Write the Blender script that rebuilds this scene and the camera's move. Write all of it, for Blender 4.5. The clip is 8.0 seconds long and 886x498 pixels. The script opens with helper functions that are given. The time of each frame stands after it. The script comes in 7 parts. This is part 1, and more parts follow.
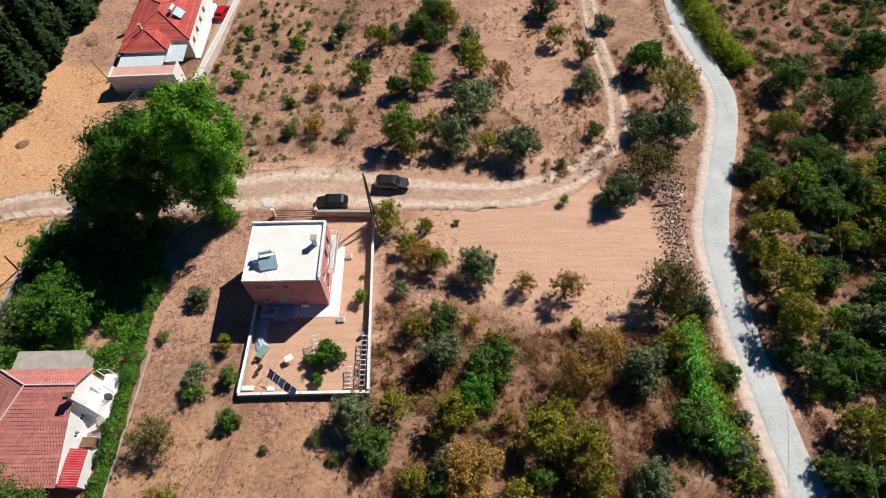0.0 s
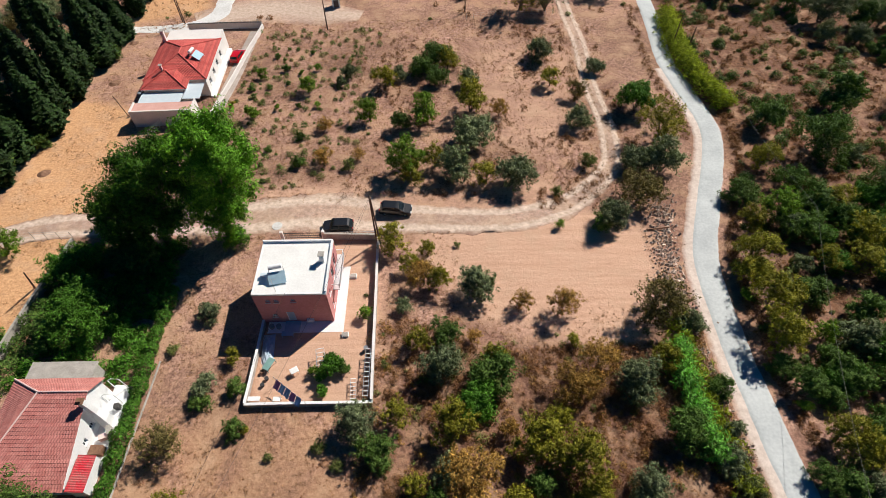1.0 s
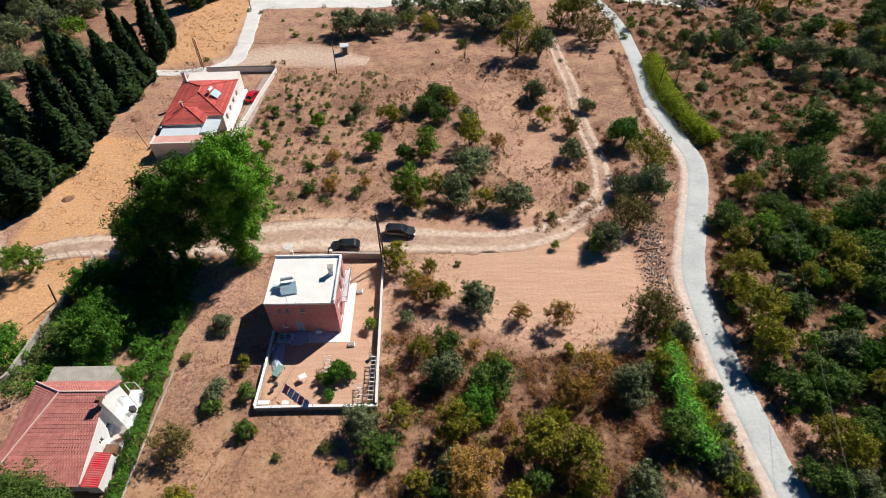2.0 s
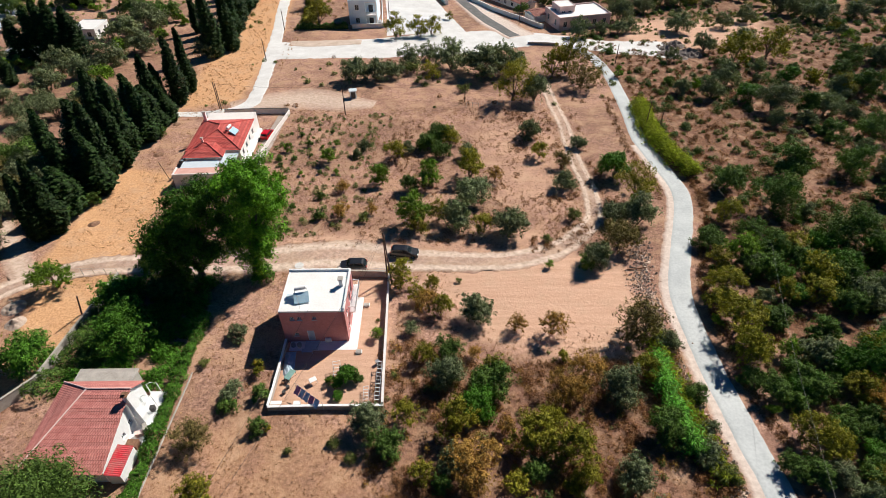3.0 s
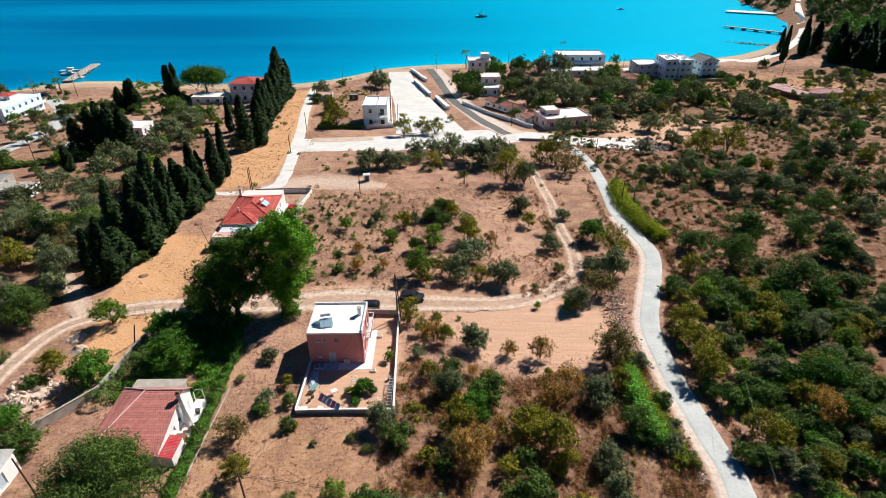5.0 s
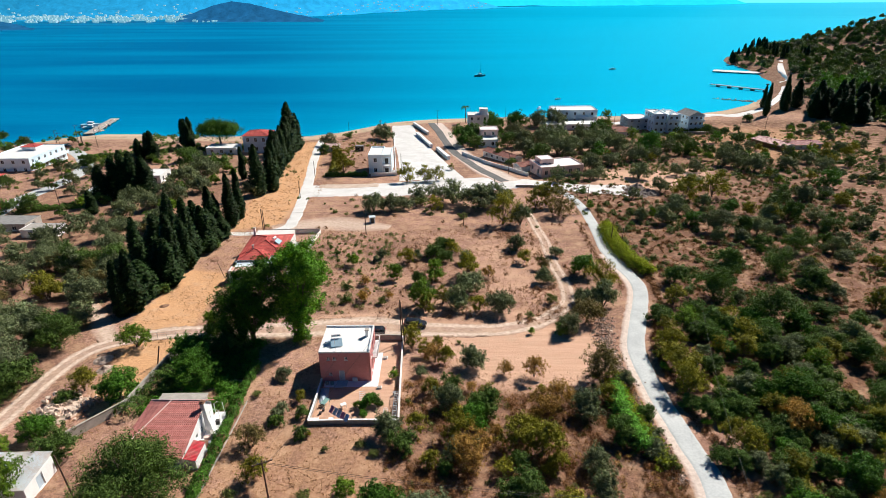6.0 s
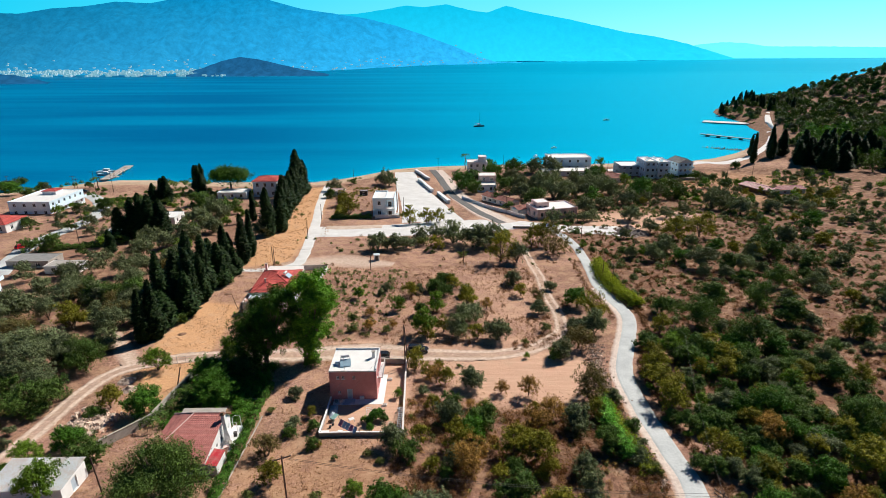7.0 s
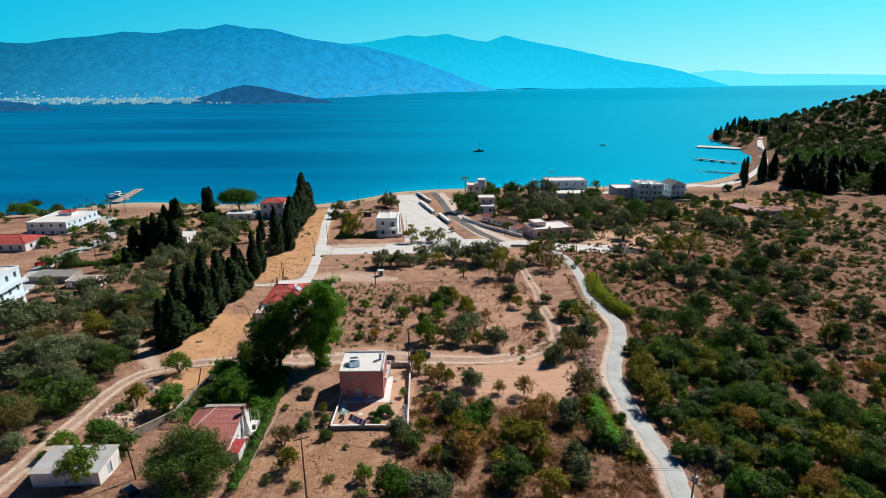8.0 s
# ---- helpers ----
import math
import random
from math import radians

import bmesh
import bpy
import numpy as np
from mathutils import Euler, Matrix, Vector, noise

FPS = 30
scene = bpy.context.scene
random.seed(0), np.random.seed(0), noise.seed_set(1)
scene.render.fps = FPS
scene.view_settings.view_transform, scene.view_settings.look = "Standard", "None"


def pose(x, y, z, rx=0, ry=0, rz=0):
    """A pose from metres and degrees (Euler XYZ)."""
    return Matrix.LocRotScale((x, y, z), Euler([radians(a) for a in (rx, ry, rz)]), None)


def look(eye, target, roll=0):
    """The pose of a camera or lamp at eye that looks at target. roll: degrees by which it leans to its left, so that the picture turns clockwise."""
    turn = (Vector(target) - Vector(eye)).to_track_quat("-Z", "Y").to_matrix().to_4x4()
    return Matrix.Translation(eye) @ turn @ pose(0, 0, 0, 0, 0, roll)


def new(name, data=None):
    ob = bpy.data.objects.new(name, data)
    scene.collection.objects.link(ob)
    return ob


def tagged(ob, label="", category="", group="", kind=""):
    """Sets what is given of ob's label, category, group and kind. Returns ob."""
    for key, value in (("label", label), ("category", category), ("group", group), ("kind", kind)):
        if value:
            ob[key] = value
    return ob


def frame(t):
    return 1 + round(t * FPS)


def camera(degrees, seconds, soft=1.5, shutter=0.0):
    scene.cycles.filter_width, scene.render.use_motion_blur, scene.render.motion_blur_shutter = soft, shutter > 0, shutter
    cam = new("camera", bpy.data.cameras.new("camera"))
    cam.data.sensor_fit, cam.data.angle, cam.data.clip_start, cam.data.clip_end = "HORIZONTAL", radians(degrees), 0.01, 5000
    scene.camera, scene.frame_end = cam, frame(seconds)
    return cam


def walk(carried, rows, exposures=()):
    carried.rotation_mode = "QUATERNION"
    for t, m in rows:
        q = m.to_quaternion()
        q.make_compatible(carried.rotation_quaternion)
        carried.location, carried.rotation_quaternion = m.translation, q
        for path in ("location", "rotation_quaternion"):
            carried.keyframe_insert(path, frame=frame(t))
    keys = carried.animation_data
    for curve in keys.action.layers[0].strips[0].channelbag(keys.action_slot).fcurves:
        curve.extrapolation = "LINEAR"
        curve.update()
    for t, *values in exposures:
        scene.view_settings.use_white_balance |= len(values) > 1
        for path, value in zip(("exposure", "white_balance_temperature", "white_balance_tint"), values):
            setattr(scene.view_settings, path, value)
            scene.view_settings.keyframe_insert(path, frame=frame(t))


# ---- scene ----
cam = camera(77.9, 8.0, soft=0.6)
METRES, EYE, TILT, LEAN, TURN = 63.95, 55.0, -2.7, 0.0, -0.3
ROWS = [
    (0.0, 0.0, 0.0, 0.0, -0.74, -54.47, 0.53),
    (0.5, -0.0021, -0.0345, -0.0012, -0.68, -51.79, 0.44),
    (1.0, -0.0043, -0.0749, -0.0023, -0.64, -49.09, 0.4),
    (1.5, -0.0075, -0.1198, -0.0024, -0.61, -46.42, 0.29),
    (3.0, -0.0147, -0.283, -0.0048, -0.48, -38.27, 0.2),
    (3.5, -0.016, -0.3481, -0.0042, -0.44, -35.54, 0.22),
    (4.0, -0.0172, -0.415, -0.0057, -0.39, -32.8, 0.22),
    (4.5, -0.0185, -0.4837, -0.0061, -0.35, -30.14, 0.22),
    (6.0, -0.0213, -0.7035, -0.0081, -0.25, -21.9, 0.24),
    (6.5, -0.022, -0.7781, -0.0099, -0.21, -19.23, 0.24),
    (7.0, -0.0235, -0.8523, -0.0116, -0.21, -16.89, 0.24),
    (7.5, -0.0257, -0.9262, -0.0141, -0.19, -15.54, 0.27),
    (8.0, -0.0278, -0.9993, -0.0163, -0.18, -14.28, 0.29),
]
walk(cam, [(t, pose(0, 0, EYE, TILT, LEAN, TURN) @ pose(METRES * x, METRES * y, METRES * z, 90 + pitch, roll, yaw)) for t, x, y, z, yaw, pitch, roll in ROWS],
     exposures=[(0.0, 0.2), (1.5, 0.2), (3.5, 0.3), (6.0, 0.37), (6.5, 0.33), (7.2, 0.14), (8.0, -0.04)])

# ---- sky, sun, exposure ----
SUN_AZ, SUN_EL = radians(45), radians(42)          # azimuth from +y towards +x
world = bpy.data.worlds.new("sky")
scene.world = world
world.use_nodes = True
wn = world.node_tree.nodes
wl = world.node_tree.links
sky = wn.new("ShaderNodeTexSky")
sky.sky_type, sky.sun_disc = "NISHITA", False
sky.sun_elevation, sky.sun_rotation = SUN_EL, SUN_AZ
sky.air_density, sky.dust_density, sky.ozone_density = 1.0, 0.0, 1.0
tint = wn.new("ShaderNodeMix")
tint.data_type, tint.blend_type = "RGBA", "MULTIPLY"
tint.inputs[0].default_value = 1.0
tint.inputs[7].default_value = (0.02, 0.23, 0.46, 1)
wl.new(sky.outputs[0], tint.inputs[6])
wl.new(tint.outputs[2], wn["Background"].inputs[0])
wn["Background"].inputs[1].default_value = 0.06
sun = new("sun", bpy.data.lights.new("sun", "SUN"))
sun.data.energy, sun.data.angle, sun.data.color = 5.0, radians(0.5), (1.0, 0.93, 0.84)
sun.matrix_world = look((math.sin(SUN_AZ) * math.cos(SUN_EL), math.cos(SUN_AZ) * math.cos(SUN_EL), math.sin(SUN_EL)), (0, 0, 0))

# ---- materials ----
def mat(name, a, b, scale=1.0, rough=0.8, bump=0.0, bump_scale=None, metal=0.0, island=0.0, obj=0.0, spread=0.5, coat=0.0):
    """Two colours mixed by noise at two scales; island / obj: random lightness by mesh island / by object."""
    m = bpy.data.materials.new(name)
    m.use_nodes = True
    N, L = m.node_tree.nodes, m.node_tree.links
    bsdf = N["Principled BSDF"]
    bsdf.inputs["Roughness"].default_value, bsdf.inputs["Metallic"].default_value = rough, metal
    bsdf.inputs["Coat Weight"].default_value = coat
    geo = N.new("ShaderNodeNewGeometry")
    n1, n2 = N.new("ShaderNodeTexNoise"), N.new("ShaderNodeTexNoise")
    for n, s, d in ((n1, scale, 5), (n2, scale * 9, 3)):
        n.inputs["Scale"].default_value, n.inputs["Detail"].default_value = s, d
        L.new(geo.outputs["Position"], n.inputs["Vector"])
    add = N.new("ShaderNodeMath")
    add.operation = "MULTIPLY_ADD"
    add.inputs[1].default_value = 0.5
    L.new(n2.outputs[0], add.inputs[0])
    half = N.new("ShaderNodeMath")
    half.operation = "MULTIPLY"
    half.inputs[1].default_value = 0.5
    L.new(n1.outputs[0], half.inputs[0])
    L.new(half.outputs[0], add.inputs[2])
    ramp = N.new("ShaderNodeValToRGB")
    ramp.color_ramp.elements[0].position, ramp.color_ramp.elements[1].position = 0.5 - 0.3 * spread, 0.5 + 0.3 * spread
    ramp.color_ramp.elements[0].color, ramp.color_ramp.elements[1].color = (*a, 1), (*b, 1)
    L.new(add.outputs[0], ramp.inputs[0])
    col = ramp.outputs[0]
    for amount, node, sock in ((island, geo, "Random Per Island"), (obj, N.new("ShaderNodeObjectInfo"), "Random")):
        if amount:
            mr = N.new("ShaderNodeMapRange")
            mr.inputs[3].default_value, mr.inputs[4].default_value = 1 - amount, 1 + amount
            L.new(node.outputs[sock], mr.inputs[0])
            vm = N.new("ShaderNodeVectorMath")
            vm.operation = "SCALE"
            L.new(col, vm.inputs[0])
            L.new(mr.outputs[0], vm.inputs[3])
            col = vm.outputs[0]
    L.new(col, bsdf.inputs["Base Color"])
    if bump:
        nb = N.new("ShaderNodeTexNoise")
        nb.inputs["Scale"].default_value, nb.inputs["Detail"].default_value = bump_scale or scale * 12, 4
        L.new(geo.outputs["Position"], nb.inputs["Vector"])
        bp = N.new("ShaderNodeBump")
        bp.inputs["Strength"].default_value, bp.inputs["Distance"].default_value = 1.0, bump
        L.new(nb.outputs[0], bp.inputs["Height"])
        L.new(bp.outputs[0], bsdf.inputs["Normal"])
    return m


def leaf_mat(name, a, b, glow=0.13, island=0.45, obj=0.22):
    """Leaves: diffuse with light passing through."""
    m = mat(name, tuple(0.42 * v for v in a), tuple(1.12 * v for v in b), 1.9, 0.55, 0.08, 9, island=island, obj=obj, spread=0.5)
    N, L = m.node_tree.nodes, m.node_tree.links
    bsdf = N["Principled BSDF"]
    bsdf.inputs["Specular IOR Level"].default_value = 0.12
    tr, thin = N.new("ShaderNodeBsdfTranslucent"), N.new("ShaderNodeVectorMath")
    thin.operation = "MULTIPLY"
    thin.inputs[1].default_value = (1.25, 1.35, 0.5)
    L.new(bsdf.inputs["Base Color"].links[0].from_socket, thin.inputs[0])
    L.new(thin.outputs[0], tr.inputs[0])
    mix = N.new("ShaderNodeMixShader")
    mix.inputs[0].default_value = glow
    L.new(bsdf.outputs[0], mix.inputs[1])
    L.new(tr.outputs[0], mix.inputs[2])
    L.new(mix.outputs[0], N["Material Output"].inputs[0])
    return m


LEAF = {
    "o": leaf_mat("olive_leaf", (0.105, 0.148, 0.066), (0.275, 0.325, 0.168)),
    "g": leaf_mat("green_leaf", (0.046, 0.118, 0.02), (0.152, 0.25, 0.05)),
    "G": leaf_mat("lush_leaf", (0.04, 0.135, 0.012), (0.112, 0.27, 0.027)),
    "l": leaf_mat("light_leaf", (0.107, 0.214, 0.014), (0.212, 0.361, 0.033)),
    "y": leaf_mat("yellowing_leaf", (0.16, 0.185, 0.016), (0.38, 0.35, 0.038)),
    "r": leaf_mat("autumn_leaf", (0.306, 0.179, 0.045), (0.575, 0.340, 0.081)),
    "b": leaf_mat("faded_leaf", (0.14, 0.12, 0.045), (0.27, 0.22, 0.075)),
    "s": leaf_mat("shrub_leaf", (0.1, 0.155, 0.04), (0.25, 0.29, 0.08)),
    "p": leaf_mat("cypress_leaf", (0.013, 0.036, 0.010), (0.036, 0.074, 0.016), 0.1),
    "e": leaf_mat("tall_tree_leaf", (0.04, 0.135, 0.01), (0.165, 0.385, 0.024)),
    # darker copy of the leaf above: the left tree's shade put into colour
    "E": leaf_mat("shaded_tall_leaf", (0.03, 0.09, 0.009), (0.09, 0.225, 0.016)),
    "c": leaf_mat("cane_leaf", (0.27, 0.375, 0.031), (0.5, 0.55, 0.08), 0.32),
    "d": leaf_mat("dry_brush", (0.138, 0.070, 0.034), (0.357, 0.177, 0.079), 0.15),
    "t": leaf_mat("dry_grass", (0.360, 0.180, 0.090), (0.550, 0.310, 0.170), 0.2),
}
BARK = mat("bark", (0.1, 0.07, 0.05), (0.24, 0.18, 0.13), 4, 0.9, 0.02)
CONCRETE = mat("road_concrete", (0.42, 0.45, 0.46), (0.56, 0.59, 0.59), 0.35, 0.85, 0.004, 20)
PALE = mat("pale_gravel", (0.58, 0.57, 0.55), (0.76, 0.76, 0.75), 0.3, 0.9, 0.01, 10)
DIRT = mat("dirt_road", (0.45, 0.34, 0.26), (0.7, 0.58, 0.49), 0.45, 0.95, 0.02, 6)
ASPHALT = mat("asphalt", (0.09, 0.09, 0.09), (0.17, 0.165, 0.16), 0.5, 0.85, 0.004, 30)
SAND = mat("beach_sand", (0.45, 0.33, 0.22), (0.58, 0.45, 0.32), 0.3, 0.95, 0.01, 10)
WHITE = mat("white_plaster", (0.75, 0.76, 0.76), (0.87, 0.88, 0.88), 0.7, 0.8, 0.003, 25)
WHITEROOF = mat("white_roof_coat", (0.74, 0.74, 0.72), (0.86, 0.86, 0.84), 0.6, 0.7, 0.003, 12)
CREAM = mat("cream_plaster", (0.7, 0.66, 0.63), (0.82, 0.78, 0.75), 0.6, 0.85, 0.003, 20)
PINK = mat("pink_plaster", (0.52, 0.2, 0.19), (0.62, 0.27, 0.26), 0.5, 0.85, 0.003, 20)
PALEPINK = mat("pale_pink_plaster", (0.68, 0.48, 0.44), (0.78, 0.58, 0.54), 0.5, 0.85, 0.003, 20)
GREYWALL = mat("weathered_concrete", (0.3, 0.28, 0.25), (0.5, 0.47, 0.43), 1.2, 0.9, 0.01, 14)
TILE = mat("clay_tile", (0.45, 0.06, 0.05), (0.6, 0.13, 0.11), 1.0, 0.8, 0.004, 30, island=0.2)
OLDTILE = mat("weathered_clay_tile", (0.40, 0.12, 0.105), (0.60, 0.26, 0.225), 1.6, 0.85, 0.004, 30, island=0.15)
BROWNTILE = mat("brown_clay_tile", (0.26, 0.1, 0.08), (0.38, 0.17, 0.13), 0.6, 0.85, 0.004, 20)
TIN = mat("sheet_metal", (0.6, 0.7, 0.76), (0.7, 0.79, 0.84), 1.5, 0.5, 0.003, 8, metal=0.1)
RUST = mat("rusted_sheet_metal", (0.8, 0.86, 0.9), (0.74, 0.7, 0.67), 0.5, 0.6, 0.003, 8, spread=0.25)
DARK = mat("dark_metal", (0.03, 0.03, 0.035), (0.07, 0.065, 0.06), 3, 0.6)
STEEL = mat("steel", (0.5, 0.5, 0.5), (0.7, 0.7, 0.7), 3, 0.35, metal=0.8)
WOOD = mat("pole_wood", (0.09, 0.055, 0.04), (0.17, 0.11, 0.08), 5, 0.9, 0.006)
SHUTTER = mat("blue_grey_door", (0.35, 0.45, 0.55), (0.5, 0.6, 0.68), 2, 0.6)
STONE = mat("field_stone", (0.4, 0.3, 0.24), (0.64, 0.52, 0.43), 1.5, 0.95, 0.02, 8, island=0.3, obj=0.3)
BROWN = mat("brown_wood", (0.14, 0.07, 0.04), (0.28, 0.15, 0.09), 3, 0.8)
GLASSY = mat("window_glass", (0.02, 0.03, 0.04), (0.04, 0.06, 0.07), 2, 0.08)
RUBBER = mat("tyre_rubber", (0.015, 0.015, 0.015), (0.03, 0.03, 0.03), 5, 0.85)


def paint(name, c, rough=0.25):
    return mat(name, tuple(v * 0.9 for v in c), c, 1, rough, coat=0.6)


BLACKCAR, REDCAR, GREYCAR, WHITECAR = paint("black_car_paint", (0.02, 0.022, 0.025)), paint("red_car_paint", (0.6, 0.01, 0.02)), paint("grey_car_paint", (0.1, 0.12, 0.14)), paint("white_car_paint", (0.75, 0.75, 0.75))
REDPAINT, BLUECLOTH, VIOLETCLOTH = mat("red_paint", (0.5, 0.03, 0.03), (0.62, 0.06, 0.05), 2, 0.6), mat("blue_cloth", (0.2, 0.33, 0.55), (0.3, 0.45, 0.65), 3, 0.9), mat("violet_cloth", (0.25, 0.15, 0.3), (0.35, 0.2, 0.4), 3, 0.9)

# ---- mesh helpers ----
SLOPE, SEA = math.tan(radians(2.7)), -12.5
COAST = ((-3000, 200), (-700, 200), (-280, 226), (-232, 235), (-207, 254), (-189, 263), (-170, 263), (-150, 256), (-73, 255), (-59, 262), (-44, 276), (-29, 292), (-7, 300), (44, 307), (111, 308), (163, 313), (189, 324), (218, 347), (248, 380), (279, 428), (300, 466), (313, 505), (327, 610), (352, 664), (400, 722), (520, 780), (900, 840), (5000, 950))


def step(v, a, b):
    u = np.clip((v - a) / (b - a), 0, 1)
    return u * u * (3 - 2 * u)


def height(x, y):
    """The ground: a plain that slopes to the shore, the headland with its hill, the sea bed."""
    x, y = np.asarray(x, float), np.asarray(y, float)
    coast = np.interp(x, [c[0] for c in COAST], [c[1] for c in COAST])
    z = np.maximum(-SLOPE * np.clip(y, -400, 400), SEA + 0.7)
    z = z + 0.14 * np.sin(x * 0.21 + 1.3 * np.sin(y * 0.13)) * np.sin(y * 0.17 + 0.8) + 0.1 * np.sin(x * 0.37 + 2) * np.sin(y * 0.43 + 1)
    rise = np.interp(x, (352, 392, 430, 466, 494, 536, 590, 700, 1500, 5000), (0, 5, 9, 11, 21, 36, 46, 70, 150, 200)) * step(y, 410, 660) + 6 * step(x, 250, 330) * step(y, 300, 420)
    z = z + rise + rise * 0.1 * np.sin(x * 0.04) * np.sin(y * 0.033 + 1)
    edge = SEA + (coast - y) * 0.11 + np.maximum(0, coast - y - 25) * 0.5
    return np.maximum(np.minimum(z, edge), SEA - 6)


def G(x, y):
    return float(height(x, y))


def mesh(name, verts, faces, material, smooth=False):
    me = bpy.data.meshes.new(name)
    me.from_pydata([tuple(v) for v in verts], [], [tuple(f) for f in faces])
    me.materials.append(material)
    if smooth:
        me.polygons.foreach_set("use_smooth", [True] * len(me.polygons))
    me.update()
    return me


def part(name, bm, material, parent=None, label=""):
    me = bpy.data.meshes.new(name)
    bmesh.ops.recalc_face_normals(bm, faces=bm.faces)
    bm.to_mesh(me)
    bm.free()
    me.materials.append(material)
    ob = new(name, me)
    ob.parent = parent
    return tagged(ob, label)


def thing(name, x, y, z, turn, label, category, group="", kind=""):
    ob = new(name)
    ob.empty_display_size = 0.3
    ob.matrix_world = pose(x, y, z, 0, 0, turn)
    return tagged(ob, label, category, group, kind)


def box(bm, x0, x1, y0, y1, z0, z1, bevel=0.0):
    vs = [bm.verts.new((x, y, z)) for z in (z0, z1) for y in (y0, y1) for x in (x0, x1)]
    fs = [bm.faces.new([vs[i] for i in f]) for f in ((0, 2, 3, 1), (4, 5, 7, 6), (0, 1, 5, 4), (2, 6, 7, 3), (0, 4, 6, 2), (1, 3, 7, 5))]
    if bevel:
        bmesh.ops.bevel(bm, geom=list({e for f in fs for e in f.edges}), offset=bevel, segments=2, affect="EDGES", profile=0.5)
    return vs


def boxes(*bs, bevel=0.0):
    bm = bmesh.new()
    for b in bs:
        box(bm, *b, bevel=bevel)
    return bm


def tube(bm, points, radii, sides=8):
    """A tapered tube through the points."""
    rings = []
    for i, p in enumerate(points):
        p = Vector(p)
        d = (Vector(points[min(i + 1, len(points) - 1)]) - Vector(points[max(i - 1, 0)])).normalized()
        a = d.orthogonal().normalized()
        b = d.cross(a)
        rings.append([bm.verts.new(p + radii[i] * (math.cos(t) * a + math.sin(t) * b)) for t in (2 * math.pi * k / sides for k in range(sides))])
    for r0, r1 in zip(rings, rings[1:]):
        for k in range(sides):
            bm.faces.new((r0[k], r0[(k + 1) % sides], r1[(k + 1) % sides], r1[k]))
    bm.faces.new(rings[0][::-1])
    bm.faces.new(rings[-1])
    return bm


def tubes(*ts, sides=8):
    bm = bmesh.new()
    for pts, rad in ts:
        tube(bm, pts, rad, sides)
    return bm


# ---- ground, sea, far shore ----
def spaced(lo, hi, fine_lo, fine_hi, fine, grow=1.12):
    mid = list(np.arange(fine_lo, fine_hi + 0.01, fine))
    up, d = [fine_hi], fine
    while up[-1] < hi:
        d *= grow
        up.append(up[-1] + d)
    down, d = [fine_lo], fine
    while down[-1] > lo:
        d *= grow
        down.append(down[-1] - d)
    return np.array(down[:0:-1] + mid + up[1:])


gx, gy = spaced(-4900, 4900, -130, 150, 1.6), spaced(-600, 4900, -60, 300, 1.6)
XX, YY = np.meshgrid(gx, gy)
ZZ = height(XX, YY)
nx, ny = len(gx), len(gy)
idx = np.arange(nx * ny).reshape(ny, nx)
quads = np.stack([idx[:-1, :-1], idx[:-1, 1:], idx[1:, 1:], idx[1:, :-1]], -1).reshape(-1, 4)


def zone(polygon, soft=2.0):
    """1 inside a convex polygon (given anticlockwise), falling off outside."""
    d = np.full(XX.shape, 1e9)
    for (x0, y0), (x1, y1) in zip(polygon, polygon[1:] + polygon[:1]):
        k = math.hypot(x1 - x0, y1 - y0)
        d = np.minimum(d, ((x1 - x0) * (YY - y0) - (y1 - y0) * (XX - x0)) / k)
    return step(d, -soft, soft)


bare = np.maximum.reduce([zone([(4, 30), (20, 24), (27, 34), (27, 46), (2, 47), (-4, 41)], 3), zone([(-20.5, 19), (-8.5, 19), (-8.5, 42), (-20.5, 42)], 1), zone([(-32, 48), (20, 50), (15, 53), (-25, 53)], 2) * 0.6, zone([(8, 60), (22, 58), (26, 90), (8, 95)], 4) * 0.35,
                          zone([(56, 140), (100, 150), (110, 175), (60, 172)], 6) * 0.8, zone([(40, 205), (80, 215), (78, 240), (60, 235)], 6) * 0.8])
gold = np.maximum.reduce([zone([(-63, 40), (-41, 42), (-41, 68), (-52, 72), (-54, 104), (-64, 104)], 2), zone([(-64, 104), (-50, 108), (-50, 150), (-60, 240), (-70, 235)], 3), zone([(-56, 22), (-50, 22), (-50, 41), (-60, 41)], 2), zone([(-34, 2), (-5, 0), (-8, 17), (-21, 18), (-33, 16)], 4) * 0.2,
                          zone([(120, 190), (200, 190), (215, 260), (160, 275), (110, 240)], 10) * 0.3])
heath = np.maximum.reduce([step(XX, 42, 48) * step(YY, 300, 270), zone([(-8, 2), (32, 2), (30, 26), (5, 24), (-6, 20)], 4) * 0.5, zone([(-150, 20), (-70, 20), (-66, 100), (-75, 170), (-150, 150)], 6) * 0.35, step(YY, 300, 330)])
ground_me = mesh("ground", np.stack([XX, YY, ZZ], -1).reshape(-1, 3), quads, DIRT, True)
for key, v in (("bare", bare), ("gold", gold), ("heath", heath), ("shore", step(np.interp(XX, [c[0] for c in COAST], [c[1] for c in COAST]) - YY, 16, 9) * step(XX, 250, 200))):
    at = ground_me.attributes.new(key, "FLOAT", "POINT")
    at.data.foreach_set("value", v.astype(np.float32).ravel())


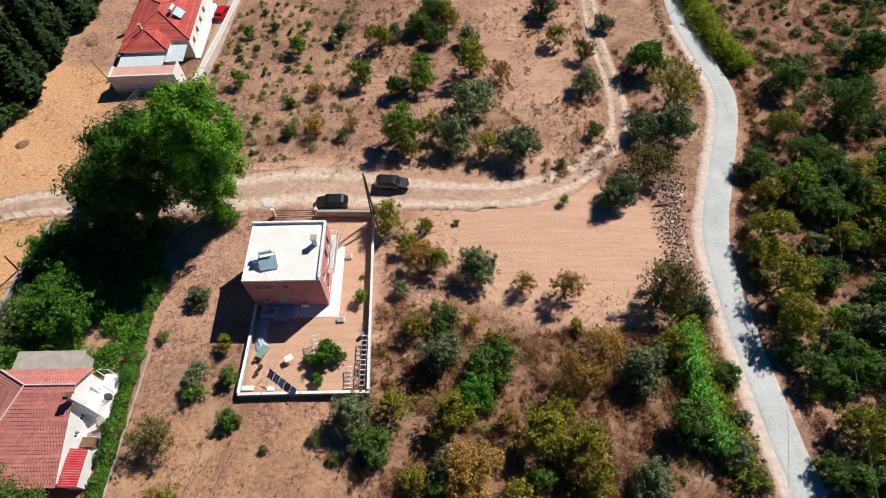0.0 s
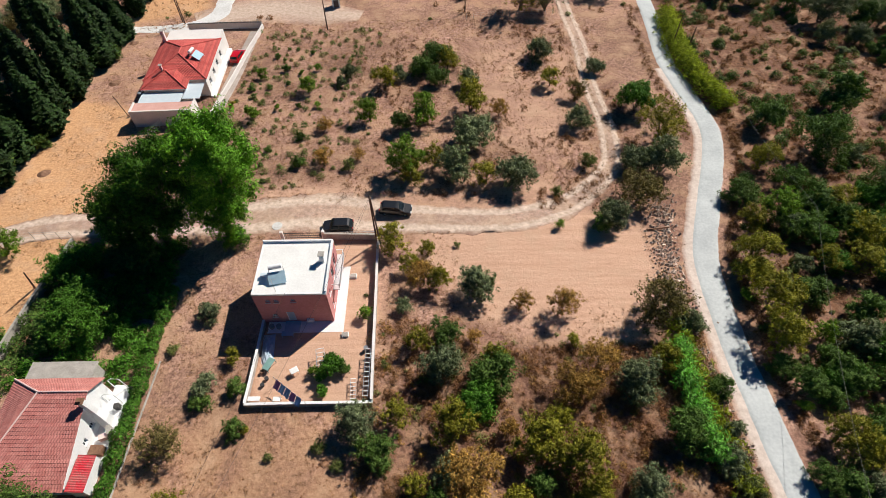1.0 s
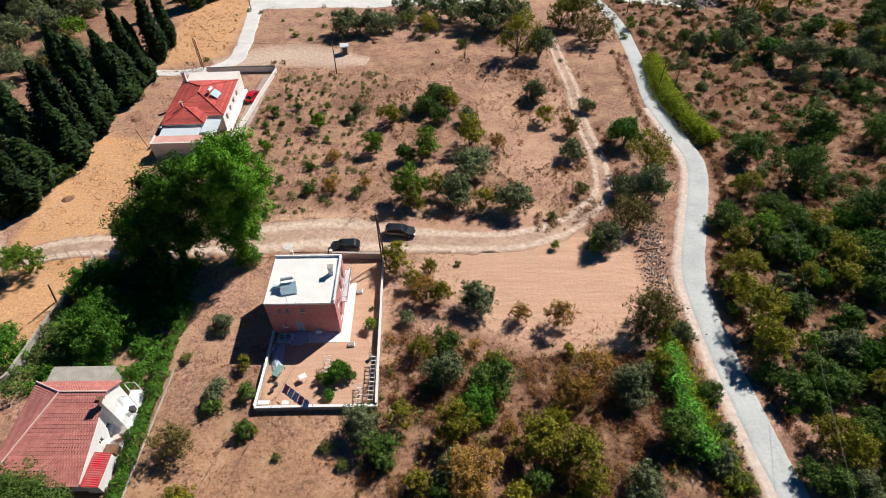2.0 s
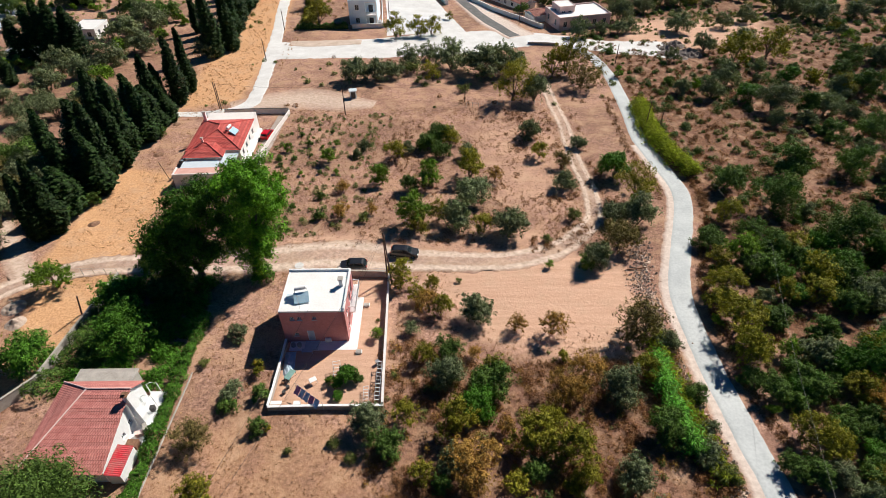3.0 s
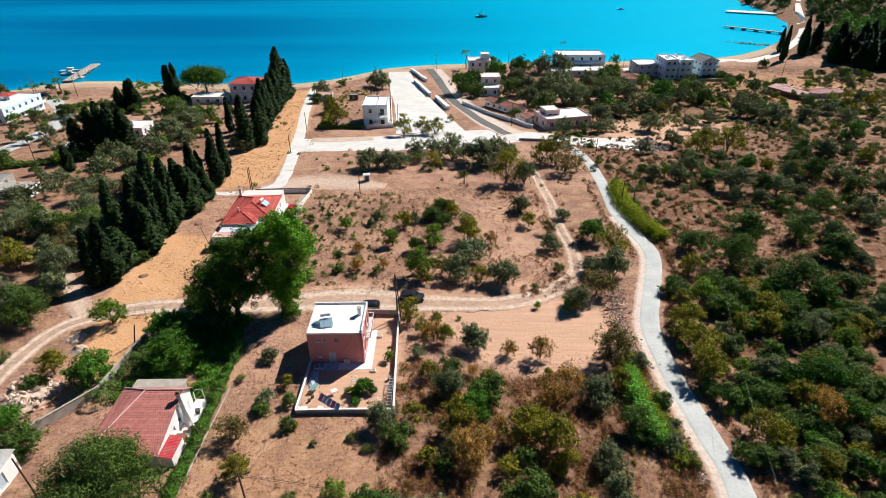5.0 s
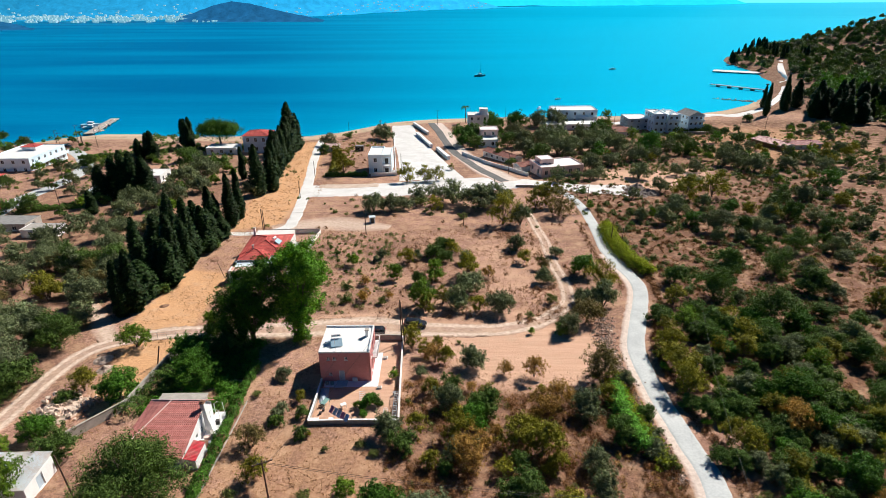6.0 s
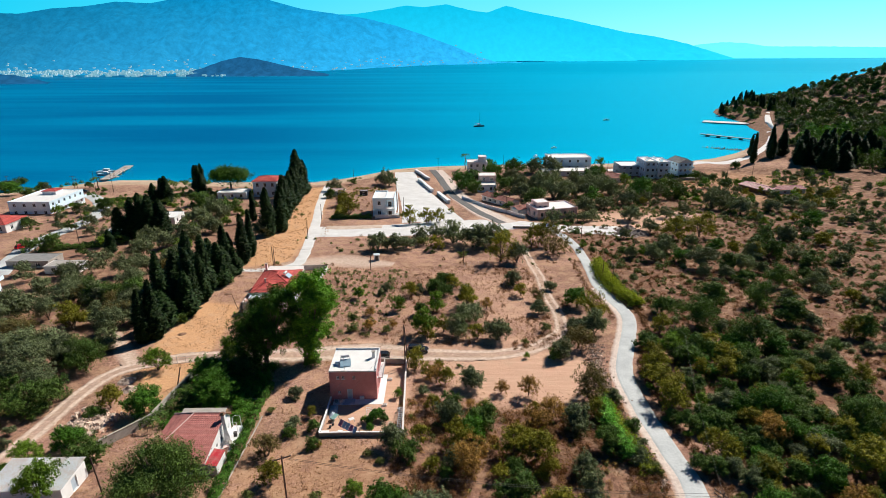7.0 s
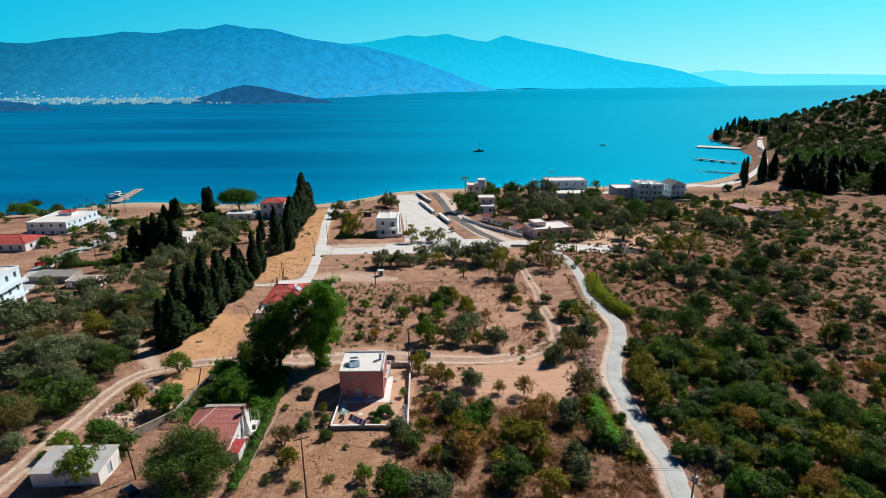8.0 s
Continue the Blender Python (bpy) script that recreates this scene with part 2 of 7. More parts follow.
def ground_mat(name="dry_earth", worn=None):
    """Dry earth. worn: two colours of a track that fades into the earth at its edges, and how deep its ruts show."""
    m = bpy.data.materials.new(name)
    m.use_nodes = True
    N, L = m.node_tree.nodes, m.node_tree.links
    bsdf = N["Principled BSDF"]
    bsdf.inputs["Roughness"].default_value, bsdf.inputs["Specular IOR Level"].default_value = 0.95, 0.15
    geo = N.new("ShaderNodeNewGeometry")

    def nz(scale, detail=6, rough=0.6):
        n = N.new("ShaderNodeTexNoise")
        n.inputs["Scale"].default_value, n.inputs["Detail"].default_value, n.inputs["Roughness"].default_value = scale, detail, rough
        L.new(geo.outputs["Position"], n.inputs["Vector"])
        return n.outputs[0]

    def ramp(fac, p0, p1, c0, c1):
        r = N.new("ShaderNodeValToRGB")
        r.color_ramp.elements[0].position, r.color_ramp.elements[1].position = p0, p1
        r.color_ramp.elements[0].color, r.color_ramp.elements[1].color = (*c0, 1), (*c1, 1)
        L.new(fac, r.inputs[0])
        return r.outputs[0]

    def mix(fac, a, b):
        x = N.new("ShaderNodeMix")
        x.data_type = "RGBA"
        L.new(fac, x.inputs[0])
        L.new(a, x.inputs[6])
        L.new(b, x.inputs[7])
        return x.outputs[2]

    def mask(key, noise_out, gain=1.6):
        a = N.new("ShaderNodeAttribute")
        a.attribute_name = key
        s = N.new("ShaderNodeMath")
        s.operation = "MULTIPLY_ADD"
        s.inputs[1].default_value, s.inputs[2].default_value = 1.2, -0.6
        L.new(noise_out, s.inputs[0])
        t = N.new("ShaderNodeMath")
        t.operation, t.use_clamp = "MULTIPLY_ADD", True
        t.inputs[1].default_value = gain
        L.new(a.outputs["Fac"], t.inputs[0])
        L.new(s.outputs[0], t.inputs[2])
        return t.outputs[0]

    big, mid, fine, tiny = nz(0.045), nz(0.35), nz(1.9, 8, 0.7), nz(9, 4, 0.7)
    soil = ramp(fine, 0.36, 0.64, (0.2, 0.105, 0.076), (0.67, 0.41, 0.31))
    straw = ramp(tiny, 0.38, 0.62, (0.3, 0.16, 0.1), (0.67, 0.415, 0.28))
    litter = ramp(fine, 0.4, 0.66, (0.1, 0.055, 0.04), (0.34, 0.19, 0.125))
    base = mix(ramp(mid, 0.42, 0.58, (0, 0, 0), (1, 1, 1)), soil, straw)
    base = mix(ramp(big, 0.44, 0.62, (0, 0, 0), (0.75, 0.75, 0.75)), base, litter)
    base = mix(mask("heath", mid), base, ramp(fine, 0.38, 0.68, (0.085, 0.043, 0.026), (0.32, 0.16, 0.092)))
    base = mix(ramp(nz(0.2, 7, 0.65), 0.5, 0.6, (0, 0, 0), (0.6, 0.6, 0.6)), base, ramp(tiny, 0.35, 0.65, (0.12, 0.06, 0.045), (0.4, 0.215, 0.155)))
    clod = nz(4.2, 6, 0.75)
    base = mix(ramp(clod, 0.54, 0.61, (0, 0, 0), (0.85, 0.85, 0.85)), base, ramp(tiny, 0.3, 0.7, (0.055, 0.03, 0.024), (0.21, 0.12, 0.085)))
    base = mix(ramp(nz(5.5, 6, 0.75), 0.56, 0.66, (0, 0, 0), (0.6, 0.6, 0.6)), base, ramp(tiny, 0.3, 0.7, (0.45, 0.29, 0.18), (0.62, 0.43, 0.3)))
    base = mix(mask("gold", mid), base, ramp(nz(3.0, 7, 0.72), 0.34, 0.66, (0.46, 0.235, 0.115), (0.76, 0.465, 0.255)))
    lay = N.new("ShaderNodeMapping")
    lay.inputs["Rotation"].default_value, lay.inputs["Scale"].default_value = (0, 0, 0.25), (0.12, 1.3, 1)
    L.new(geo.outputs["Position"], lay.inputs["Vector"])
    drag = N.new("ShaderNodeTexNoise")
    drag.inputs["Scale"].default_value, drag.inputs["Detail"].default_value, drag.inputs["Roughness"].default_value = 1.2, 7, 0.6
    L.new(lay.outputs[0], drag.inputs["Vector"])
    swept = mix(ramp(nz(1.1, 8, 0.75), 0.35, 0.65, (0.2, 0.2, 0.2), (0.85, 0.85, 0.85)), ramp(drag.outputs[0], 0.34, 0.66, (0.52, 0.31, 0.21), (0.7, 0.455, 0.335)), ramp(nz(6, 4, 0.7), 0.3, 0.7, (0.5, 0.3, 0.2), (0.68, 0.44, 0.32)))
    base = mix(mask("bare", mid), base, swept)
    base = mix(mask("shore", mid), base, ramp(fine, 0.3, 0.7, (0.42, 0.31, 0.21), (0.58, 0.45, 0.32)))
    if worn:
        at_, sum_, rr = N.new("ShaderNodeAttribute"), N.new("ShaderNodeMath"), N.new("ShaderNodeValToRGB")
        at_.attribute_name, sum_.operation, sum_.inputs[1].default_value = "across", "MULTIPLY_ADD", 0.42
        L.new(nz(0.9, 7, 0.7), sum_.inputs[0])
        L.new(at_.outputs["Fac"], sum_.inputs[2])
        for pos, v in ((0.46, 1 - worn[2]), (0.62, worn[3]), (0.86, worn[3] * worn[3])):
            rr.color_ramp.elements.new(min(pos / 1.5, 1)).color = (v, v, v, 1)
        rr.color_ramp.elements[0].color, rr.color_ramp.elements[-1].color = (1 - worn[2],) * 3 + (1,), (0, 0, 0, 1)
        rr.color_ramp.elements[-1].position = 0.76
        part_ = N.new("ShaderNodeMath")
        part_.operation, part_.inputs[1].default_value = "DIVIDE", 1.5
        L.new(sum_.outputs[0], part_.inputs[0])
        L.new(part_.outputs[0], rr.inputs[0])
        base = mix(rr.outputs[0], base, ramp(nz(1.4, 8, 0.7), 0.35, 0.65, worn[0], worn[1]))
    L.new(base, bsdf.inputs["Base Color"])
    bp = N.new("ShaderNodeBump")
    bp.inputs["Strength"].default_value, bp.inputs["Distance"].default_value = 1.0, 0.04 if worn else 0.1
    L.new(fine, bp.inputs["Height"])
    b2 = N.new("ShaderNodeBump")
    b2.inputs["Strength"].default_value, b2.inputs["Distance"].default_value = 1.0, 0.025
    L.new(tiny, b2.inputs["Height"])
    L.new(bp.outputs[0], b2.inputs["Normal"])
    L.new(b2.outputs[0], bsdf.inputs["Normal"])
    return m


ground_me.materials[0] = ground_mat()
tagged(new("ground", ground_me), "dry sloping ground with straw, bare soil and litter", "ground", kind="structure")


def water_mat():
    m = bpy.data.materials.new("sea_water")
    m.use_nodes = True
    N, L = m.node_tree.nodes, m.node_tree.links
    bsdf = N["Principled BSDF"]
    bsdf.inputs["Roughness"].default_value, bsdf.inputs["IOR"].default_value = 0.35, 1.08
    bsdf.inputs["Specular IOR Level"].default_value = 0.1
    bsdf.inputs["Specular Tint"].default_value = (0.1, 0.6, 0.9, 1)
    geo = N.new("ShaderNodeNewGeometry")
    at = N.new("ShaderNodeAttribute")
    at.attribute_name = "shallow_glitter"
    stretch = N.new("ShaderNodeVectorMath")
    stretch.operation = "MULTIPLY"
    stretch.inputs[1].default_value = (0.14, 1, 1)
    L.new(geo.outputs["Position"], stretch.inputs[0])
    streak = N.new("ShaderNodeTexNoise")
    streak.inputs["Scale"].default_value, streak.inputs["Detail"].default_value = 0.012, 5
    L.new(stretch.outputs[0], streak.inputs["Vector"])
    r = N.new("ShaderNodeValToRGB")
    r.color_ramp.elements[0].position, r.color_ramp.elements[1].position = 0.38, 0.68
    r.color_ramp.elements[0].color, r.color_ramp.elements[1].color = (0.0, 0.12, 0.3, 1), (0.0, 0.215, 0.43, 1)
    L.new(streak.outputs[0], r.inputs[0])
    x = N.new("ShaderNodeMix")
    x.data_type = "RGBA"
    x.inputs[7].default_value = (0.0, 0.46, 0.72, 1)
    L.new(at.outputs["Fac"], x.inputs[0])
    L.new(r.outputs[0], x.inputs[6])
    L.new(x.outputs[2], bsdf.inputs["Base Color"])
    waves = N.new("ShaderNodeTexNoise")
    waves.inputs["Scale"].default_value, waves.inputs["Detail"].default_value = 0.5, 4
    L.new(stretch.outputs[0], waves.inputs["Vector"])
    bp = N.new("ShaderNodeBump")
    bp.inputs["Strength"].default_value, bp.inputs["Distance"].default_value = 0.6, 0.25
    L.new(waves.outputs[0], bp.inputs["Height"])
    L.new(bp.outputs[0], bsdf.inputs["Normal"])
    return m


def sea_level(y):
    """The sea, lifted far out so that its edge stands at the true horizon."""
    return SEA + 34 * step(y, 1995, 2560) + 9 * step(y, 2560, 2750)


sx, sy = spaced(-4900, 4900, -300, 400, 12, 1.2), spaced(180, 4950, 200, 620, 8, 1.08)
SX, SY = np.meshgrid(sx, sy)
ids = np.arange(SX.size).reshape(SX.shape)
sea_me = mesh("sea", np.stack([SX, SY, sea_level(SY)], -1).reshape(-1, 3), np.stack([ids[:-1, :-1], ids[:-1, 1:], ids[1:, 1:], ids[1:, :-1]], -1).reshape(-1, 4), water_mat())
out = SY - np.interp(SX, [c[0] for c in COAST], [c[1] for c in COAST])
at = sea_me.attributes.new("shallow_glitter", "FLOAT", "POINT")
# shallows along the shore, plus sun glitter painted into the colour towards the right
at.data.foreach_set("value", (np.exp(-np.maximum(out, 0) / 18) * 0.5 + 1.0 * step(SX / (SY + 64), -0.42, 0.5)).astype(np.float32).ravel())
tagged(new("water", sea_me), "calm blue sea, turquoise towards the shore, with painted sun glitter to the right", "sea", kind="structure")


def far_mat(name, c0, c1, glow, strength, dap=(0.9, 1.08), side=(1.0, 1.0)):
    """Distant slopes and town, haze of miles of blue air painted as glow."""
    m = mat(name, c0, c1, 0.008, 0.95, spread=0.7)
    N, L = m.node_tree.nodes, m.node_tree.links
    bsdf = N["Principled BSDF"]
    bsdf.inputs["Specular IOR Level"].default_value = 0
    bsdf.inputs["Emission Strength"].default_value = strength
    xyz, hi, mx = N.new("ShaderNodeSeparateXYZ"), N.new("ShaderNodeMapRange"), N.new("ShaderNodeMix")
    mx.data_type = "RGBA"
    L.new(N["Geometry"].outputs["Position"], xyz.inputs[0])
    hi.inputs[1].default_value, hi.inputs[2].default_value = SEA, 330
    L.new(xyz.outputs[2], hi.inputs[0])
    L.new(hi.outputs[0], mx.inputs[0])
    # the painted haze is paler near the water
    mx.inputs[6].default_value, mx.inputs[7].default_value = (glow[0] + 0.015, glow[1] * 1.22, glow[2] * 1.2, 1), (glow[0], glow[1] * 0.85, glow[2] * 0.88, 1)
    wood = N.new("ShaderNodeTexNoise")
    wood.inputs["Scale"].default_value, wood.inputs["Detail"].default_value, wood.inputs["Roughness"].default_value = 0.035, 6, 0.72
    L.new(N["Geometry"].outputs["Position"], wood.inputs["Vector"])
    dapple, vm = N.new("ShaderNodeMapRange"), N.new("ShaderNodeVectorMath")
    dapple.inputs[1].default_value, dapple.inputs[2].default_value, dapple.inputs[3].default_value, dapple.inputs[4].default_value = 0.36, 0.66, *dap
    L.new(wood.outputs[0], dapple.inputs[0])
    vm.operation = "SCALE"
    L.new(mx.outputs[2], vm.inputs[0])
    # haze glow painted stronger eastwards, towards the sun
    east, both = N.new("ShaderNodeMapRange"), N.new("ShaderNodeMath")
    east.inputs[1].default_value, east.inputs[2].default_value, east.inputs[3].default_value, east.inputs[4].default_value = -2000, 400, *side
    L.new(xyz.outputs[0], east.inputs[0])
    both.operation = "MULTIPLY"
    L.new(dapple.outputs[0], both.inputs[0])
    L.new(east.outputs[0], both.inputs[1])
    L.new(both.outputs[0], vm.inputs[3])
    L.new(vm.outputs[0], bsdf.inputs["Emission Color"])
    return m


NEAR_FOOT = (1990, 2060, 2380, 2460)


def near_foot(x):
    return float(np.interp(x, (-2000, -700, 60, 370), NEAR_FOOT))


def ridge(name, crest, y0, foot, material, label, rough=0.12):
    """A mountain range: crest heights along x at depth y0, falling to the water at foot."""
    cx, cz = [c[0] for c in crest], [c[1] for c in crest]
    xs = np.linspace(cx[0], cx[-1], 260)
    vs = np.linspace(0, 1, 34)
    verts = []
    feet = np.interp(xs, (-2000, -700, 60, 370), foot) if len(np.atleast_1d(foot)) > 1 else np.full(len(xs), foot)
    for v in vs:
        for x, foot_y in zip(xs, feet):
            low = float(sea_level(foot_y)) if len(np.atleast_1d(foot)) > 1 else SEA
            top = max(np.interp(x, cx, cz) - low, 3)
            n = noise.fractal(Vector((x * 0.0035, v * 2.2, y0 * 0.01)), 0.9, 2.1, 5)
            gully = abs(noise.noise(Vector((x * 0.008, v * 1.2, 3.7)))) * 1.2
            s = v ** 1.25
            h = top * s + top * rough * (n - gully) * math.sin(math.pi * v) * 1.6 + 2.0 * noise.noise(Vector((x * 0.03, v, 1)))
            verts.append((x, foot_y + (y0 - foot_y) * v, low - 4 + max(h, 0) + 4 * v))
    n = len(xs)
    faces = [(r * n + k, r * n + k + 1, (r + 1) * n + k + 1, (r + 1) * n + k) for r in range(len(vs) - 1) for k in range(n - 1)]
    return tagged(new(name, mesh(name, verts, faces, material, True)), label, "mountains", kind="structure")


CREST_A = [(-2600, 240), (-2100, 200), (-1760, 217), (-1649, 212), (-1509, 231), (-1372, 239), (-1256, 255), (-1122, 248), (-1029, 265), (-940, 262), (-847, 281), (-759, 266), (-669, 261), (-536, 226), (-401, 207), (-287, 191), (-174, 165), (-59, 129), (55, 89), (172, 44), (290, 10), (340, -12)]
CREST_B = [(-1400, 250), (-915, 316), (-744, 332), (-574, 339), (-361, 370), (-233, 392), (-106, 380), (62, 399), (232, 359), (359, 342), (498, 389), (656, 349), (958, 296), (1175, 250), (1394, 205), (1613, 175), (1834, 130), (2060, 67), (2288, 3), (2350, -12)]
CREST_C = [(1180, -14), (1350, 30), (1500, 75), (1702, 109), (1851, 123), (2002, 118), (2156, 96), (2534, 94), (2981, 88), (3200, 80)]
# each range carries its blue haze as a glow colour
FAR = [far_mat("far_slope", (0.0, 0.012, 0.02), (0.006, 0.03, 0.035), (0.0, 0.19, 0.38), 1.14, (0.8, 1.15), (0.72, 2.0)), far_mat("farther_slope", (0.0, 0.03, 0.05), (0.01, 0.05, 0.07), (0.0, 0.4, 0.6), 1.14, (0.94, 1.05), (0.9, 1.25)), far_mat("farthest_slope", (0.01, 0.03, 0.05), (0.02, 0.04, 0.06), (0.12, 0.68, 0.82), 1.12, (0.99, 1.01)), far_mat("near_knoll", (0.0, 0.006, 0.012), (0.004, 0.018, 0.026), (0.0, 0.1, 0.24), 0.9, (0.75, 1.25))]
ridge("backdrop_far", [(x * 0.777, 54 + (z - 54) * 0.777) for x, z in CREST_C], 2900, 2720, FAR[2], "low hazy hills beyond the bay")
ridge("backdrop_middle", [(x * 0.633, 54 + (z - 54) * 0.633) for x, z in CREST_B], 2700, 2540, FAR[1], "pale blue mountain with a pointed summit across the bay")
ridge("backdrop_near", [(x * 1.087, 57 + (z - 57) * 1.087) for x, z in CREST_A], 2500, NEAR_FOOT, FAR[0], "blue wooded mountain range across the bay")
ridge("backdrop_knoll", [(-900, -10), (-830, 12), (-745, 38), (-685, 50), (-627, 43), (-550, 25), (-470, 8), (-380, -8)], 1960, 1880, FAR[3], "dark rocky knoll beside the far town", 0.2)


# ---- far sky: a pale band along the horizon, blue above ----
def sky_mat():
    m = bpy.data.materials.new("far_sky")
    m.use_nodes = True
    N, L = m.node_tree.nodes, m.node_tree.links
    N.remove(N["Principled BSDF"])
    em = N.new("ShaderNodeEmission")
    geo = N.new("ShaderNodeNewGeometry")
    xyz = N.new("ShaderNodeSeparateXYZ")
    L.new(geo.outputs["Position"], xyz.inputs[0])
    hi, side = N.new("ShaderNodeMapRange"), N.new("ShaderNodeMapRange")
    hi.inputs[1].default_value, hi.inputs[2].default_value = 0, 900
    side.inputs[1].default_value, side.inputs[2].default_value = -3000, 3000
    L.new(xyz.outputs[2], hi.inputs[0])
    L.new(xyz.outputs[0], side.inputs[0])
    low, up, mx = N.new("ShaderNodeValToRGB"), N.new("ShaderNodeValToRGB"), N.new("ShaderNodeMix")
    mx.data_type = "RGBA"
    for r, c0, c1 in ((low, (0.02, 0.64, 0.84, 1), (0.5, 1.0, 0.97, 1)), (up, (0.0, 0.43, 0.72, 1), (0.0, 0.76, 0.96, 1))):
        r.color_ramp.elements[0].color, r.color_ramp.elements[1].color = c0, c1
        L.new(side.outputs[0], r.inputs[0])
    ease = N.new("ShaderNodeMath")
    ease.operation = "POWER"
    ease.inputs[1].default_value = 0.75
    L.new(hi.outputs[0], ease.inputs[0])
    L.new(ease.outputs[0], mx.inputs[0])
    L.new(low.outputs[0], mx.inputs[6])
    L.new(up.outputs[0], mx.inputs[7])
    L.new(mx.outputs[2], em.inputs[0])
    em.inputs[1].default_value = 1.07
    L.new(em.outputs[0], N["Material Output"].inputs[0])
    return m


ring = [(4820 * math.sin(a), 4820 * math.cos(a)) for a in np.linspace(radians(-62), radians(62), 97)]
band = [(x, y, z) for z in (-60, 300, 650, 1000) for x, y in ring]
tagged(new("backdrop_sky", mesh("backdrop_sky", band, [(r * 97 + k, r * 97 + k + 1, (r + 1) * 97 + k + 1, (r + 1) * 97 + k) for r in range(3) for k in range(96)], sky_mat(), True)), "clear turquoise sky paling towards the horizon", "sky", kind="structure")


# ---- roads ----
def strip(name, points, width, material, label, category="road", lift=0.05, wobble=0.15, detail=0.7):
    """A road laid along the points (x, y), with a slightly uneven edge. width: one value, or one for each point."""
    pts = np.array(points, float)
    w = np.full(len(pts), width, float) if np.isscalar(width) else np.array(width, float)
    t = np.arange(len(pts))
    s = np.linspace(0, len(pts) - 1, int(np.hypot(*np.diff(pts, axis=0).T).sum() / detail) + 2)

    def spline(v):
        d = np.gradient(v)
        i = np.clip(s.astype(int), 0, len(v) - 2)
        u = s - i
        return (2 * u**3 - 3 * u**2 + 1) * v[i] + (u**3 - 2 * u**2 + u) * d[i] + (3 * u**2 - 2 * u**3) * v[i + 1] + (u**3 - u**2) * d[i + 1]
    x, y, ww = spline(pts[:, 0]), spline(pts[:, 1]), np.interp(s, t, w)
    dx, dy = np.gradient(x), np.gradient(y)
    k = np.hypot(dx, dy)
    verts, cols = [], 11
    for i in range(len(x)):
        for c in range(cols):
            e = (c / (cols - 1) - 0.5) * ww[i]
            if c in (0, cols - 1):
                e += wobble * (noise.noise(Vector((x[i] * 0.5, y[i] * 0.5, c))) + 0.6 * noise.noise(Vector((x[i] * 1.7, y[i] * 1.7, c))))
            px, py = x[i] - dy[i] / k[i] * e, y[i] + dx[i] / k[i] * e
            verts.append((px, py, G(px, py) + (lift if 0 < c < cols - 1 else -0.04)))
    faces = [(i * cols + c, i * cols + c + 1, (i + 1) * cols + c + 1, (i + 1) * cols + c) for i in range(len(x) - 1) for c in range(cols - 1)]
    me = mesh(name, verts, faces, material, True)
    me.attributes.new("across", "FLOAT", "POINT").data.foreach_set("value", np.tile(np.abs(np.linspace(-1, 1, cols)), len(x)).astype(np.float32))
    return tagged(new(name, me), label, category, kind="structure")


TRACK = ground_mat("rutted_dirt", ((0.47, 0.35, 0.27), (0.76, 0.62, 0.52), 0.6, 1.0))
LOOSE = ground_mat("loose_pale_gravel", ((0.46, 0.34, 0.26), (0.68, 0.54, 0.45), 0.05, 0.72))


LANE = [(30.0, -70), (31.2, -20), (32.2, 0), (33.1, 5), (33.5, 8.6), (33.2, 12.2), (33.1, 17.5), (33.1, 24.4), (33.3, 32.2), (34.5, 39.4), (37.7, 47.8), (41.4, 57), (43.2, 63), (43.5, 69.4), (42.2, 83), (43.2, 95), (44.0, 103), (44.9, 116), (45, 126), (43, 140), (35, 152)]
PALEDIRT = ground_mat("pale_dust", ((0.56, 0.46, 0.4), (0.74, 0.64, 0.57), 0.0, 1.0))
strip("road", [(x + 0.15, y) for x, y in LANE], 3.5, CONCRETE, "narrow pale concrete lane with worn edges", lift=0.08)
strip("road_verge", [(x - 0.5, y) for x, y in LANE[:15]], 5.2, PALEDIRT, "dusty verge of the concrete lane", lift=0.03, wobble=0.5)
strip("dirt_track", [(-70, -40), (-68, 0), (-67.5, 19.5), (-67.5, 29), (-66.6, 37.5), (-62.8, 42.0), (-55.9, 44.6), (-46.4, 45.5), (-27.8, 46.4), (-16.6, 47.4), (-5.9, 46.0), (3.8, 45.2), (10.5, 45.4), (16.9, 47.5), (21.5, 51), (25.6, 56), (26.8, 61), (27.2, 67.4), (26.9, 75), (26.9, 83), (27.4, 91.5), (27, 106), (26.7, 119)], [4, 4, 4, 4, 4.2, 4.6, 5.4, 5.6, 7.5, 9, 6.5, 5.6, 5.6, 5, 4.4, 4, 3.8, 3.6, 3.4, 3.4, 3.4, 3.4, 3.2], TRACK, "pale dirt track with wheel ruts", wobble=0.9)
strip("side_track", [(-64, 42.5), (-67.5, 47), (-71.5, 52), (-77, 58)], [4.5, 5, 4.4, 3.6], LOOSE, "dusty track turning off behind cypresses", lift=0.04, wobble=0.6)
strip("road_north", [(-66, 100.5), (-52, 101.5), (-46.5, 106), (-46.3, 113), (-46.9, 121), (-50.2, 148), (-53, 168), (-56.1, 187), (-60.5, 220), (-62.5, 243)], [3, 3.5, 4.5, 4, 4, 4.2, 4.2, 4.2, 4.4, 5], PALE, "white gravel road down to the beach", wobble=0.5)
strip("yard_track", [(-50, 103.5), (-42, 107), (-34, 109), (-24, 106.5), (-16, 105)], [10, 14, 16, 12, 6], LOOSE, "pale gravel turning place", lift=0.02, wobble=2)
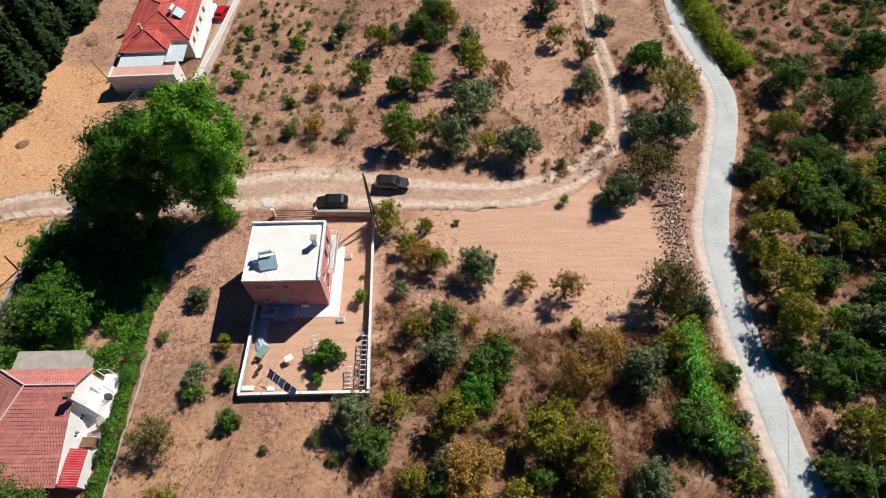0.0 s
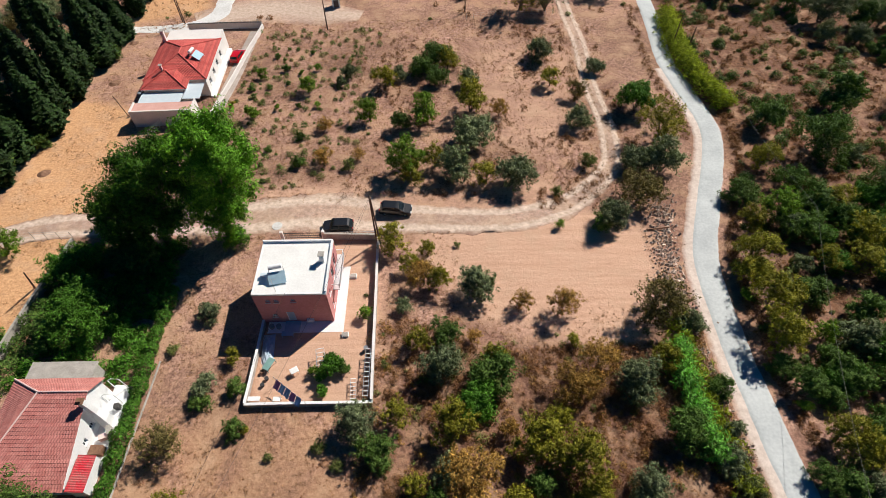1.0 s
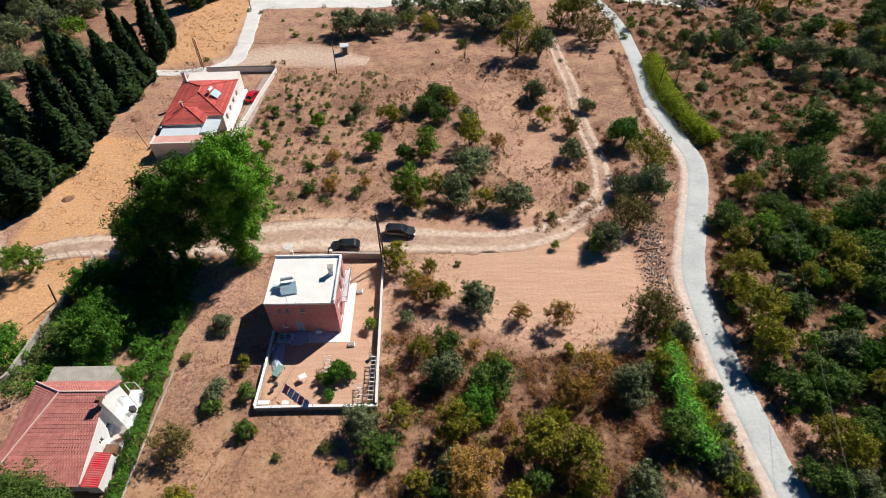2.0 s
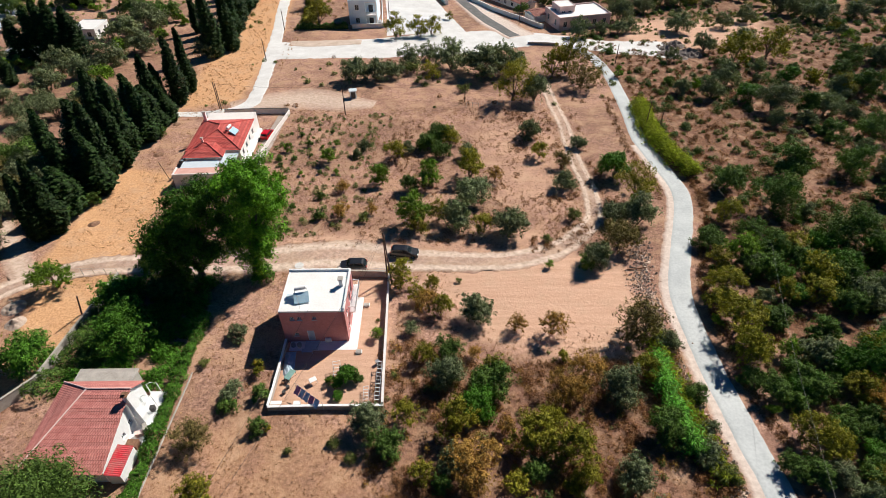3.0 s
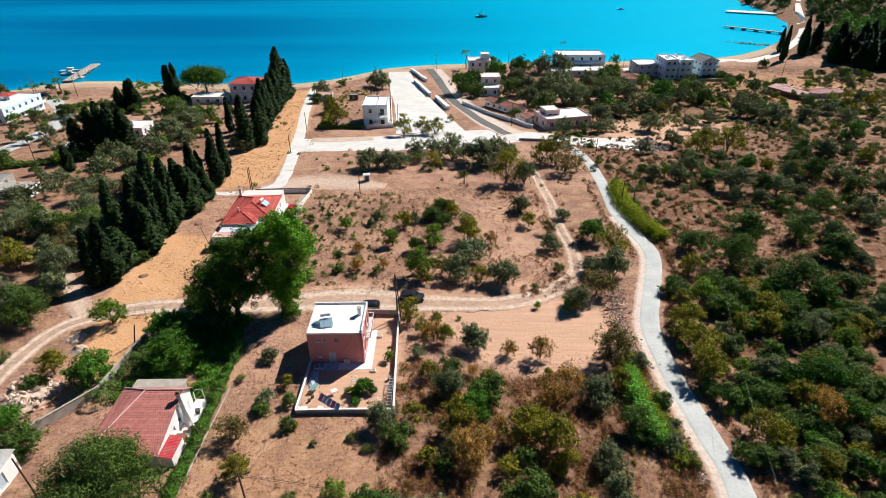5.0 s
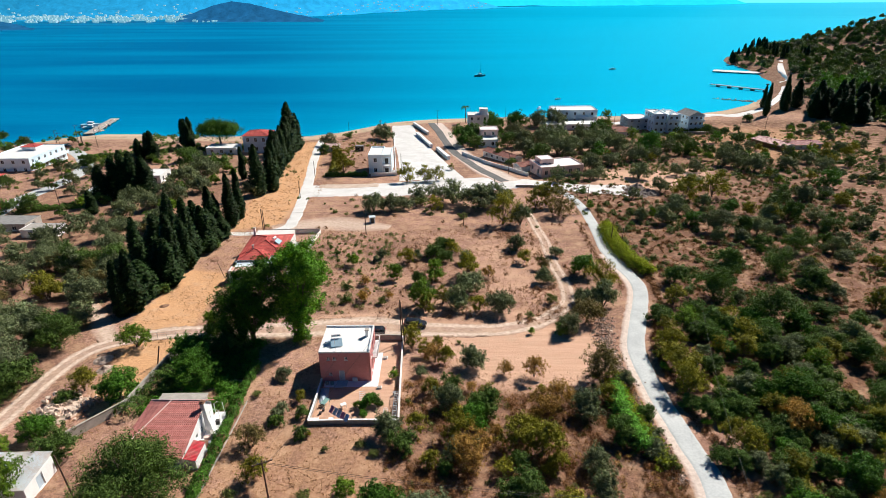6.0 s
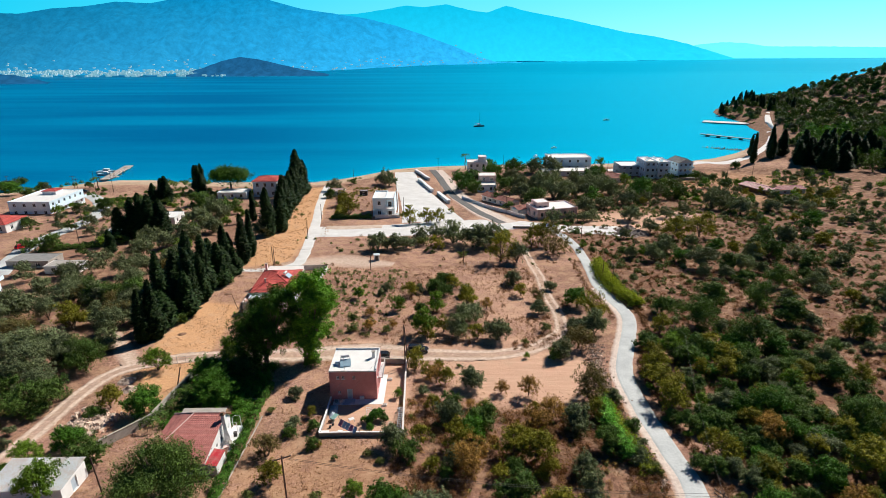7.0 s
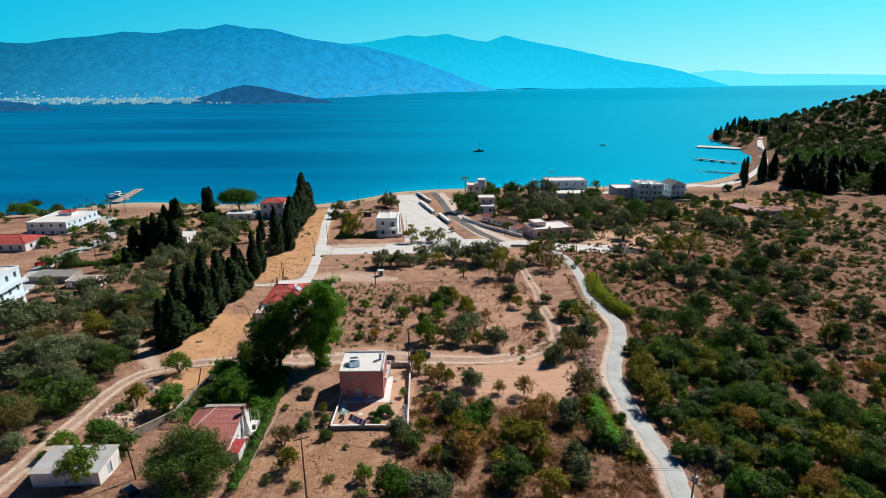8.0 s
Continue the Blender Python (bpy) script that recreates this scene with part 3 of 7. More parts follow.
strip("road_cross", [(-51, 145), (-35, 145), (-18, 147), (4, 151), (22, 154), (36, 152.5), (52, 146), (70, 142)], [16, 15, 19, 24, 17, 10, 12, 16], PALE, "wide white gravel road", wobble=0.8, lift=0.08)
strip("road_patch", [(-46, 151.5), (-36, 151), (-24, 151.5)], [5, 7, 4], DIRT, "pinkish bare patch in the gravel road", lift=0.14, wobble=0.8)
strip("parking", [(-4, 160), (-8, 185), (-13, 215), (-18.5, 245), (-22.5, 280)], [27, 22, 18, 15, 13], PALE, "empty white gravel car park", category="car park", lift=0.12)
strip("lane_verge", [(-2.5, 286), (2.2, 258), (7.2, 216), (13.6, 188), (19.5, 170), (26, 156)], [8, 10, 11, 11, 12, 12], PALEDIRT, "pale dusty ground beside the asphalt lane", lift=0.1, wobble=1.0)
strip("asphalt_lane", [(-5.5, 286), (-0.4, 258), (5, 216), (11.9, 188), (17.9, 170), (24, 156)], 4.6, ASPHALT, "narrow asphalt lane beside the car park", lift=0.14)
strip("coast_road", [(70, 284), (103, 283), (140, 291), (172, 306), (184, 303), (204, 316), (224.6, 336), (275, 402), (318, 484), (360, 560)], [6, 6, 5, 7, 8, 6, 5, 6, 6, 5], PALE, "pale coast road", lift=0.2)
strip("side_road", [(-184, 224), (-166, 205), (-152, 182), (-147, 160), (-146.4, 134), (-141, 115), (-132, 96)], [7, 7, 7, 7, 7, 6, 6], CONCRETE, "paved road between the houses", lift=0.1)
strip("beach", [(-300, 258), (-195, 259), (-120, 259), (-63, 262), (-30, 287), (0, 297), (26, 300)], [12, 14, 10, 8, 8, 8, 6], SAND, "narrow sandy beach", category="beach", lift=0.25, wobble=2)

# ---- buildings ----
def wall_boxes(bm, along, at, lo, hi, z0, z1, openings, thick, inward):
    """One wall as boxes round its openings. along 'x' or 'y'; at: the outer face; openings: (u0, u1, z0, z1)."""
    cuts = sorted({lo, hi, *(v for o in openings for v in o[:2])})
    for u0, u1 in zip(cuts, cuts[1:]):
        holes = sorted((o[2], o[3]) for o in openings if o[0] <= u0 + 1e-6 and o[1] >= u1 - 1e-6)
        z = z0
        for h0, h1 in holes + [(z1, z1)]:
            if h0 > z + 1e-6:
                a, b = sorted((at, at + inward * thick))
                box(bm, *((u0, u1, a, b) if along == "x" else (a, b, u0, u1)), z, h0)
            z = max(z, h1)


FACES = {"S": ("x", 2, 1), "N": ("x", 3, -1), "W": ("y", 0, 1), "E": ("y", 1, -1)}


def glaze(root, face, dims, o, name="window", frame_mat=None, pane_mat=None, bars=1):
    """A window or door set into an opening, 0.12 m behind the wall's face."""
    along, k, inward = FACES[face]
    at = dims[k] + inward * 0.12
    u0, u1, z0, z1 = o
    w = 0.07

    def b(a0, a1, d0, d1, c0, c1):
        d0, d1 = sorted((at + inward * d0, at + inward * d1))
        return (a0, a1, d0, d1, c0, c1) if along == "x" else (d0, d1, a0, a1, c0, c1)
    bm = boxes(b(u0, u0 + w, 0, 0.06, z0, z1), b(u1 - w, u1, 0, 0.06, z0, z1), b(u0 + w, u1 - w, 0, 0.06, z0, z0 + w), b(u0 + w, u1 - w, 0, 0.06, z1 - w, z1), *(b(u0 + (u1 - u0) * (i + 1) / (bars + 1) - w / 2, u0 + (u1 - u0) * (i + 1) / (bars + 1) + w / 2, 0.002, 0.058, z0 + w, z1 - w) for i in range(bars)))
    fr = part(name, bm, frame_mat or WHITE, root)
    part("pane", boxes(b(u0 + w, u1 - w, 0.02, 0.04, z0 + w, z1 - w)), pane_mat or GLASSY, fr)
    if name == "window":
        part("sill", boxes(b(u0 - 0.08, u1 + 0.08, -0.2, -0.125, z0 - 0.07, z0)), WHITE, fr)


def shell(root, dims, z0, z1, openings, wall_mat, thick=0.25, name="wall"):
    """Four walls round x0, x1, y0, y1, with their openings by face."""
    x0, x1, y0, y1 = dims
    bm = bmesh.new()
    wall_boxes(bm, "x", y0, x0, x1, z0, z1, openings.get("S", []), thick, 1)
    wall_boxes(bm, "x", y1, x0, x1, z0, z1, openings.get("N", []), thick, -1)
    wall_boxes(bm, "y", x0, y0 + thick, y1 - thick, z0, z1, openings.get("W", []), thick, 1)
    wall_boxes(bm, "y", x1, y0 + thick, y1 - thick, z0, z1, openings.get("E", []), thick, -1)
    bmesh.ops.remove_doubles(bm, verts=bm.verts, dist=1e-4)
    part(name, bm, wall_mat, root)
    for face, os in openings.items():
        for o in os:
            door = o[2] <= z0 + 0.35
            glaze(root, face, dims, o, "door" if door else "window", pane_mat=SHUTTER if door else None, bars=0 if door else 1)


def flat_roof(root, dims, z, material, rim=0.35, rim_mat=None, over=0.0, low=()):
    x0, x1, y0, y1 = dims[0] - over, dims[1] + over, dims[2] - over, dims[3] + over
    part("roof", boxes((x0 + 0.18, x1 - 0.18, y0 + 0.18, y1 - 0.18, z - 0.2, z + 0.02)), material, root)
    t = 0.2
    h = {f: (0.06 if f in low else rim) for f in "SNWE"}
    part("parapet", boxes((x0, x1, y0, y0 + t, z - 0.2, z + h["S"]), (x0, x1, y1 - t, y1, z - 0.2, z + h["N"]), (x0, x0 + t, y0 + t, y1 - t, z - 0.2, z + h["W"]), (x1 - t, x1, y0 + t, y1 - t, z - 0.2, z + h["E"])), rim_mat or material, root)


def tiled_slope(bm, a, b, c, d, course=0.34, barrel=0.26):
    """A slope of barrel tiles: eave a to b, top d to c (c = d for a triangle); stepped courses with rounded rows."""
    a, b, c, d = (Vector(v) for v in (a, b, c, d))
    along = (b - a).normalized()
    up = ((d + c) / 2 - (a + b) / 2)
    nor = along.cross(up).normalized()
    if nor.z < 0:
        nor = -nor
    slope_len = (up - along * up.dot(along)).length
    n = max(2, int(slope_len / course))
    for i in range(n):
        v0, v1 = i / n, (i + 1) / n
        rows = []
        for v, lift in ((v0, 0.05), (v1 + 0.004, 0.02)):
            l, r = a.lerp(d, min(v, 1)), b.lerp(c, min(v, 1))
            rows.append((l, r, lift))
        width = (rows[0][1] - rows[0][0]).length
        m = max(2, int(width / (barrel / 2)))
        strips = []
        for l, r, lift in rows:
            pts = []
            for k in range(m + 1):
                p = l.lerp(r, k / m)
                wave = 0.035 if k % 2 else 0.0
                pts.append(bm.verts.new(p + nor * (lift + wave)))
            strips.append(pts)
        low = [bm.verts.new(l0.co - nor * 0.09) for l0 in strips[0]]
        for k in range(m):
            bm.faces.new((strips[0][k], strips[0][k + 1], strips[1][k + 1], strips[1][k]))
            bm.faces.new((low[k], low[k + 1], strips[0][k + 1], strips[0][k]))


def hip_roof(root, dims, z, rise, material, over=0.35, ridge_axis="y", inset=None, name="roof"):
    """A hipped (or, with inset 0, gabled) roof with barrel tiles and ridge caps."""
    x0, x1, y0, y1 = dims[0] - over, dims[1] + over, dims[2] - over, dims[3] + over
    i = (min(x1 - x0, y1 - y0) / 2 if inset is None else inset)
    if ridge_axis == "y":
        xm = (x0 + x1) / 2
        r0, r1 = (xm, y0 + i, z + rise), (xm, y1 - i, z + rise)
        slopes = (((x0, y1, z), (x0, y0, z), r0, r1), ((x1, y0, z), (x1, y1, z), r1, r0))
        ends = (((x0, y0, z), (x1, y0, z), r0, r0), ((x1, y1, z), (x0, y1, z), r1, r1))
    else:
        ym = (y0 + y1) / 2
        r0, r1 = (x0 + i, ym, z + rise), (x1 - i, ym, z + rise)
        slopes = (((x0, y0, z), (x1, y0, z), r1, r0), ((x1, y1, z), (x0, y1, z), r0, r1))
        ends = (((x0, y1, z), (x0, y0, z), r0, r0), ((x1, y0, z), (x1, y1, z), r1, r1))
    bm = bmesh.new()
    for s in slopes + (ends if i > 0.01 else ()):
        tiled_slope(bm, *s)
    me = bpy.data.meshes.new(name)
    bm.to_mesh(me)
    bm.free()
    me.materials.append(material)
    tagged(new(name, me), kind="stuff").parent = root
    part("eave_board", boxes((x0 + 0.05, x1 - 0.05, y0 + 0.05, y1 - 0.05, z - 0.16, z - 0.03)), WHITE, root)
    caps = [(r0, r1)]
    if i > 0.01:
        caps += [((x0, y0, z), r0), ((x1, y0, z), r0 if ridge_axis == "y" else r1), ((x0, y1, z), r1 if ridge_axis == "y" else r0), ((x1, y1, z), r1)]
    for a, b in caps:
        a, b = Vector(a) + Vector((0, 0, 0.08)), Vector(b) + Vector((0, 0, 0.08))
        part("ridge_cap", tubes(([a, b], [0.11, 0.11])), material, root)
    if i <= 0.01:
        bm = bmesh.new()
        for e in ends:
            vs = [bm.verts.new(Vector(v) - Vector((0, 0, 0.03))) for v in e[:3]]
            f = bm.faces.new(vs)
            g = bmesh.ops.extrude_face_region(bm, geom=[f])
            ctr = Vector(((x0 + x1) / 2, (y0 + y1) / 2, z))
            d = ctr - f.calc_center_median()
            d = Vector((math.copysign(0.2, d.x), 0, 0)) if ridge_axis == "x" else Vector((0, math.copysign(0.2, d.y), 0))
            base = d * (over / 0.2)
            for v in vs:
                v.co += base
            for v in [q for q in g["geom"] if isinstance(q, bmesh.types.BMVert)]:
                v.co += base + d
        part("gable", bm, WHITE, root)


def chimney(root, x, y, z0, z1, w=0.5, material=None):
    ch = part("chimney", boxes((x - w / 2, x + w / 2, y - w / 2, y + w / 2, z0, z1), bevel=0.02), material or WHITE, root)
    part("chimney_cap", boxes((x - w / 2 - 0.1, x + w / 2 + 0.1, y - w / 2 - 0.1, y + w / 2 + 0.1, z1, z1 + 0.1)), GREYWALL, ch)


# pale blue base colour stands in for sky reflected by the glass
COLLECTOR = mat("sky_tinted_collector_glass", (0.4, 0.62, 0.74), (0.52, 0.72, 0.82), 2, 0.1, coat=0.8)


def solar_heater(x, y, z, turn):
    """A thermosiphon: a tilted collector, a tank above it, a stand."""
    r = thing("solar_water_heater", x, y, z, turn, "white solar water heater with a glass collector standing on a roof", "solar heater", "solar heaters")
    bm = boxes((-0.95, 0.95, -0.7, 0.7, -0.05, 0.05))
    bm.transform(pose(0, 0, 0.55, 35, 0, 0))
    part("collector", bm, COLLECTOR, r, "glass collector tinted pale blue for reflected sky, in an aluminium frame")
    part("tank", tubes(([(-0.75, 0.95, 1.35), (-0.7, 0.95, 1.35), (0.7, 0.95, 1.35), (0.75, 0.95, 1.35)], [0.18, 0.28, 0.28, 0.18]), sides=16), WHITE, r, "white cylindrical tank")
    for sx in (-0.8, 0.8):
        part("stand", tubes(([(sx, 0.95, 0), (sx, 0.95, 1.2)], [0.03, 0.03]), ([(sx, -0.75, 0), (sx, 0.95, 1.1)], [0.025, 0.025]), ([(sx, -0.75, 0), (sx, 0.95, 0.03)], [0.025, 0.025])), STEEL, r)
    return r


def rows_of(lo, hi, n, w, z0, z1):
    """n equal openings of width w between lo and hi."""
    return [(lo + (hi - lo) * (i + 0.5) / n - w / 2, lo + (hi - lo) * (i + 0.5) / n + w / 2, z0, z1) for i in range(n)]


# ---- the pink house and its yard ----
HX0, HX1, HY0, HY1 = -21.3, -13.0, 29.0, 36.6
gz = -1.45
pink = thing("pink_house", -17.2, 32.8, gz, 0, "two-storey pink plastered house with a white flat roof", "house")
D = (HX0 + 17.2, HX1 + 17.2, HY0 - 32.8, HY1 - 32.8)
south = [(D[0] + 1.25, D[0] + 1.75, 4.35, 4.95), (D[0] + 2.2, D[0] + 2.7, 4.35, 4.95), (D[0] + 4.1, D[0] + 4.6, 4.4, 5.0), (D[0] + 1.35, D[0] + 1.9, 1.35, 1.9), (D[0] + 3.0, D[0] + 3.95, 0.25, 2.3)]
east = [(D[2] + 1.0, D[2] + 1.7, 3.9, 4.7), (D[2] + 1.2, D[2] + 1.9, 1.2, 2.2), (D[2] + 3.6, D[2] + 4.6, 3.15, 5.2), (D[2] + 5.4, D[2] + 6.4, 3.15, 5.2), (D[2] + 4.0, D[2] + 5.0, 0.2, 2.3)]
shell(pink, D, 0, 5.75, {"S": south, "E": east, "N": rows_of(D[0], D[1], 3, 1.1, 3.9, 5.0) + rows_of(D[0], D[1], 3, 1.1, 1.2, 2.3), "W": rows_of(D[2], D[3], 2, 1.0, 3.9, 4.9)}, PINK)
flat_roof(pink, D, 5.95, WHITEROOF, 0.32, WHITE, low=("S", "W"))
part("floor_slab", boxes((D[0] + 0.25, D[1] - 0.25, D[2] + 0.25, D[3] - 0.25, 2.85, 3.0)), GREYWALL, pink)
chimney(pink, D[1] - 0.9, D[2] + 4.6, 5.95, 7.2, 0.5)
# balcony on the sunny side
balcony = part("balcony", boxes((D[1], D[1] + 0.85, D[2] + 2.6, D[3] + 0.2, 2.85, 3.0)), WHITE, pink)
part("handrail", boxes((D[1] + 0.77, D[1] + 0.85, D[2] + 2.6, D[3] + 0.2, 3.9, 3.98), (D[1], D[1] + 0.77, D[2] + 2.6, D[2] + 2.68, 3.9, 3.98), (D[1], D[1] + 0.77, D[3] + 0.12, D[3] + 0.2, 3.9, 3.98)), WHITE, balcony)
for k in range(18):
    yb = D[2] + 2.75 + k * 0.29
    part("baluster", tubes(([(D[1] + 0.81, yb, 3.0), (D[1] + 0.81, yb, 3.2), (D[1] + 0.81, yb, 3.5), (D[1] + 0.81, yb, 3.9)], [0.04, 0.075, 0.045, 0.04]), sides=6), WHITE, balcony)
mast = part("antenna", tubes(([(D[0] + 2.75, D[2] + 0.3, 5.6), (D[0] + 2.75, D[2] + 0.3, 8.6)], [0.03, 0.025]), ([(D[0] + 2.2, D[2] + 0.3, 8.4), (D[0] + 3.3, D[2] + 0.3, 8.4)], [0.015, 0.015]), *[([(D[0] + 2.3 + 0.2 * k, D[2] + 0.1, 8.4), (D[0] + 2.3 + 0.2 * k, D[2] + 0.5, 8.4)], [0.01, 0.01]) for k in range(5)], sides=5), STEEL, pink)
part("step", boxes((D[0] + 2.6, D[0] + 4.4, D[2] - 1.45, D[2], 0.16, 0.3), bevel=0.02), SHUTTER, pink)
part("air_conditioner", boxes((D[0] + 5.2, D[0] + 6.0, D[2] - 0.35, D[2], 0.3, 0.9), bevel=0.03), WHITE, pink)
part("downpipe", tubes(([(D[1] - 0.25, D[2] - 0.06, 0.1), (D[1] - 0.25, D[2] - 0.06, 5.8)], [0.05, 0.05])), PINK, pink)
part("plinth_slab", boxes((D[0] + 0.6, D[1] + 1.2, D[2] - 1.5, D[2], 0, 0.16), (D[1], D[1] + 1.2, D[2], D[3] + 0.4, 0, 0.16)), WHITE, pink, "white concrete apron")
solar_heater(-18.6, 30.9, gz + 5.97, 12)
tagged(part("water_tank", boxes((-20.6, -19.5, 31.2, 31.7, gz + 6.0, gz + 6.45), bevel=0.05), TIN), "small grey metal tank on the white roof", "water tank")


def yard_wall(name, x0, y0, x1, y1, tall, label, thick=0.22, top=WHITE, body=GREYWALL):
    """A garden wall that follows the ground, with a coping."""
    n = max(1, int(math.hypot(x1 - x0, y1 - y0) / 3))
    a = math.atan2(y1 - y0, x1 - x0)
    dx, dy = -math.sin(a) * thick / 2, math.cos(a) * thick / 2
    r = thing(name, x0, y0, 0, 0, label, "wall")
    for pname, lo, hi, m, wide in (("wall_body", -0.3, tall, body, 1.0), ("coping", tall, tall + 0.08, top, 1.35)):
        bm = bmesh.new()
        rings = []
        for i in range(n + 1):
            x, y = x0 + (x1 - x0) * i / n - x0, y0 + (y1 - y0) * i / n - y0
            g = G(x + x0, y + y0)
            rings.append([bm.verts.new((x + s * dx * wide, y + s * dy * wide, g + z)) for s, z in ((-1, lo), (1, lo), (1, hi), (-1, hi))])
        for p, q in zip(rings, rings[1:]):
            for k in range(4):
                bm.faces.new((p[k], p[(k + 1) % 4], q[(k + 1) % 4], q[k]))
        bm.faces.new(rings[0])
        bm.faces.new(rings[-1][::-1])
        part(pname, bm, m, r)
    return r


yard_wall("yard_wall", -21.2, 18.35, -7.7, 18.35, 0.75, "low grey concrete yard wall with a white coping")
yard_wall("yard_wall", -21.2, 18.5, -21.2, 28.9, 0.75, "low white-topped concrete yard wall")
yard_wall("yard_wall", -7.8, 18.5, -8.5, 41.9, 1.0, "long concrete yard wall with a pale coping", top=CREAM)
yard_wall("yard_wall", -15.9, 42.1, -8.6, 42.0, 1.1, "grey rendered wall beside the gate", top=GREYWALL)
gate = thing("sliding_gate", -18.6, 42.2, G(-18.6, 42.2), 0, "dark metal sliding gate with pale posts", "gate")
part("gate_frame", boxes((-2.5, 2.5, -0.04, 0.04, 0.15, 0.22), (-2.5, 2.5, -0.04, 0.04, 1.1, 1.17), (-2.5, 2.5, -0.03, 0.03, 0.6, 0.65)), DARK, gate)
for k in range(21):
    part("bar", boxes((-2.48 + k * 0.245, -2.45 + k * 0.245, -0.015, 0.015, 0.22, 1.1)), DARK, gate)
for gx_ in (-2.75, 2.75):
    part("gate_post", boxes((gx_ - 0.2, gx_ + 0.2, -0.2, 0.2, -0.2, 1.5), bevel=0.03), CREAM, gate)
rail = thing("fence_rail", -12.3, 42.05, G(-12.3, 42.05) + 1.18, 0, "thin metal rail on top of a rendered wall", "railing")
part("top_bar", boxes((-3.5, 3.5, -0.03, 0.03, 0.28, 0.34)), STEEL, rail)
for k in range(8):
    part("post", boxes((-3.45 + k * 0.97, -3.4 + k * 0.97, -0.025, 0.025, 0, 0.28)), STEEL, rail)

# ---- the house with the red hipped roof ----
h2z = G(-45.5, 82)
h2 = thing("red_roof_house", -45.2, 82.0, h2z, 2.0, "single-storey cream house with a red tiled hip roof", "house")
D2 = (-4.9, 5.1, -5.6, 6.4)
shell(h2, D2, -0.4, 3.55, {"E": rows_of(-5, 6, 4, 1.1, 1.2, 2.4), "W": rows_of(-5, 6, 3, 1.1, 1.2, 2.4)}, CREAM)
hip_roof(h2, D2, 3.6, 1.75, TILE)
shell(h2, (-4.7, 2.2, -8.0, -5.6), -0.4, 3.45, {"S": rows_of(-4, 2, 2, 1.0, 1.2, 2.3)}, CREAM)
hip_roof(h2, (-4.7, 2.2, -8.0, -1.6), 3.52, 1.25, TILE, name="wing_roof")
part("porch_roof", boxes((-4.9, 2.0, -11.4, -8.45, 2.95, 3.03)), TIN, h2, "light blue sheet metal roof")
bm = boxes((2.1, 5.0, -10.2, -6.0, 3.0, 3.06))
bm.transform(Matrix.Translation((0, 0, 0.28)) @ pose(0, 0, 0, 2, 0, 0))
part("side_porch_roof", bm, TIN, h2, "light blue sheet metal roof")
part("front_wall", boxes((-5.4, 4.6, -14.0, -13.75, -0.4, 3.5), (-5.4, -5.15, -13.75, -11.4, -0.4, 3.5), (4.35, 4.6, -13.75, -11.0, -0.4, 3.5)), CREAM, h2, "cream rendered front wall")
part("terrace", boxes((-5.15, 4.35, -13.75, -11.5, 3.1, 3.3)), mat("terracotta_terrace", (0.6, 0.32, 0.27), (0.7, 0.42, 0.36), 1, 0.8), h2, "pinkish terrace")
part("porch_wall", boxes((-4.9, 4.3, -11.5, -11.3, -0.4, 2.9)), CREAM, h2)
part("back_terrace", boxes((-4.9, 4.9, 6.8, 10.6, -0.4, 3.35)), CREAM, h2, "cream flat-roofed extension")
part("wall_ledge", boxes((5.1, 5.9, -6.0, 9.0, -0.3, 0.25)), WHITE, h2)
chimney(h2, -4.3, 5.8, 3.4, 6.0, 0.55, CREAM)
chimney(h2, -2.0, -4.4, 4.0, 5.6, 0.35, PALEPINK)
solar_heater(-42.0, 81.6, h2z + 4.35, 80)
dish = thing("satellite_dish", -50.1, 73.2, h2z + 3.0, 0, "white satellite dish beside a roof", "satellite dish")
bm = bmesh.new()
bmesh.ops.create_uvsphere(bm, u_segments=16, v_segments=8, radius=0.5)
bmesh.ops.delete(bm, geom=[v for v in bm.verts if v.co.z > -0.25], context="VERTS")
bm.transform(pose(0, 0, 0.6, 60, 0, 200))
part("reflector", bm, WHITE, dish)
part("mast", tubes(([(0, 0, -0.1), (0, 0, 0.5)], [0.03, 0.03])), STEEL, dish)
yard_wall("boundary_wall", -38.3, 69.5, -35.5, 100.3, 0.9, "long white boundary wall of a drive", top=CREAM, body=CREAM)
yard_wall("boundary_wall", -50.5, 100.2, -35.6, 100.4, 1.3, "dark-coped boundary wall behind a house", top=DARK, body=CREAM)
ASHDRIVE = mat("worn_grey_drive", (0.3, 0.25, 0.22), (0.46, 0.4, 0.36), 0.8, 0.9, 0.01, 12)
strip("drive", [(-38.0, 70), (-37.3, 85), (-36.8, 99)], [2.2, 2.8, 2.4], ASHDRIVE, "pale dusty drive beside a house", category="drive", wobble=0.1)
lad = thing("metal_gate", -46.3, 66.0, G(-46.3, 66), 70, "grey metal field gate standing open", "gate")
part("gate_frame", tubes(*[([(-2.6, 0, z), (2.6, 0, z)], [0.03, 0.03]) for z in (0.3, 0.75, 1.3)], sides=5), STEEL, lad)
for k in range(9):
    part("bar", tubes(([(-2.6 + k * 0.65, 0, 0), (-2.6 + k * 0.65, 0, 1.35)], [0.025, 0.025]), sides=5), STEEL, lad)

# ---- the old red-roofed house ----
h3z = G(-40.5, 14.5)
h3 = thing("old_tiled_house", -40.0, 15.0, h3z, 0, "old white house with a faded red tiled roof", "house")
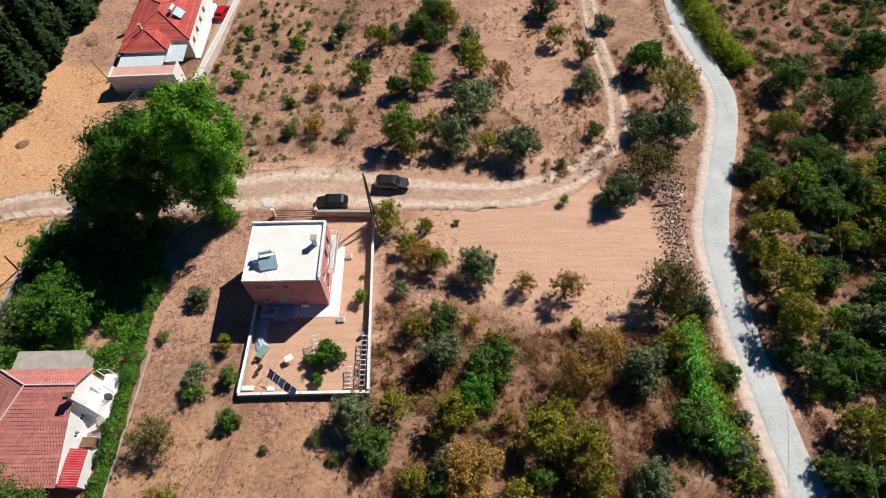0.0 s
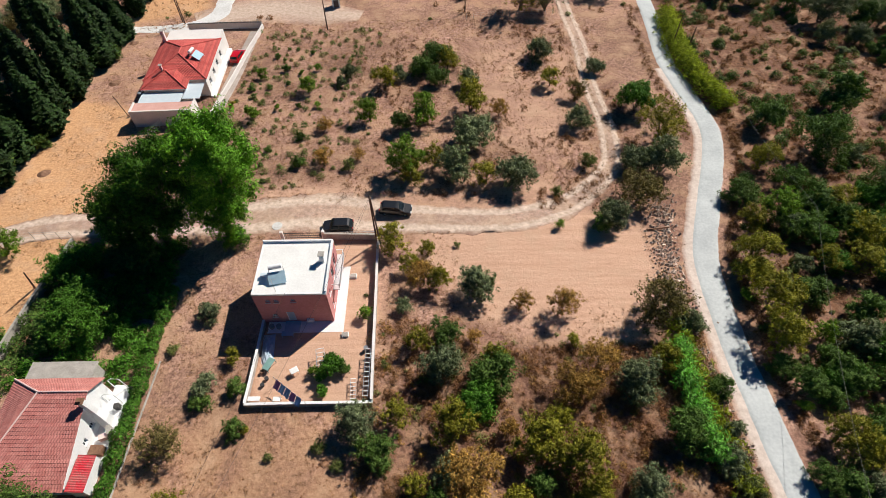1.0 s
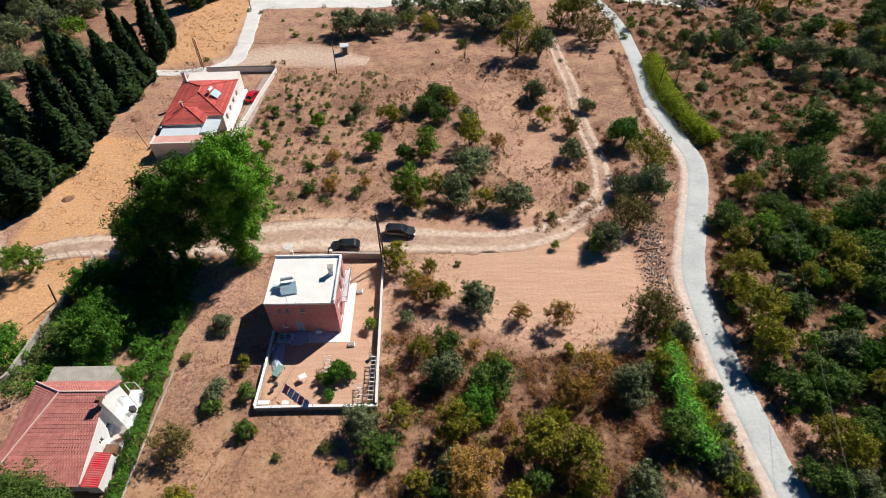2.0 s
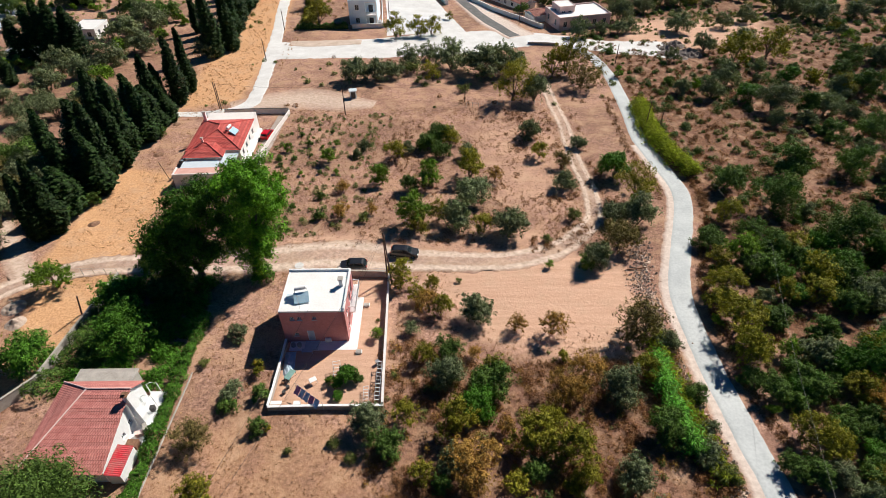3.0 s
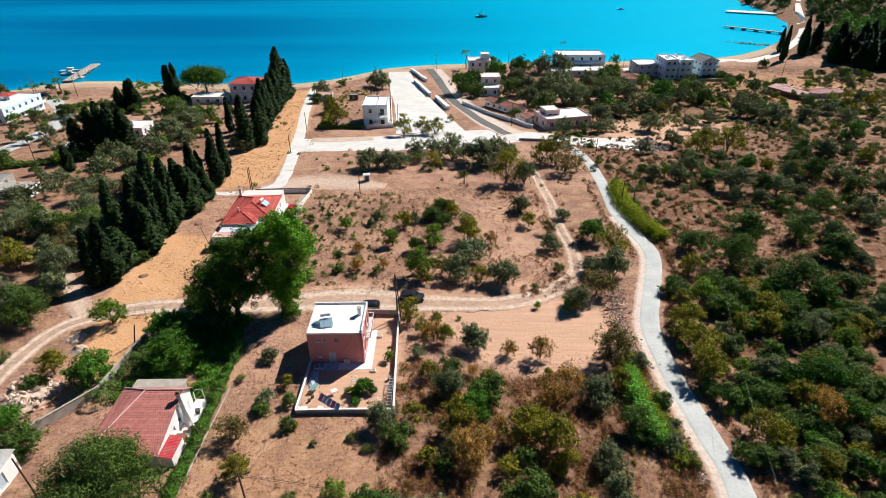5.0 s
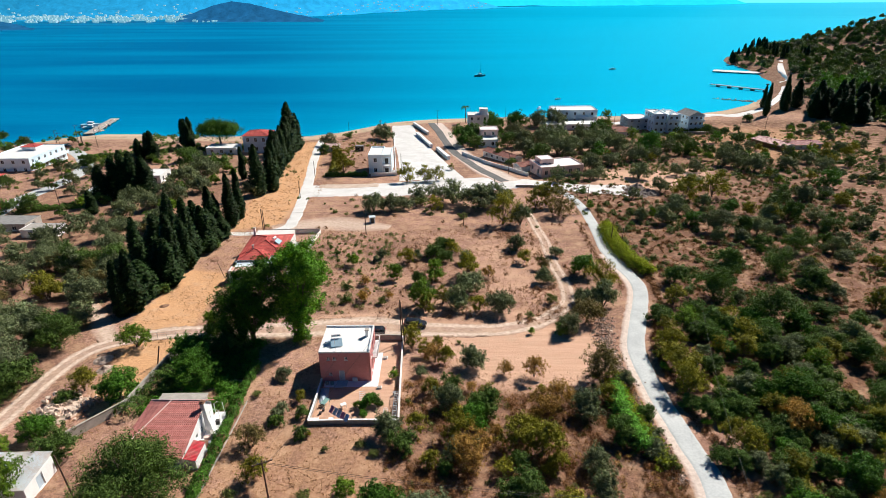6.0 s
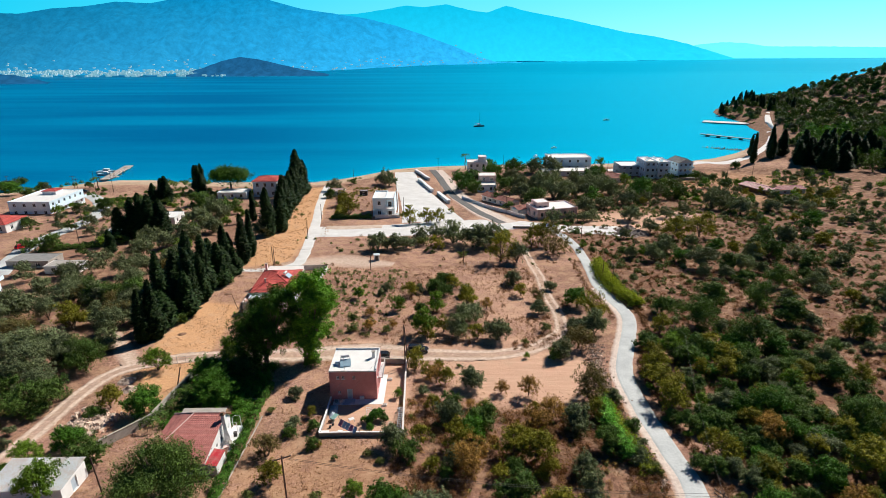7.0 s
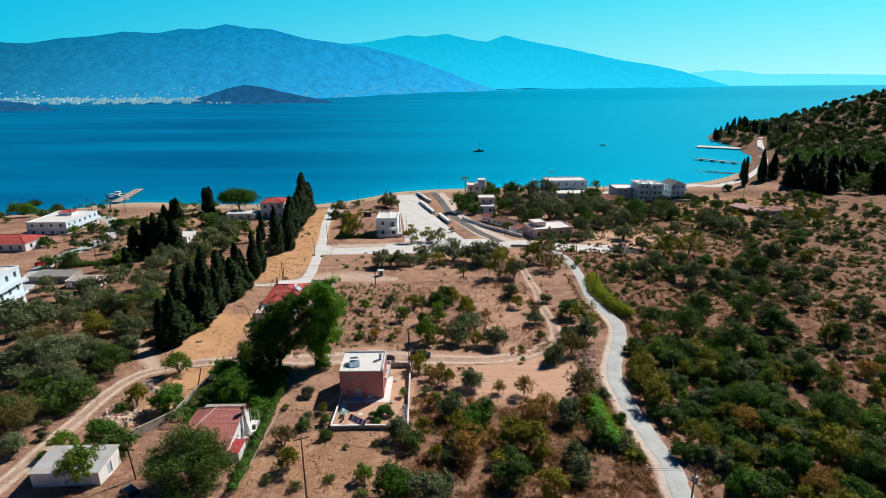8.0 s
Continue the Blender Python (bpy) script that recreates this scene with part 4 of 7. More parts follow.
shell(h3, (-4.4, 4.2, -5.2, 5.2), -0.3, 2.3, {"W": rows_of(-5, 5, 3, 0.9, 0.9, 1.9), "N": rows_of(-4, 4, 3, 0.9, 0.9, 1.9), "S": rows_of(-4, 4, 2, 0.9, 0.9, 1.9), "E": [(-0.9, -0.3, 1.1, 1.8), (0.8, 1.4, 1.1, 1.8)]}, WHITE)
bm = bmesh.new()
gable_top = [(4.2, -5.2, 2.3), (4.2, 5.2, 2.3), (4.2, 5.3, 2.75), (4.2, 3.3, 4.4), (4.2, -5.3, 2.35)]
for dx in (0.0, -0.25):
    bm.faces.new([bm.verts.new((x + dx, y, z)) for x, y, z in gable_top])
bm.verts.ensure_lookup_table()
for k in range(5):
    bm.faces.new((bm.verts[k], bm.verts[(k + 1) % 5], bm.verts[5 + (k + 1) % 5], bm.verts[5 + k]))
part("gable_wall", bm, WHITE, h3)
bm = bmesh.new()
R0, R1, SW, SE, NW, NE = (-0.4, 3.35, 4.55), (4.55, 3.3, 4.55), (-4.8, -5.6, 2.4), (4.45, -5.6, 2.4), (-4.8, 5.6, 2.75), (4.55, 5.6, 2.75)
for sl in ((SW, SE, R1, R0), (NE, NW, R0, R1), (NW, SW, R0, R0)):
    tiled_slope(bm, *sl, course=0.36, barrel=0.28)
me = bpy.data.meshes.new("roof")
bm.to_mesh(me)
bm.free()
me.materials.append(OLDTILE)
tagged(new("roof", me), kind="stuff").parent = h3
for a_, b_ in ((R0, R1), (R0, SW), (R0, NW)):
    part("ridge_cap", tubes(([Vector(a_) + Vector((0, 0, 0.09)), Vector(b_) + Vector((0, 0, 0.09))], [0.09, 0.09])), PALEPINK, h3, "mortared ridge tiles")
part("back_room", boxes((-4.0, 2.6, 5.25, 7.6, -0.3, 2.2)), GREYWALL, h3)
part("back_roof", boxes((-4.2, 2.8, 5.2, 7.8, 2.2, 2.32)), GREYWALL, h3, "grey cement slab roof")
bm = bmesh.new()
ribs = [[bm.verts.new((x, -5.5 + k * 0.11, 2.2 - (x - 4.4) * 0.22 + (0.05 if k % 2 else 0))) for k in range(32)] for x in (4.45, 5.3, 6.05)]
for r0, r1 in zip(ribs, ribs[1:]):
    for k in range(31):
        bm.faces.new((r0[k], r0[k + 1], r1[k + 1], r1[k]))
part("lean_to_roof", bm, mat("red_sheet", (0.55, 0.02, 0.04), (0.42, 0.14, 0.13), 0.9, 0.5, spread=0.3), h3, "bright red corrugated lean-to roof")
part("lean_to_wall", boxes((5.8, 5.95, -5.4, -2.1, -0.3, 1.7), (4.5, 5.8, -5.4, -5.25, -0.3, 1.7)), WHITE, h3)
part("chimney_breast", tubes(([(5.0, 1.9, -0.2), (5.0, 1.9, 1.4), (4.75, 2.0, 2.6), (4.6, 2.0, 5.2)], [0.75, 0.65, 0.4, 0.36]), sides=4), WHITE, h3, "tall stout white chimney")
part("chimney_pot", boxes((4.25, 4.95, 1.65, 2.35, 5.2, 5.35), (4.4, 4.8, 1.8, 2.2, 5.35, 5.6)), BROWN, h3)
part("terrace", boxes((4.2, 6.0, -2.0, 6.0, -0.3, 0.12)), WHITE, h3, "whitewashed side terrace")
for ya in (5.7, 4.0):
    part("arbour_hoop", tubes(([(4.3, ya, 0.1), (4.3, ya, 1.9), (4.8, ya, 2.3), (5.6, ya, 2.2), (5.7, ya, 0.1)], [0.05] * 5)), WHITE, h3)
for n_, (bx, by, bw, bd, bh, bm_, lab) in enumerate(((5.1, -1.2, 1.2, 0.9, 0.8, BROWN, "dark wooden chest on a whitewashed terrace"), (5.5, 3.4, 0.5, 0.5, 0.7, DARK, "black metal stove on a whitewashed terrace"), (5.2, 0.2, 0.8, 0.5, 0.6, PALEPINK, "pink plastic crate on a whitewashed terrace"), (5.7, 0.8, 0.4, 0.9, 0.9, GREYWALL, "grey stacked crates on a terrace"))):
    cr = thing(("chest", "stove", "crate", "crate")[n_], -40 + bx, 15 + by, h3z + 0.12, 10 * n_, lab, ("chest", "stove", "crate", "crate")[n_])
    part("body", boxes((-bw / 2, bw / 2, -bd / 2, bd / 2, 0, bh * 0.85), bevel=0.03), bm_, cr)
    part("lid", boxes((-bw / 2 - 0.03, bw / 2 + 0.03, -bd / 2 - 0.03, bd / 2 + 0.03, bh * 0.85, bh), bevel=0.02), bm_, cr)
yard_wall("garden_wall", -55.5, 14.0, -50.3, 22.6, 1.6, "long weathered grey garden wall", top=GREYWALL)
yard_wall("garden_wall", -50.3, 22.6, -48.6, 41.6, 1.6, "long weathered grey garden wall", top=GREYWALL)
yard_wall("hedge_kerb", -32.1, 4, -32.0, 24, 0.08, "low crumbling concrete kerb along a hedge", thick=0.12, top=GREYWALL)

# ---- sheds ----
sh = thing("corrugated_shed", -57.6, 6.7, G(-57.6, 6.7), 1, "white shed with a rust-streaked corrugated roof", "shed")
shell(sh, (-5.0, 5.0, -2.7, 2.8), -0.2, 2.45, {"E": [(-0.6, 0.6, 0, 2.0)]}, WHITE, 0.2)
bm = bmesh.new()
cols = [[bm.verts.new((-5.2 + i * 0.11, y, 2.5 + (y + 2.9) * 0.07 + (0.04 if i % 2 else 0))) for i in range(96)] for y in (-2.9, 0, 3.1)]
for r0, r1 in zip(cols, cols[1:]):
    for i in range(95):
        bm.faces.new((r0[i], r0[i + 1], r1[i + 1], r1[i]))
bmesh.ops.solidify(bm, geom=bm.faces[:], thickness=0.03)
part("roof", bm, RUST, sh, "rust-streaked corrugated sheets")


# ---- houses by the shore ----
def block(name, x0, x1, y0, y1, tall, label, walls=WHITE, roof="flat", roof_mat=None, storeys=2, wins=(3, 2), turn=0, rise=1.6, rim=0.35, balcony_at="", category="house"):
    cx, cy = (x0 + x1) / 2, (y0 + y1) / 2
    z = min(G(x, y) for x in (x0, x1) for y in (y0, y1)) - 0.1
    r = thing(name, cx, cy, z, turn, label, category)
    d = (x0 - cx, x1 - cx, y0 - cy, y1 - cy)
    sh_ = tall / storeys
    op = {f: [] for f in "SEW"}
    for s in range(storeys):
        for f, n in (("S", wins[0]), ("E", wins[1]), ("W", wins[1])):
            lo, hi = (d[0], d[1]) if f == "S" else (d[2], d[3])
            if n:
                op[f] += rows_of(lo + 0.4, hi - 0.4, n, min(1.3, (hi - lo) / n * 0.5), s * sh_ + 0.36 * sh_, s * sh_ + 0.78 * sh_)
    shell(r, d, 0, tall, op, walls)
    if roof == "flat":
        flat_roof(r, d, tall + 0.02, roof_mat or WHITEROOF, rim, walls, 0.1)
    elif roof == "hip":
        hip_roof(r, d, tall, rise, roof_mat or TILE, 0.4, "y" if d[3] - d[2] > d[1] - d[0] else "x")
    else:
        hip_roof(r, d, tall, rise, roof_mat or TILE, 0.4, roof[-1], inset=0.0)
    for s in range(1, storeys):
        for f in balcony_at:
            b = {"S": (d[0], d[1], d[2] - 1.3, d[2]), "E": (d[1], d[1] + 1.3, d[2], d[3]), "W": (d[0] - 1.3, d[0], d[2], d[3])}[f]
            bl = part("balcony", boxes((*b, s * sh_ - 0.15, s * sh_)), walls, r)
            e = {"S": (d[0], d[1], d[2] - 1.3, d[2] - 1.2), "E": (d[1] + 1.2, d[1] + 1.3, d[2], d[3]), "W": (d[0] - 1.3, d[0] - 1.2, d[2], d[3])}[f]
            part("balustrade", boxes((*e, s * sh_, s * sh_ + 0.95)), walls, bl)
    return r, d, z


# white plaster with the blue skylight of shaded fronts put into its colour
BLUEWHITE = mat("skylight_white_plaster", (0.66, 0.82, 0.92), (0.76, 0.88, 0.95), 0.6, 0.8)
GREYBLUE = mat("blue_grey_plaster", (0.34, 0.44, 0.52), (0.46, 0.56, 0.64), 0.6, 0.8)
DARKRED = mat("dark_red_sheet", (0.22, 0.02, 0.035), (0.34, 0.05, 0.06), 0.8, 0.6)
ASHROOF = mat("grey_roof", (0.2, 0.2, 0.2), (0.32, 0.32, 0.31), 0.8, 0.85)
block("seaside_hotel", -189, -171, 178, 202, 6.5, "long white two-storey building with a flat roof", BLUEWHITE, wins=(4, 6), rim=0.25, balcony_at="E")
r_, d_, z_ = block("roof_room", -183, -177, 192, 197, 7.8, "white stair tower with a small red roof", wins=(0, 0), roof="hip", rise=0.8, storeys=1, category="stair tower")
block("red_roof_villa", -186, -166.5, 146, 158, 4.0, "low white house with a wide red tiled roof", roof="hip", storeys=1, wins=(5, 2), rise=2.2)
block("white_apartment_house", -133, -121, 72, 84, 11.5, "three-storey white apartment house with balconies", BLUEWHITE, wins=(2, 3), storeys=3, balcony_at="E", turn=8)
block("low_shed", -135, -122, 104, 111, 2.8, "low grey shed with a flat roof", GREYWALL, storeys=1, wins=(2, 1), rim=0.1, roof_mat=ASHROOF, category="shed")
block("low_shed", -120, -110, 99, 104, 2.6, "low pale shed with a flat cement roof", WHITE, storeys=1, wins=(2, 1), rim=0.1, roof_mat=GREYWALL, category="shed")
block("white_cottage", -115, -107.5, 157, 166, 3.6, "small white cottage among olive trees", storeys=1, wins=(2, 2), rim=0.2)
block("low_shed", -125, -117, 138.5, 143, 2.5, "low white shed with a pale metal roof", storeys=1, wins=(2, 1), rim=0.05, roof_mat=TIN, category="shed")
block("shore_house", -94, -82, 213, 225, 8.6, "white two-storey house with a red hip roof", BLUEWHITE, roof="hip", rise=1.8, wins=(3, 3))
block("shaded_bungalow", -110, -96, 208, 216, 3.6, "low blue-white bungalow under a pine tree", BLUEWHITE, storeys=1, wins=(3, 1), rim=0.2)
block("pink_hut", -55, -49.3, 213.5, 218, 2.8, "small hut with a pink tiled roof", CREAM, roof="gable x", rise=0.9, storeys=1, wins=(1, 1), roof_mat=PALEPINK)
block("dark_hut", -41.3, -37.6, 214, 217, 2.6, "small dark wooden garden hut", DARK, storeys=1, wins=(1, 0), rim=0.08, roof_mat=ASHROOF, category="hut")
r_, d_, z_ = block("corner_house", -29.6, -24.2, 169.5, 183, 8.2, "pale two-storey house with a white flat roof and open balconies", BLUEWHITE, wins=(1, 4), rim=0.5, storeys=2)
X1 = 6.3
part("side_wall", boxes((d_[1], X1, d_[2] + 2.6, d_[3], 0, 8.0)), BLUEWHITE, r_)
part("side_roof", boxes((d_[1] + 0.1, X1 + 0.1, d_[2] - 0.1, d_[3] + 0.1, 8.0, 8.22)), WHITEROOF, r_)
part("side_parapet", boxes((d_[1] + 0.1, X1 + 0.1, d_[2] - 0.1, d_[2] + 0.1, 8.222, 8.75), (X1 - 0.1, X1 + 0.1, d_[2] + 0.1, d_[3] + 0.1, 8.222, 8.75)), BLUEWHITE, r_)
for zf in (0.0, 4.1):
    slab = part("balcony", boxes((d_[1], X1, d_[2] - 0.9, d_[2] + 2.6, zf, zf + 0.18)), WHITE, r_)
    part("handrail", boxes((d_[1], X1, d_[2] - 0.9, d_[2] - 0.82, zf + 1.05, zf + 1.12), (X1 - 0.08, X1, d_[2] - 0.82, d_[2] + 2.6, zf + 1.05, zf + 1.12)), WHITE, slab)
    for k in range(9):
        part("baluster", boxes((d_[1] + 0.1 + k * 0.44, d_[1] + 0.16 + k * 0.44, d_[2] - 0.88, d_[2] - 0.84, zf + 0.18, zf + 1.05)), WHITE, slab)
    part("balcony_door", boxes((d_[1] + 0.9, d_[1] + 2.3, d_[2] + 2.54, d_[2] + 2.597, zf + 0.2, zf + 2.4)), GLASSY, r_)
part("column", boxes((X1 - 0.3, X1, d_[2], d_[2] + 0.3, 0.18, 8.0)), WHITE, r_)
for k in range(6):
    part("step", boxes((X1 + 0.1, X1 + 1.3, d_[2] - 1.0 + 0.5 * k, d_[2] - 0.5 + 0.5 * k, 0, 0.3 * (k + 1))), WHITE, r_)
part("patio", boxes((d_[0], X1 + 1.2, d_[2] - 3.0, d_[2] - 0.95, 0, 0.14)), WHITE, r_)
block("tower_house", 15.4, 27, 266, 276, 8.5, "white angular beach house with a roof tower", wins=(3, 2))
block("roof_tower", 22, 26.5, 268, 274, 11.5, "white stair tower above a beach house", storeys=1, wins=(0, 0), rim=0.2, category="stair tower")
block("step_house", 18.4, 27.8, 221.5, 231, 4.2, "blue-white house stepping up the slope", BLUEWHITE, storeys=1, wins=(2, 2))
block("upper_house", 19.5, 28.5, 229, 238, 7.6, "pale pink house with a white terrace roof", PALEPINK, wins=(2, 2))
block("long_bungalow", 24, 30, 186, 205, 3.0, "long low bungalow with a brown tiled roof", CREAM, roof="gable y", rise=1.3, storeys=1, wins=(1, 5), roof_mat=BROWNTILE, turn=36)
block("pink_villa", 37, 55, 164, 176, 4.4, "pale pink villa with a white flat roof", PALEPINK, storeys=1, wins=(5, 2), rim=0.45, turn=14)
block("roof_pavilion", 38.5, 44, 168, 174, 6.4, "white pavilion on the roof of a villa", PALEPINK, storeys=1, wins=(2, 1), rim=0.15, turn=14, category="pavilion")
block("brown_carport", 30.5, 37, 172, 178, 2.6, "small carport with a brown tiled roof", CREAM, roof="gable x", rise=0.8, storeys=1, wins=(0, 0), roof_mat=BROWNTILE, turn=25, category="carport")
block("beach_hotel", 66, 92, 280, 294, 8.2, "large white beach house with balconies", BLUEWHITE, wins=(5, 3), balcony_at="S", rim=0.5)
block("beach_bar", 60, 90, 266, 276, 3.2, "low beach bar with white canvas roofs", WHITE, storeys=1, wins=(5, 2), rim=0.1)
block("brown_roof_cottage", 88, 103.5, 247.5, 258, 3.0, "cottage with a wide brown tiled roof", CREAM, roof="hip", rise=1.8, storeys=1, wins=(3, 2), roof_mat=BROWNTILE)
block("grey_block", 106, 118.5, 266, 280, 6.0, "grey-blue two-storey block with a flat roof", GREYBLUE, wins=(3, 3), rim=0.3)
block("terrace_apartments", 117, 123.6, 257, 272, 10.0, "blue-white three-storey apartments with balconies", BLUEWHITE, storeys=3, wins=(2, 4), balcony_at="S", rim=0.5)
block("terrace_apartments", 124.6, 131.5, 257, 272, 9.6, "blue-white apartment block with stacked balconies", BLUEWHITE, storeys=3, wins=(2, 4), balcony_at="S", rim=0.5)
block("gabled_villa", 135, 144.5, 258, 269, 9.4, "tall white villa with a dark gabled roof", BLUEWHITE, storeys=3, wins=(3, 3), roof="gable y", rise=2.2, roof_mat=ASHROOF, turn=12, balcony_at="S")
for x, y in ((119, 261), (121.5, 265), (127, 260), (129.4, 264), (126.4, 268)):
    solar_heater(x, y, min(G(a, b) for a in (117, 131.5) for b in (257, 272)) - 0.1 + 9.64, 30)
block("red_roof_barn", 158, 168, 210, 228, 3.0, "dark barn with a red sheet roof", BROWN, roof="gable y", rise=1.0, storeys=1, wins=(1, 2), roof_mat=DARKRED, turn=18, category="barn")
block("barn_annex", 167, 182, 212, 220, 2.8, "blue-walled annex with a red sheet roof", GREYBLUE, roof="gable x", rise=0.9, storeys=1, wins=(2, 1), roof_mat=DARKRED, turn=8, category="barn")
yard_wall("villa_wall", 131, 252.5, 152, 253.5, 1.4, "white garden wall of a villa")
yard_wall("lane_wall", 9.5, 205, 19, 186, 1.4, "white garden wall along the asphalt lane", body=WHITE)
yard_wall("lane_wall", 19, 186, 34, 164, 1.4, "white garden wall along the asphalt lane", body=WHITE)
yard_wall("ramp_wall", -13.2, 256, -4.9, 222, 1.6, "massive white concrete ramp wall", thick=1.2, body=WHITE)
yard_wall("ramp_wall", -2.0, 216, 3.1, 194, 1.6, "massive white concrete ramp wall", thick=1.2, body=WHITE)
yard_wall("ramp_wall", -16, 282, -7, 256, 1.6, "white concrete retaining wall at the beach", thick=1.0, body=WHITE)
yard_wall("plot_wall", -28.5, 166, -18, 167, 1.4, "white front wall of a house", body=WHITE)
yard_wall("plot_wall", -18.5, 167, -26.5, 262, 0.4, "low white wall along the car park", body=WHITE)
yard_wall("road_parapet", 27, 149, 36, 147, 0.8, "grey concrete culvert parapet", thick=0.6)
# ---- plan of the trees: kind, x, y, crown width ----
PLAN = {}
PLAN["orchard"] = "y -9.2 78.7 4.2, o -16.2 81.4 3.0, o -17.3 79.0 2.1, o -7.0 80.9 2.7, g -3.1 82.5 4.8, g -0.3 79.1 4.2, y 1.7 84.3 4.3, o 5.1 78.5 3.9, g -0.2 86.1 5.8, l -11.8 68.6 3.9, g -6.2 66.2 3.6, l -2.6 67.8 5.2, y 5.3 70.5 5.4, o 5.3 62.1 6.6, r 9.9 69.4 3.2, y 19.6 78.0 3.9, b 23.7 74.5 3.6, o 22.4 66.2 4.4, o 18.8 86.8 4.9, r -18.6 66.5 2.6, r -12.7 58.6 2.1, r -17.6 58.0 3.1, s -13.9 56.4 2.4, l -4.9 55.6 5.9, y -4.5 53.2 3.9"
PLAN["plot"] = "y -1.0 56.7 3.6, o 2.2 54.5 5.5, y 6.6 52.9 3.9, o 10.9 52.2 6.1, s 22.2 56.5 3.2, s 16.7 50.1 1.9, y -6.7 40.2 4.1, y -2.0 39.3 2.5, y -4.2 36.7 2.7, r -2.4 34.6 4.0, y -0.8 34.0 3.3, o 4.1 33.0 4.7, o -4.7 30.6 2.0, y -3.0 25.3 3.2, g 0.1 26.4 3.4, r 9.3 30.8 2.6, r 14.2 29.9 4.1, r 3.5 26.0 1.9, y 14.7 25.4 1.9, l -9.3 29.6 1.6, s 2.0 40.6 1.0, l 16.0 43.5 1.3, s -6.6 22.8 1.1"
PLAN["grove"] = "o -0.3 22.1 4.7, g 5.2 21.2 5.2, G 3.3 17.8 4.2, y 0.7 15.6 4.4, r 13.4 19.3 4.9, y -4.9 16.7 3.4, o -9.2 15.8 4.4, g -6.9 12.8 3.8, y 9.2 13.6 5.4, r 2.6 10.1 6.1, g 8.9 9.8 3.1, o 0.1 11.0 3.2, y -3.1 9.6 2.6, s -10.8 11.9 1.6, s -12.9 13.8 1.7, y 12.0 16.1 2.8, r 6.3 15.2 2.2, g -1.0 8.6 2.1, y 12.6 8.1 2.1, y 6.7 8.2 2.6, r 16.8 22.0 4.7, o 20.4 19.7 4.9, y 24.2 22.4 3.6, b 24.7 29.2 6.8, o 28.6 27.2 3.1"
PLAN["trackside"] = "g 29.3 19.3 2.9, o 27.7 11.4 3.2, o 29.1 14.7 2.2, y 13.9 8.7 3.1, o 19.0 9.0 4.1, s 28.8 9.0 3.1, G 32.8 70.3 6.1, y 34.5 62.6 7.4, o 29.1 55.8 4.7, o 32.7 55.1 5.9, b 27.8 48.3 6.6, o 23.1 44.2 5.0, g 21.7 43.2 2.9, o 28.4 82.5 3.4, o -27.8 30.0 2.8, o -25.9 20.6 2.6, g -26.1 18.8 2.3, g -22.4 20.3 2.1, g -21.7 15.8 2.2, y -23.6 24.0 2.0, b -28.2 13.8 4.3, y -20.6 15.7 1.0, s -17.8 12.9 1.1, s -30.8 25.3 1.6, s -9.5 32.7 0.7"
PLAN["scrub"] = "g 51.0 65.4 6.3, g 56.6 58.7 8.7, g 66.5 70.1 6.9, y 46.8 55.3 4.7, g 41.0 48.1 5.2, g 49.2 51.0 4.2, g 52.3 49.7 3.4, l 44.2 44.6 5.1, y 40.2 43.1 4.3, y 38.6 37.3 5.4, G 48.8 39.9 3.5, g 55.6 44.2 2.9, o 49.9 45.0 3.7, y 37.6 29.8 6.3, l 35.4 31.1 2.0, b 38.7 26.1 3.7, l 42.4 25.5 3.1, o 44.1 35.5 2.7, g 35.8 21.5 3.5, g 37.6 19.4 4.6, g 43.2 20.0 4.1, g 39.1 17.9 2.9, l 36.2 17.0 1.7, y 38.0 13.7 4.3, g 36.5 8.7 3.6"
PLAN["field"] = "l -23.0 77.3 3.3, l -32.0 82.2 2.1, g -27.9 84.1 1.6, g -30.0 78.5 1.1, g -33.2 78.0 1.3, l -31.1 69.4 2.6, g -27.1 61.1 1.3, l -27.5 72.0 1.1, g -22.3 64.0 1.5, g -21.5 57.5 2.1, g -26.4 53.7 0.8, g -24.0 90.2 1.0, l -25.0 82.8 1.0, g -26.9 79.6 0.9, y -35.4 73.1 1.3, g -27.6 57.7 0.8, g -32.3 75.8 1.1, g -24.0 72.6 1.1, g -30.4 88.8 1.2, l -22.2 84.1 1.4, l -20.8 72.5 1.1, g -28.4 55.4 0.8"
PLAN["middle"] = "o 72.1 181.2 7.6, o 83.5 189.8 10.1, o 76.3 159.7 9.9, G 95.5 204.5 11.9, o 77.6 141.4 6.4, o 92.5 163.5 5.7, o 102.8 170.1 6.3, o 91.2 147.3 6.6, y 81.9 131.2 9.5, y 92.9 134.3 9.7, g 111.0 213.9 4.0, g 131.2 225.0 3.1, o 119.4 180.0 9.8, o 123.8 177.3 7.5, o 126.6 169.5 10.4, o 141.6 173.1 8.5, o 156.8 183.2 7.7, o 156.6 172.6 6.4, b 118.4 156.2 3.2, g 129.4 161.7 4.0, l 125.9 150.5 3.5, o 121.0 129.1 7.7, g 116.1 133.1 5.3, G 141.2 146.1 8.4, o 131.8 132.7 5.3"
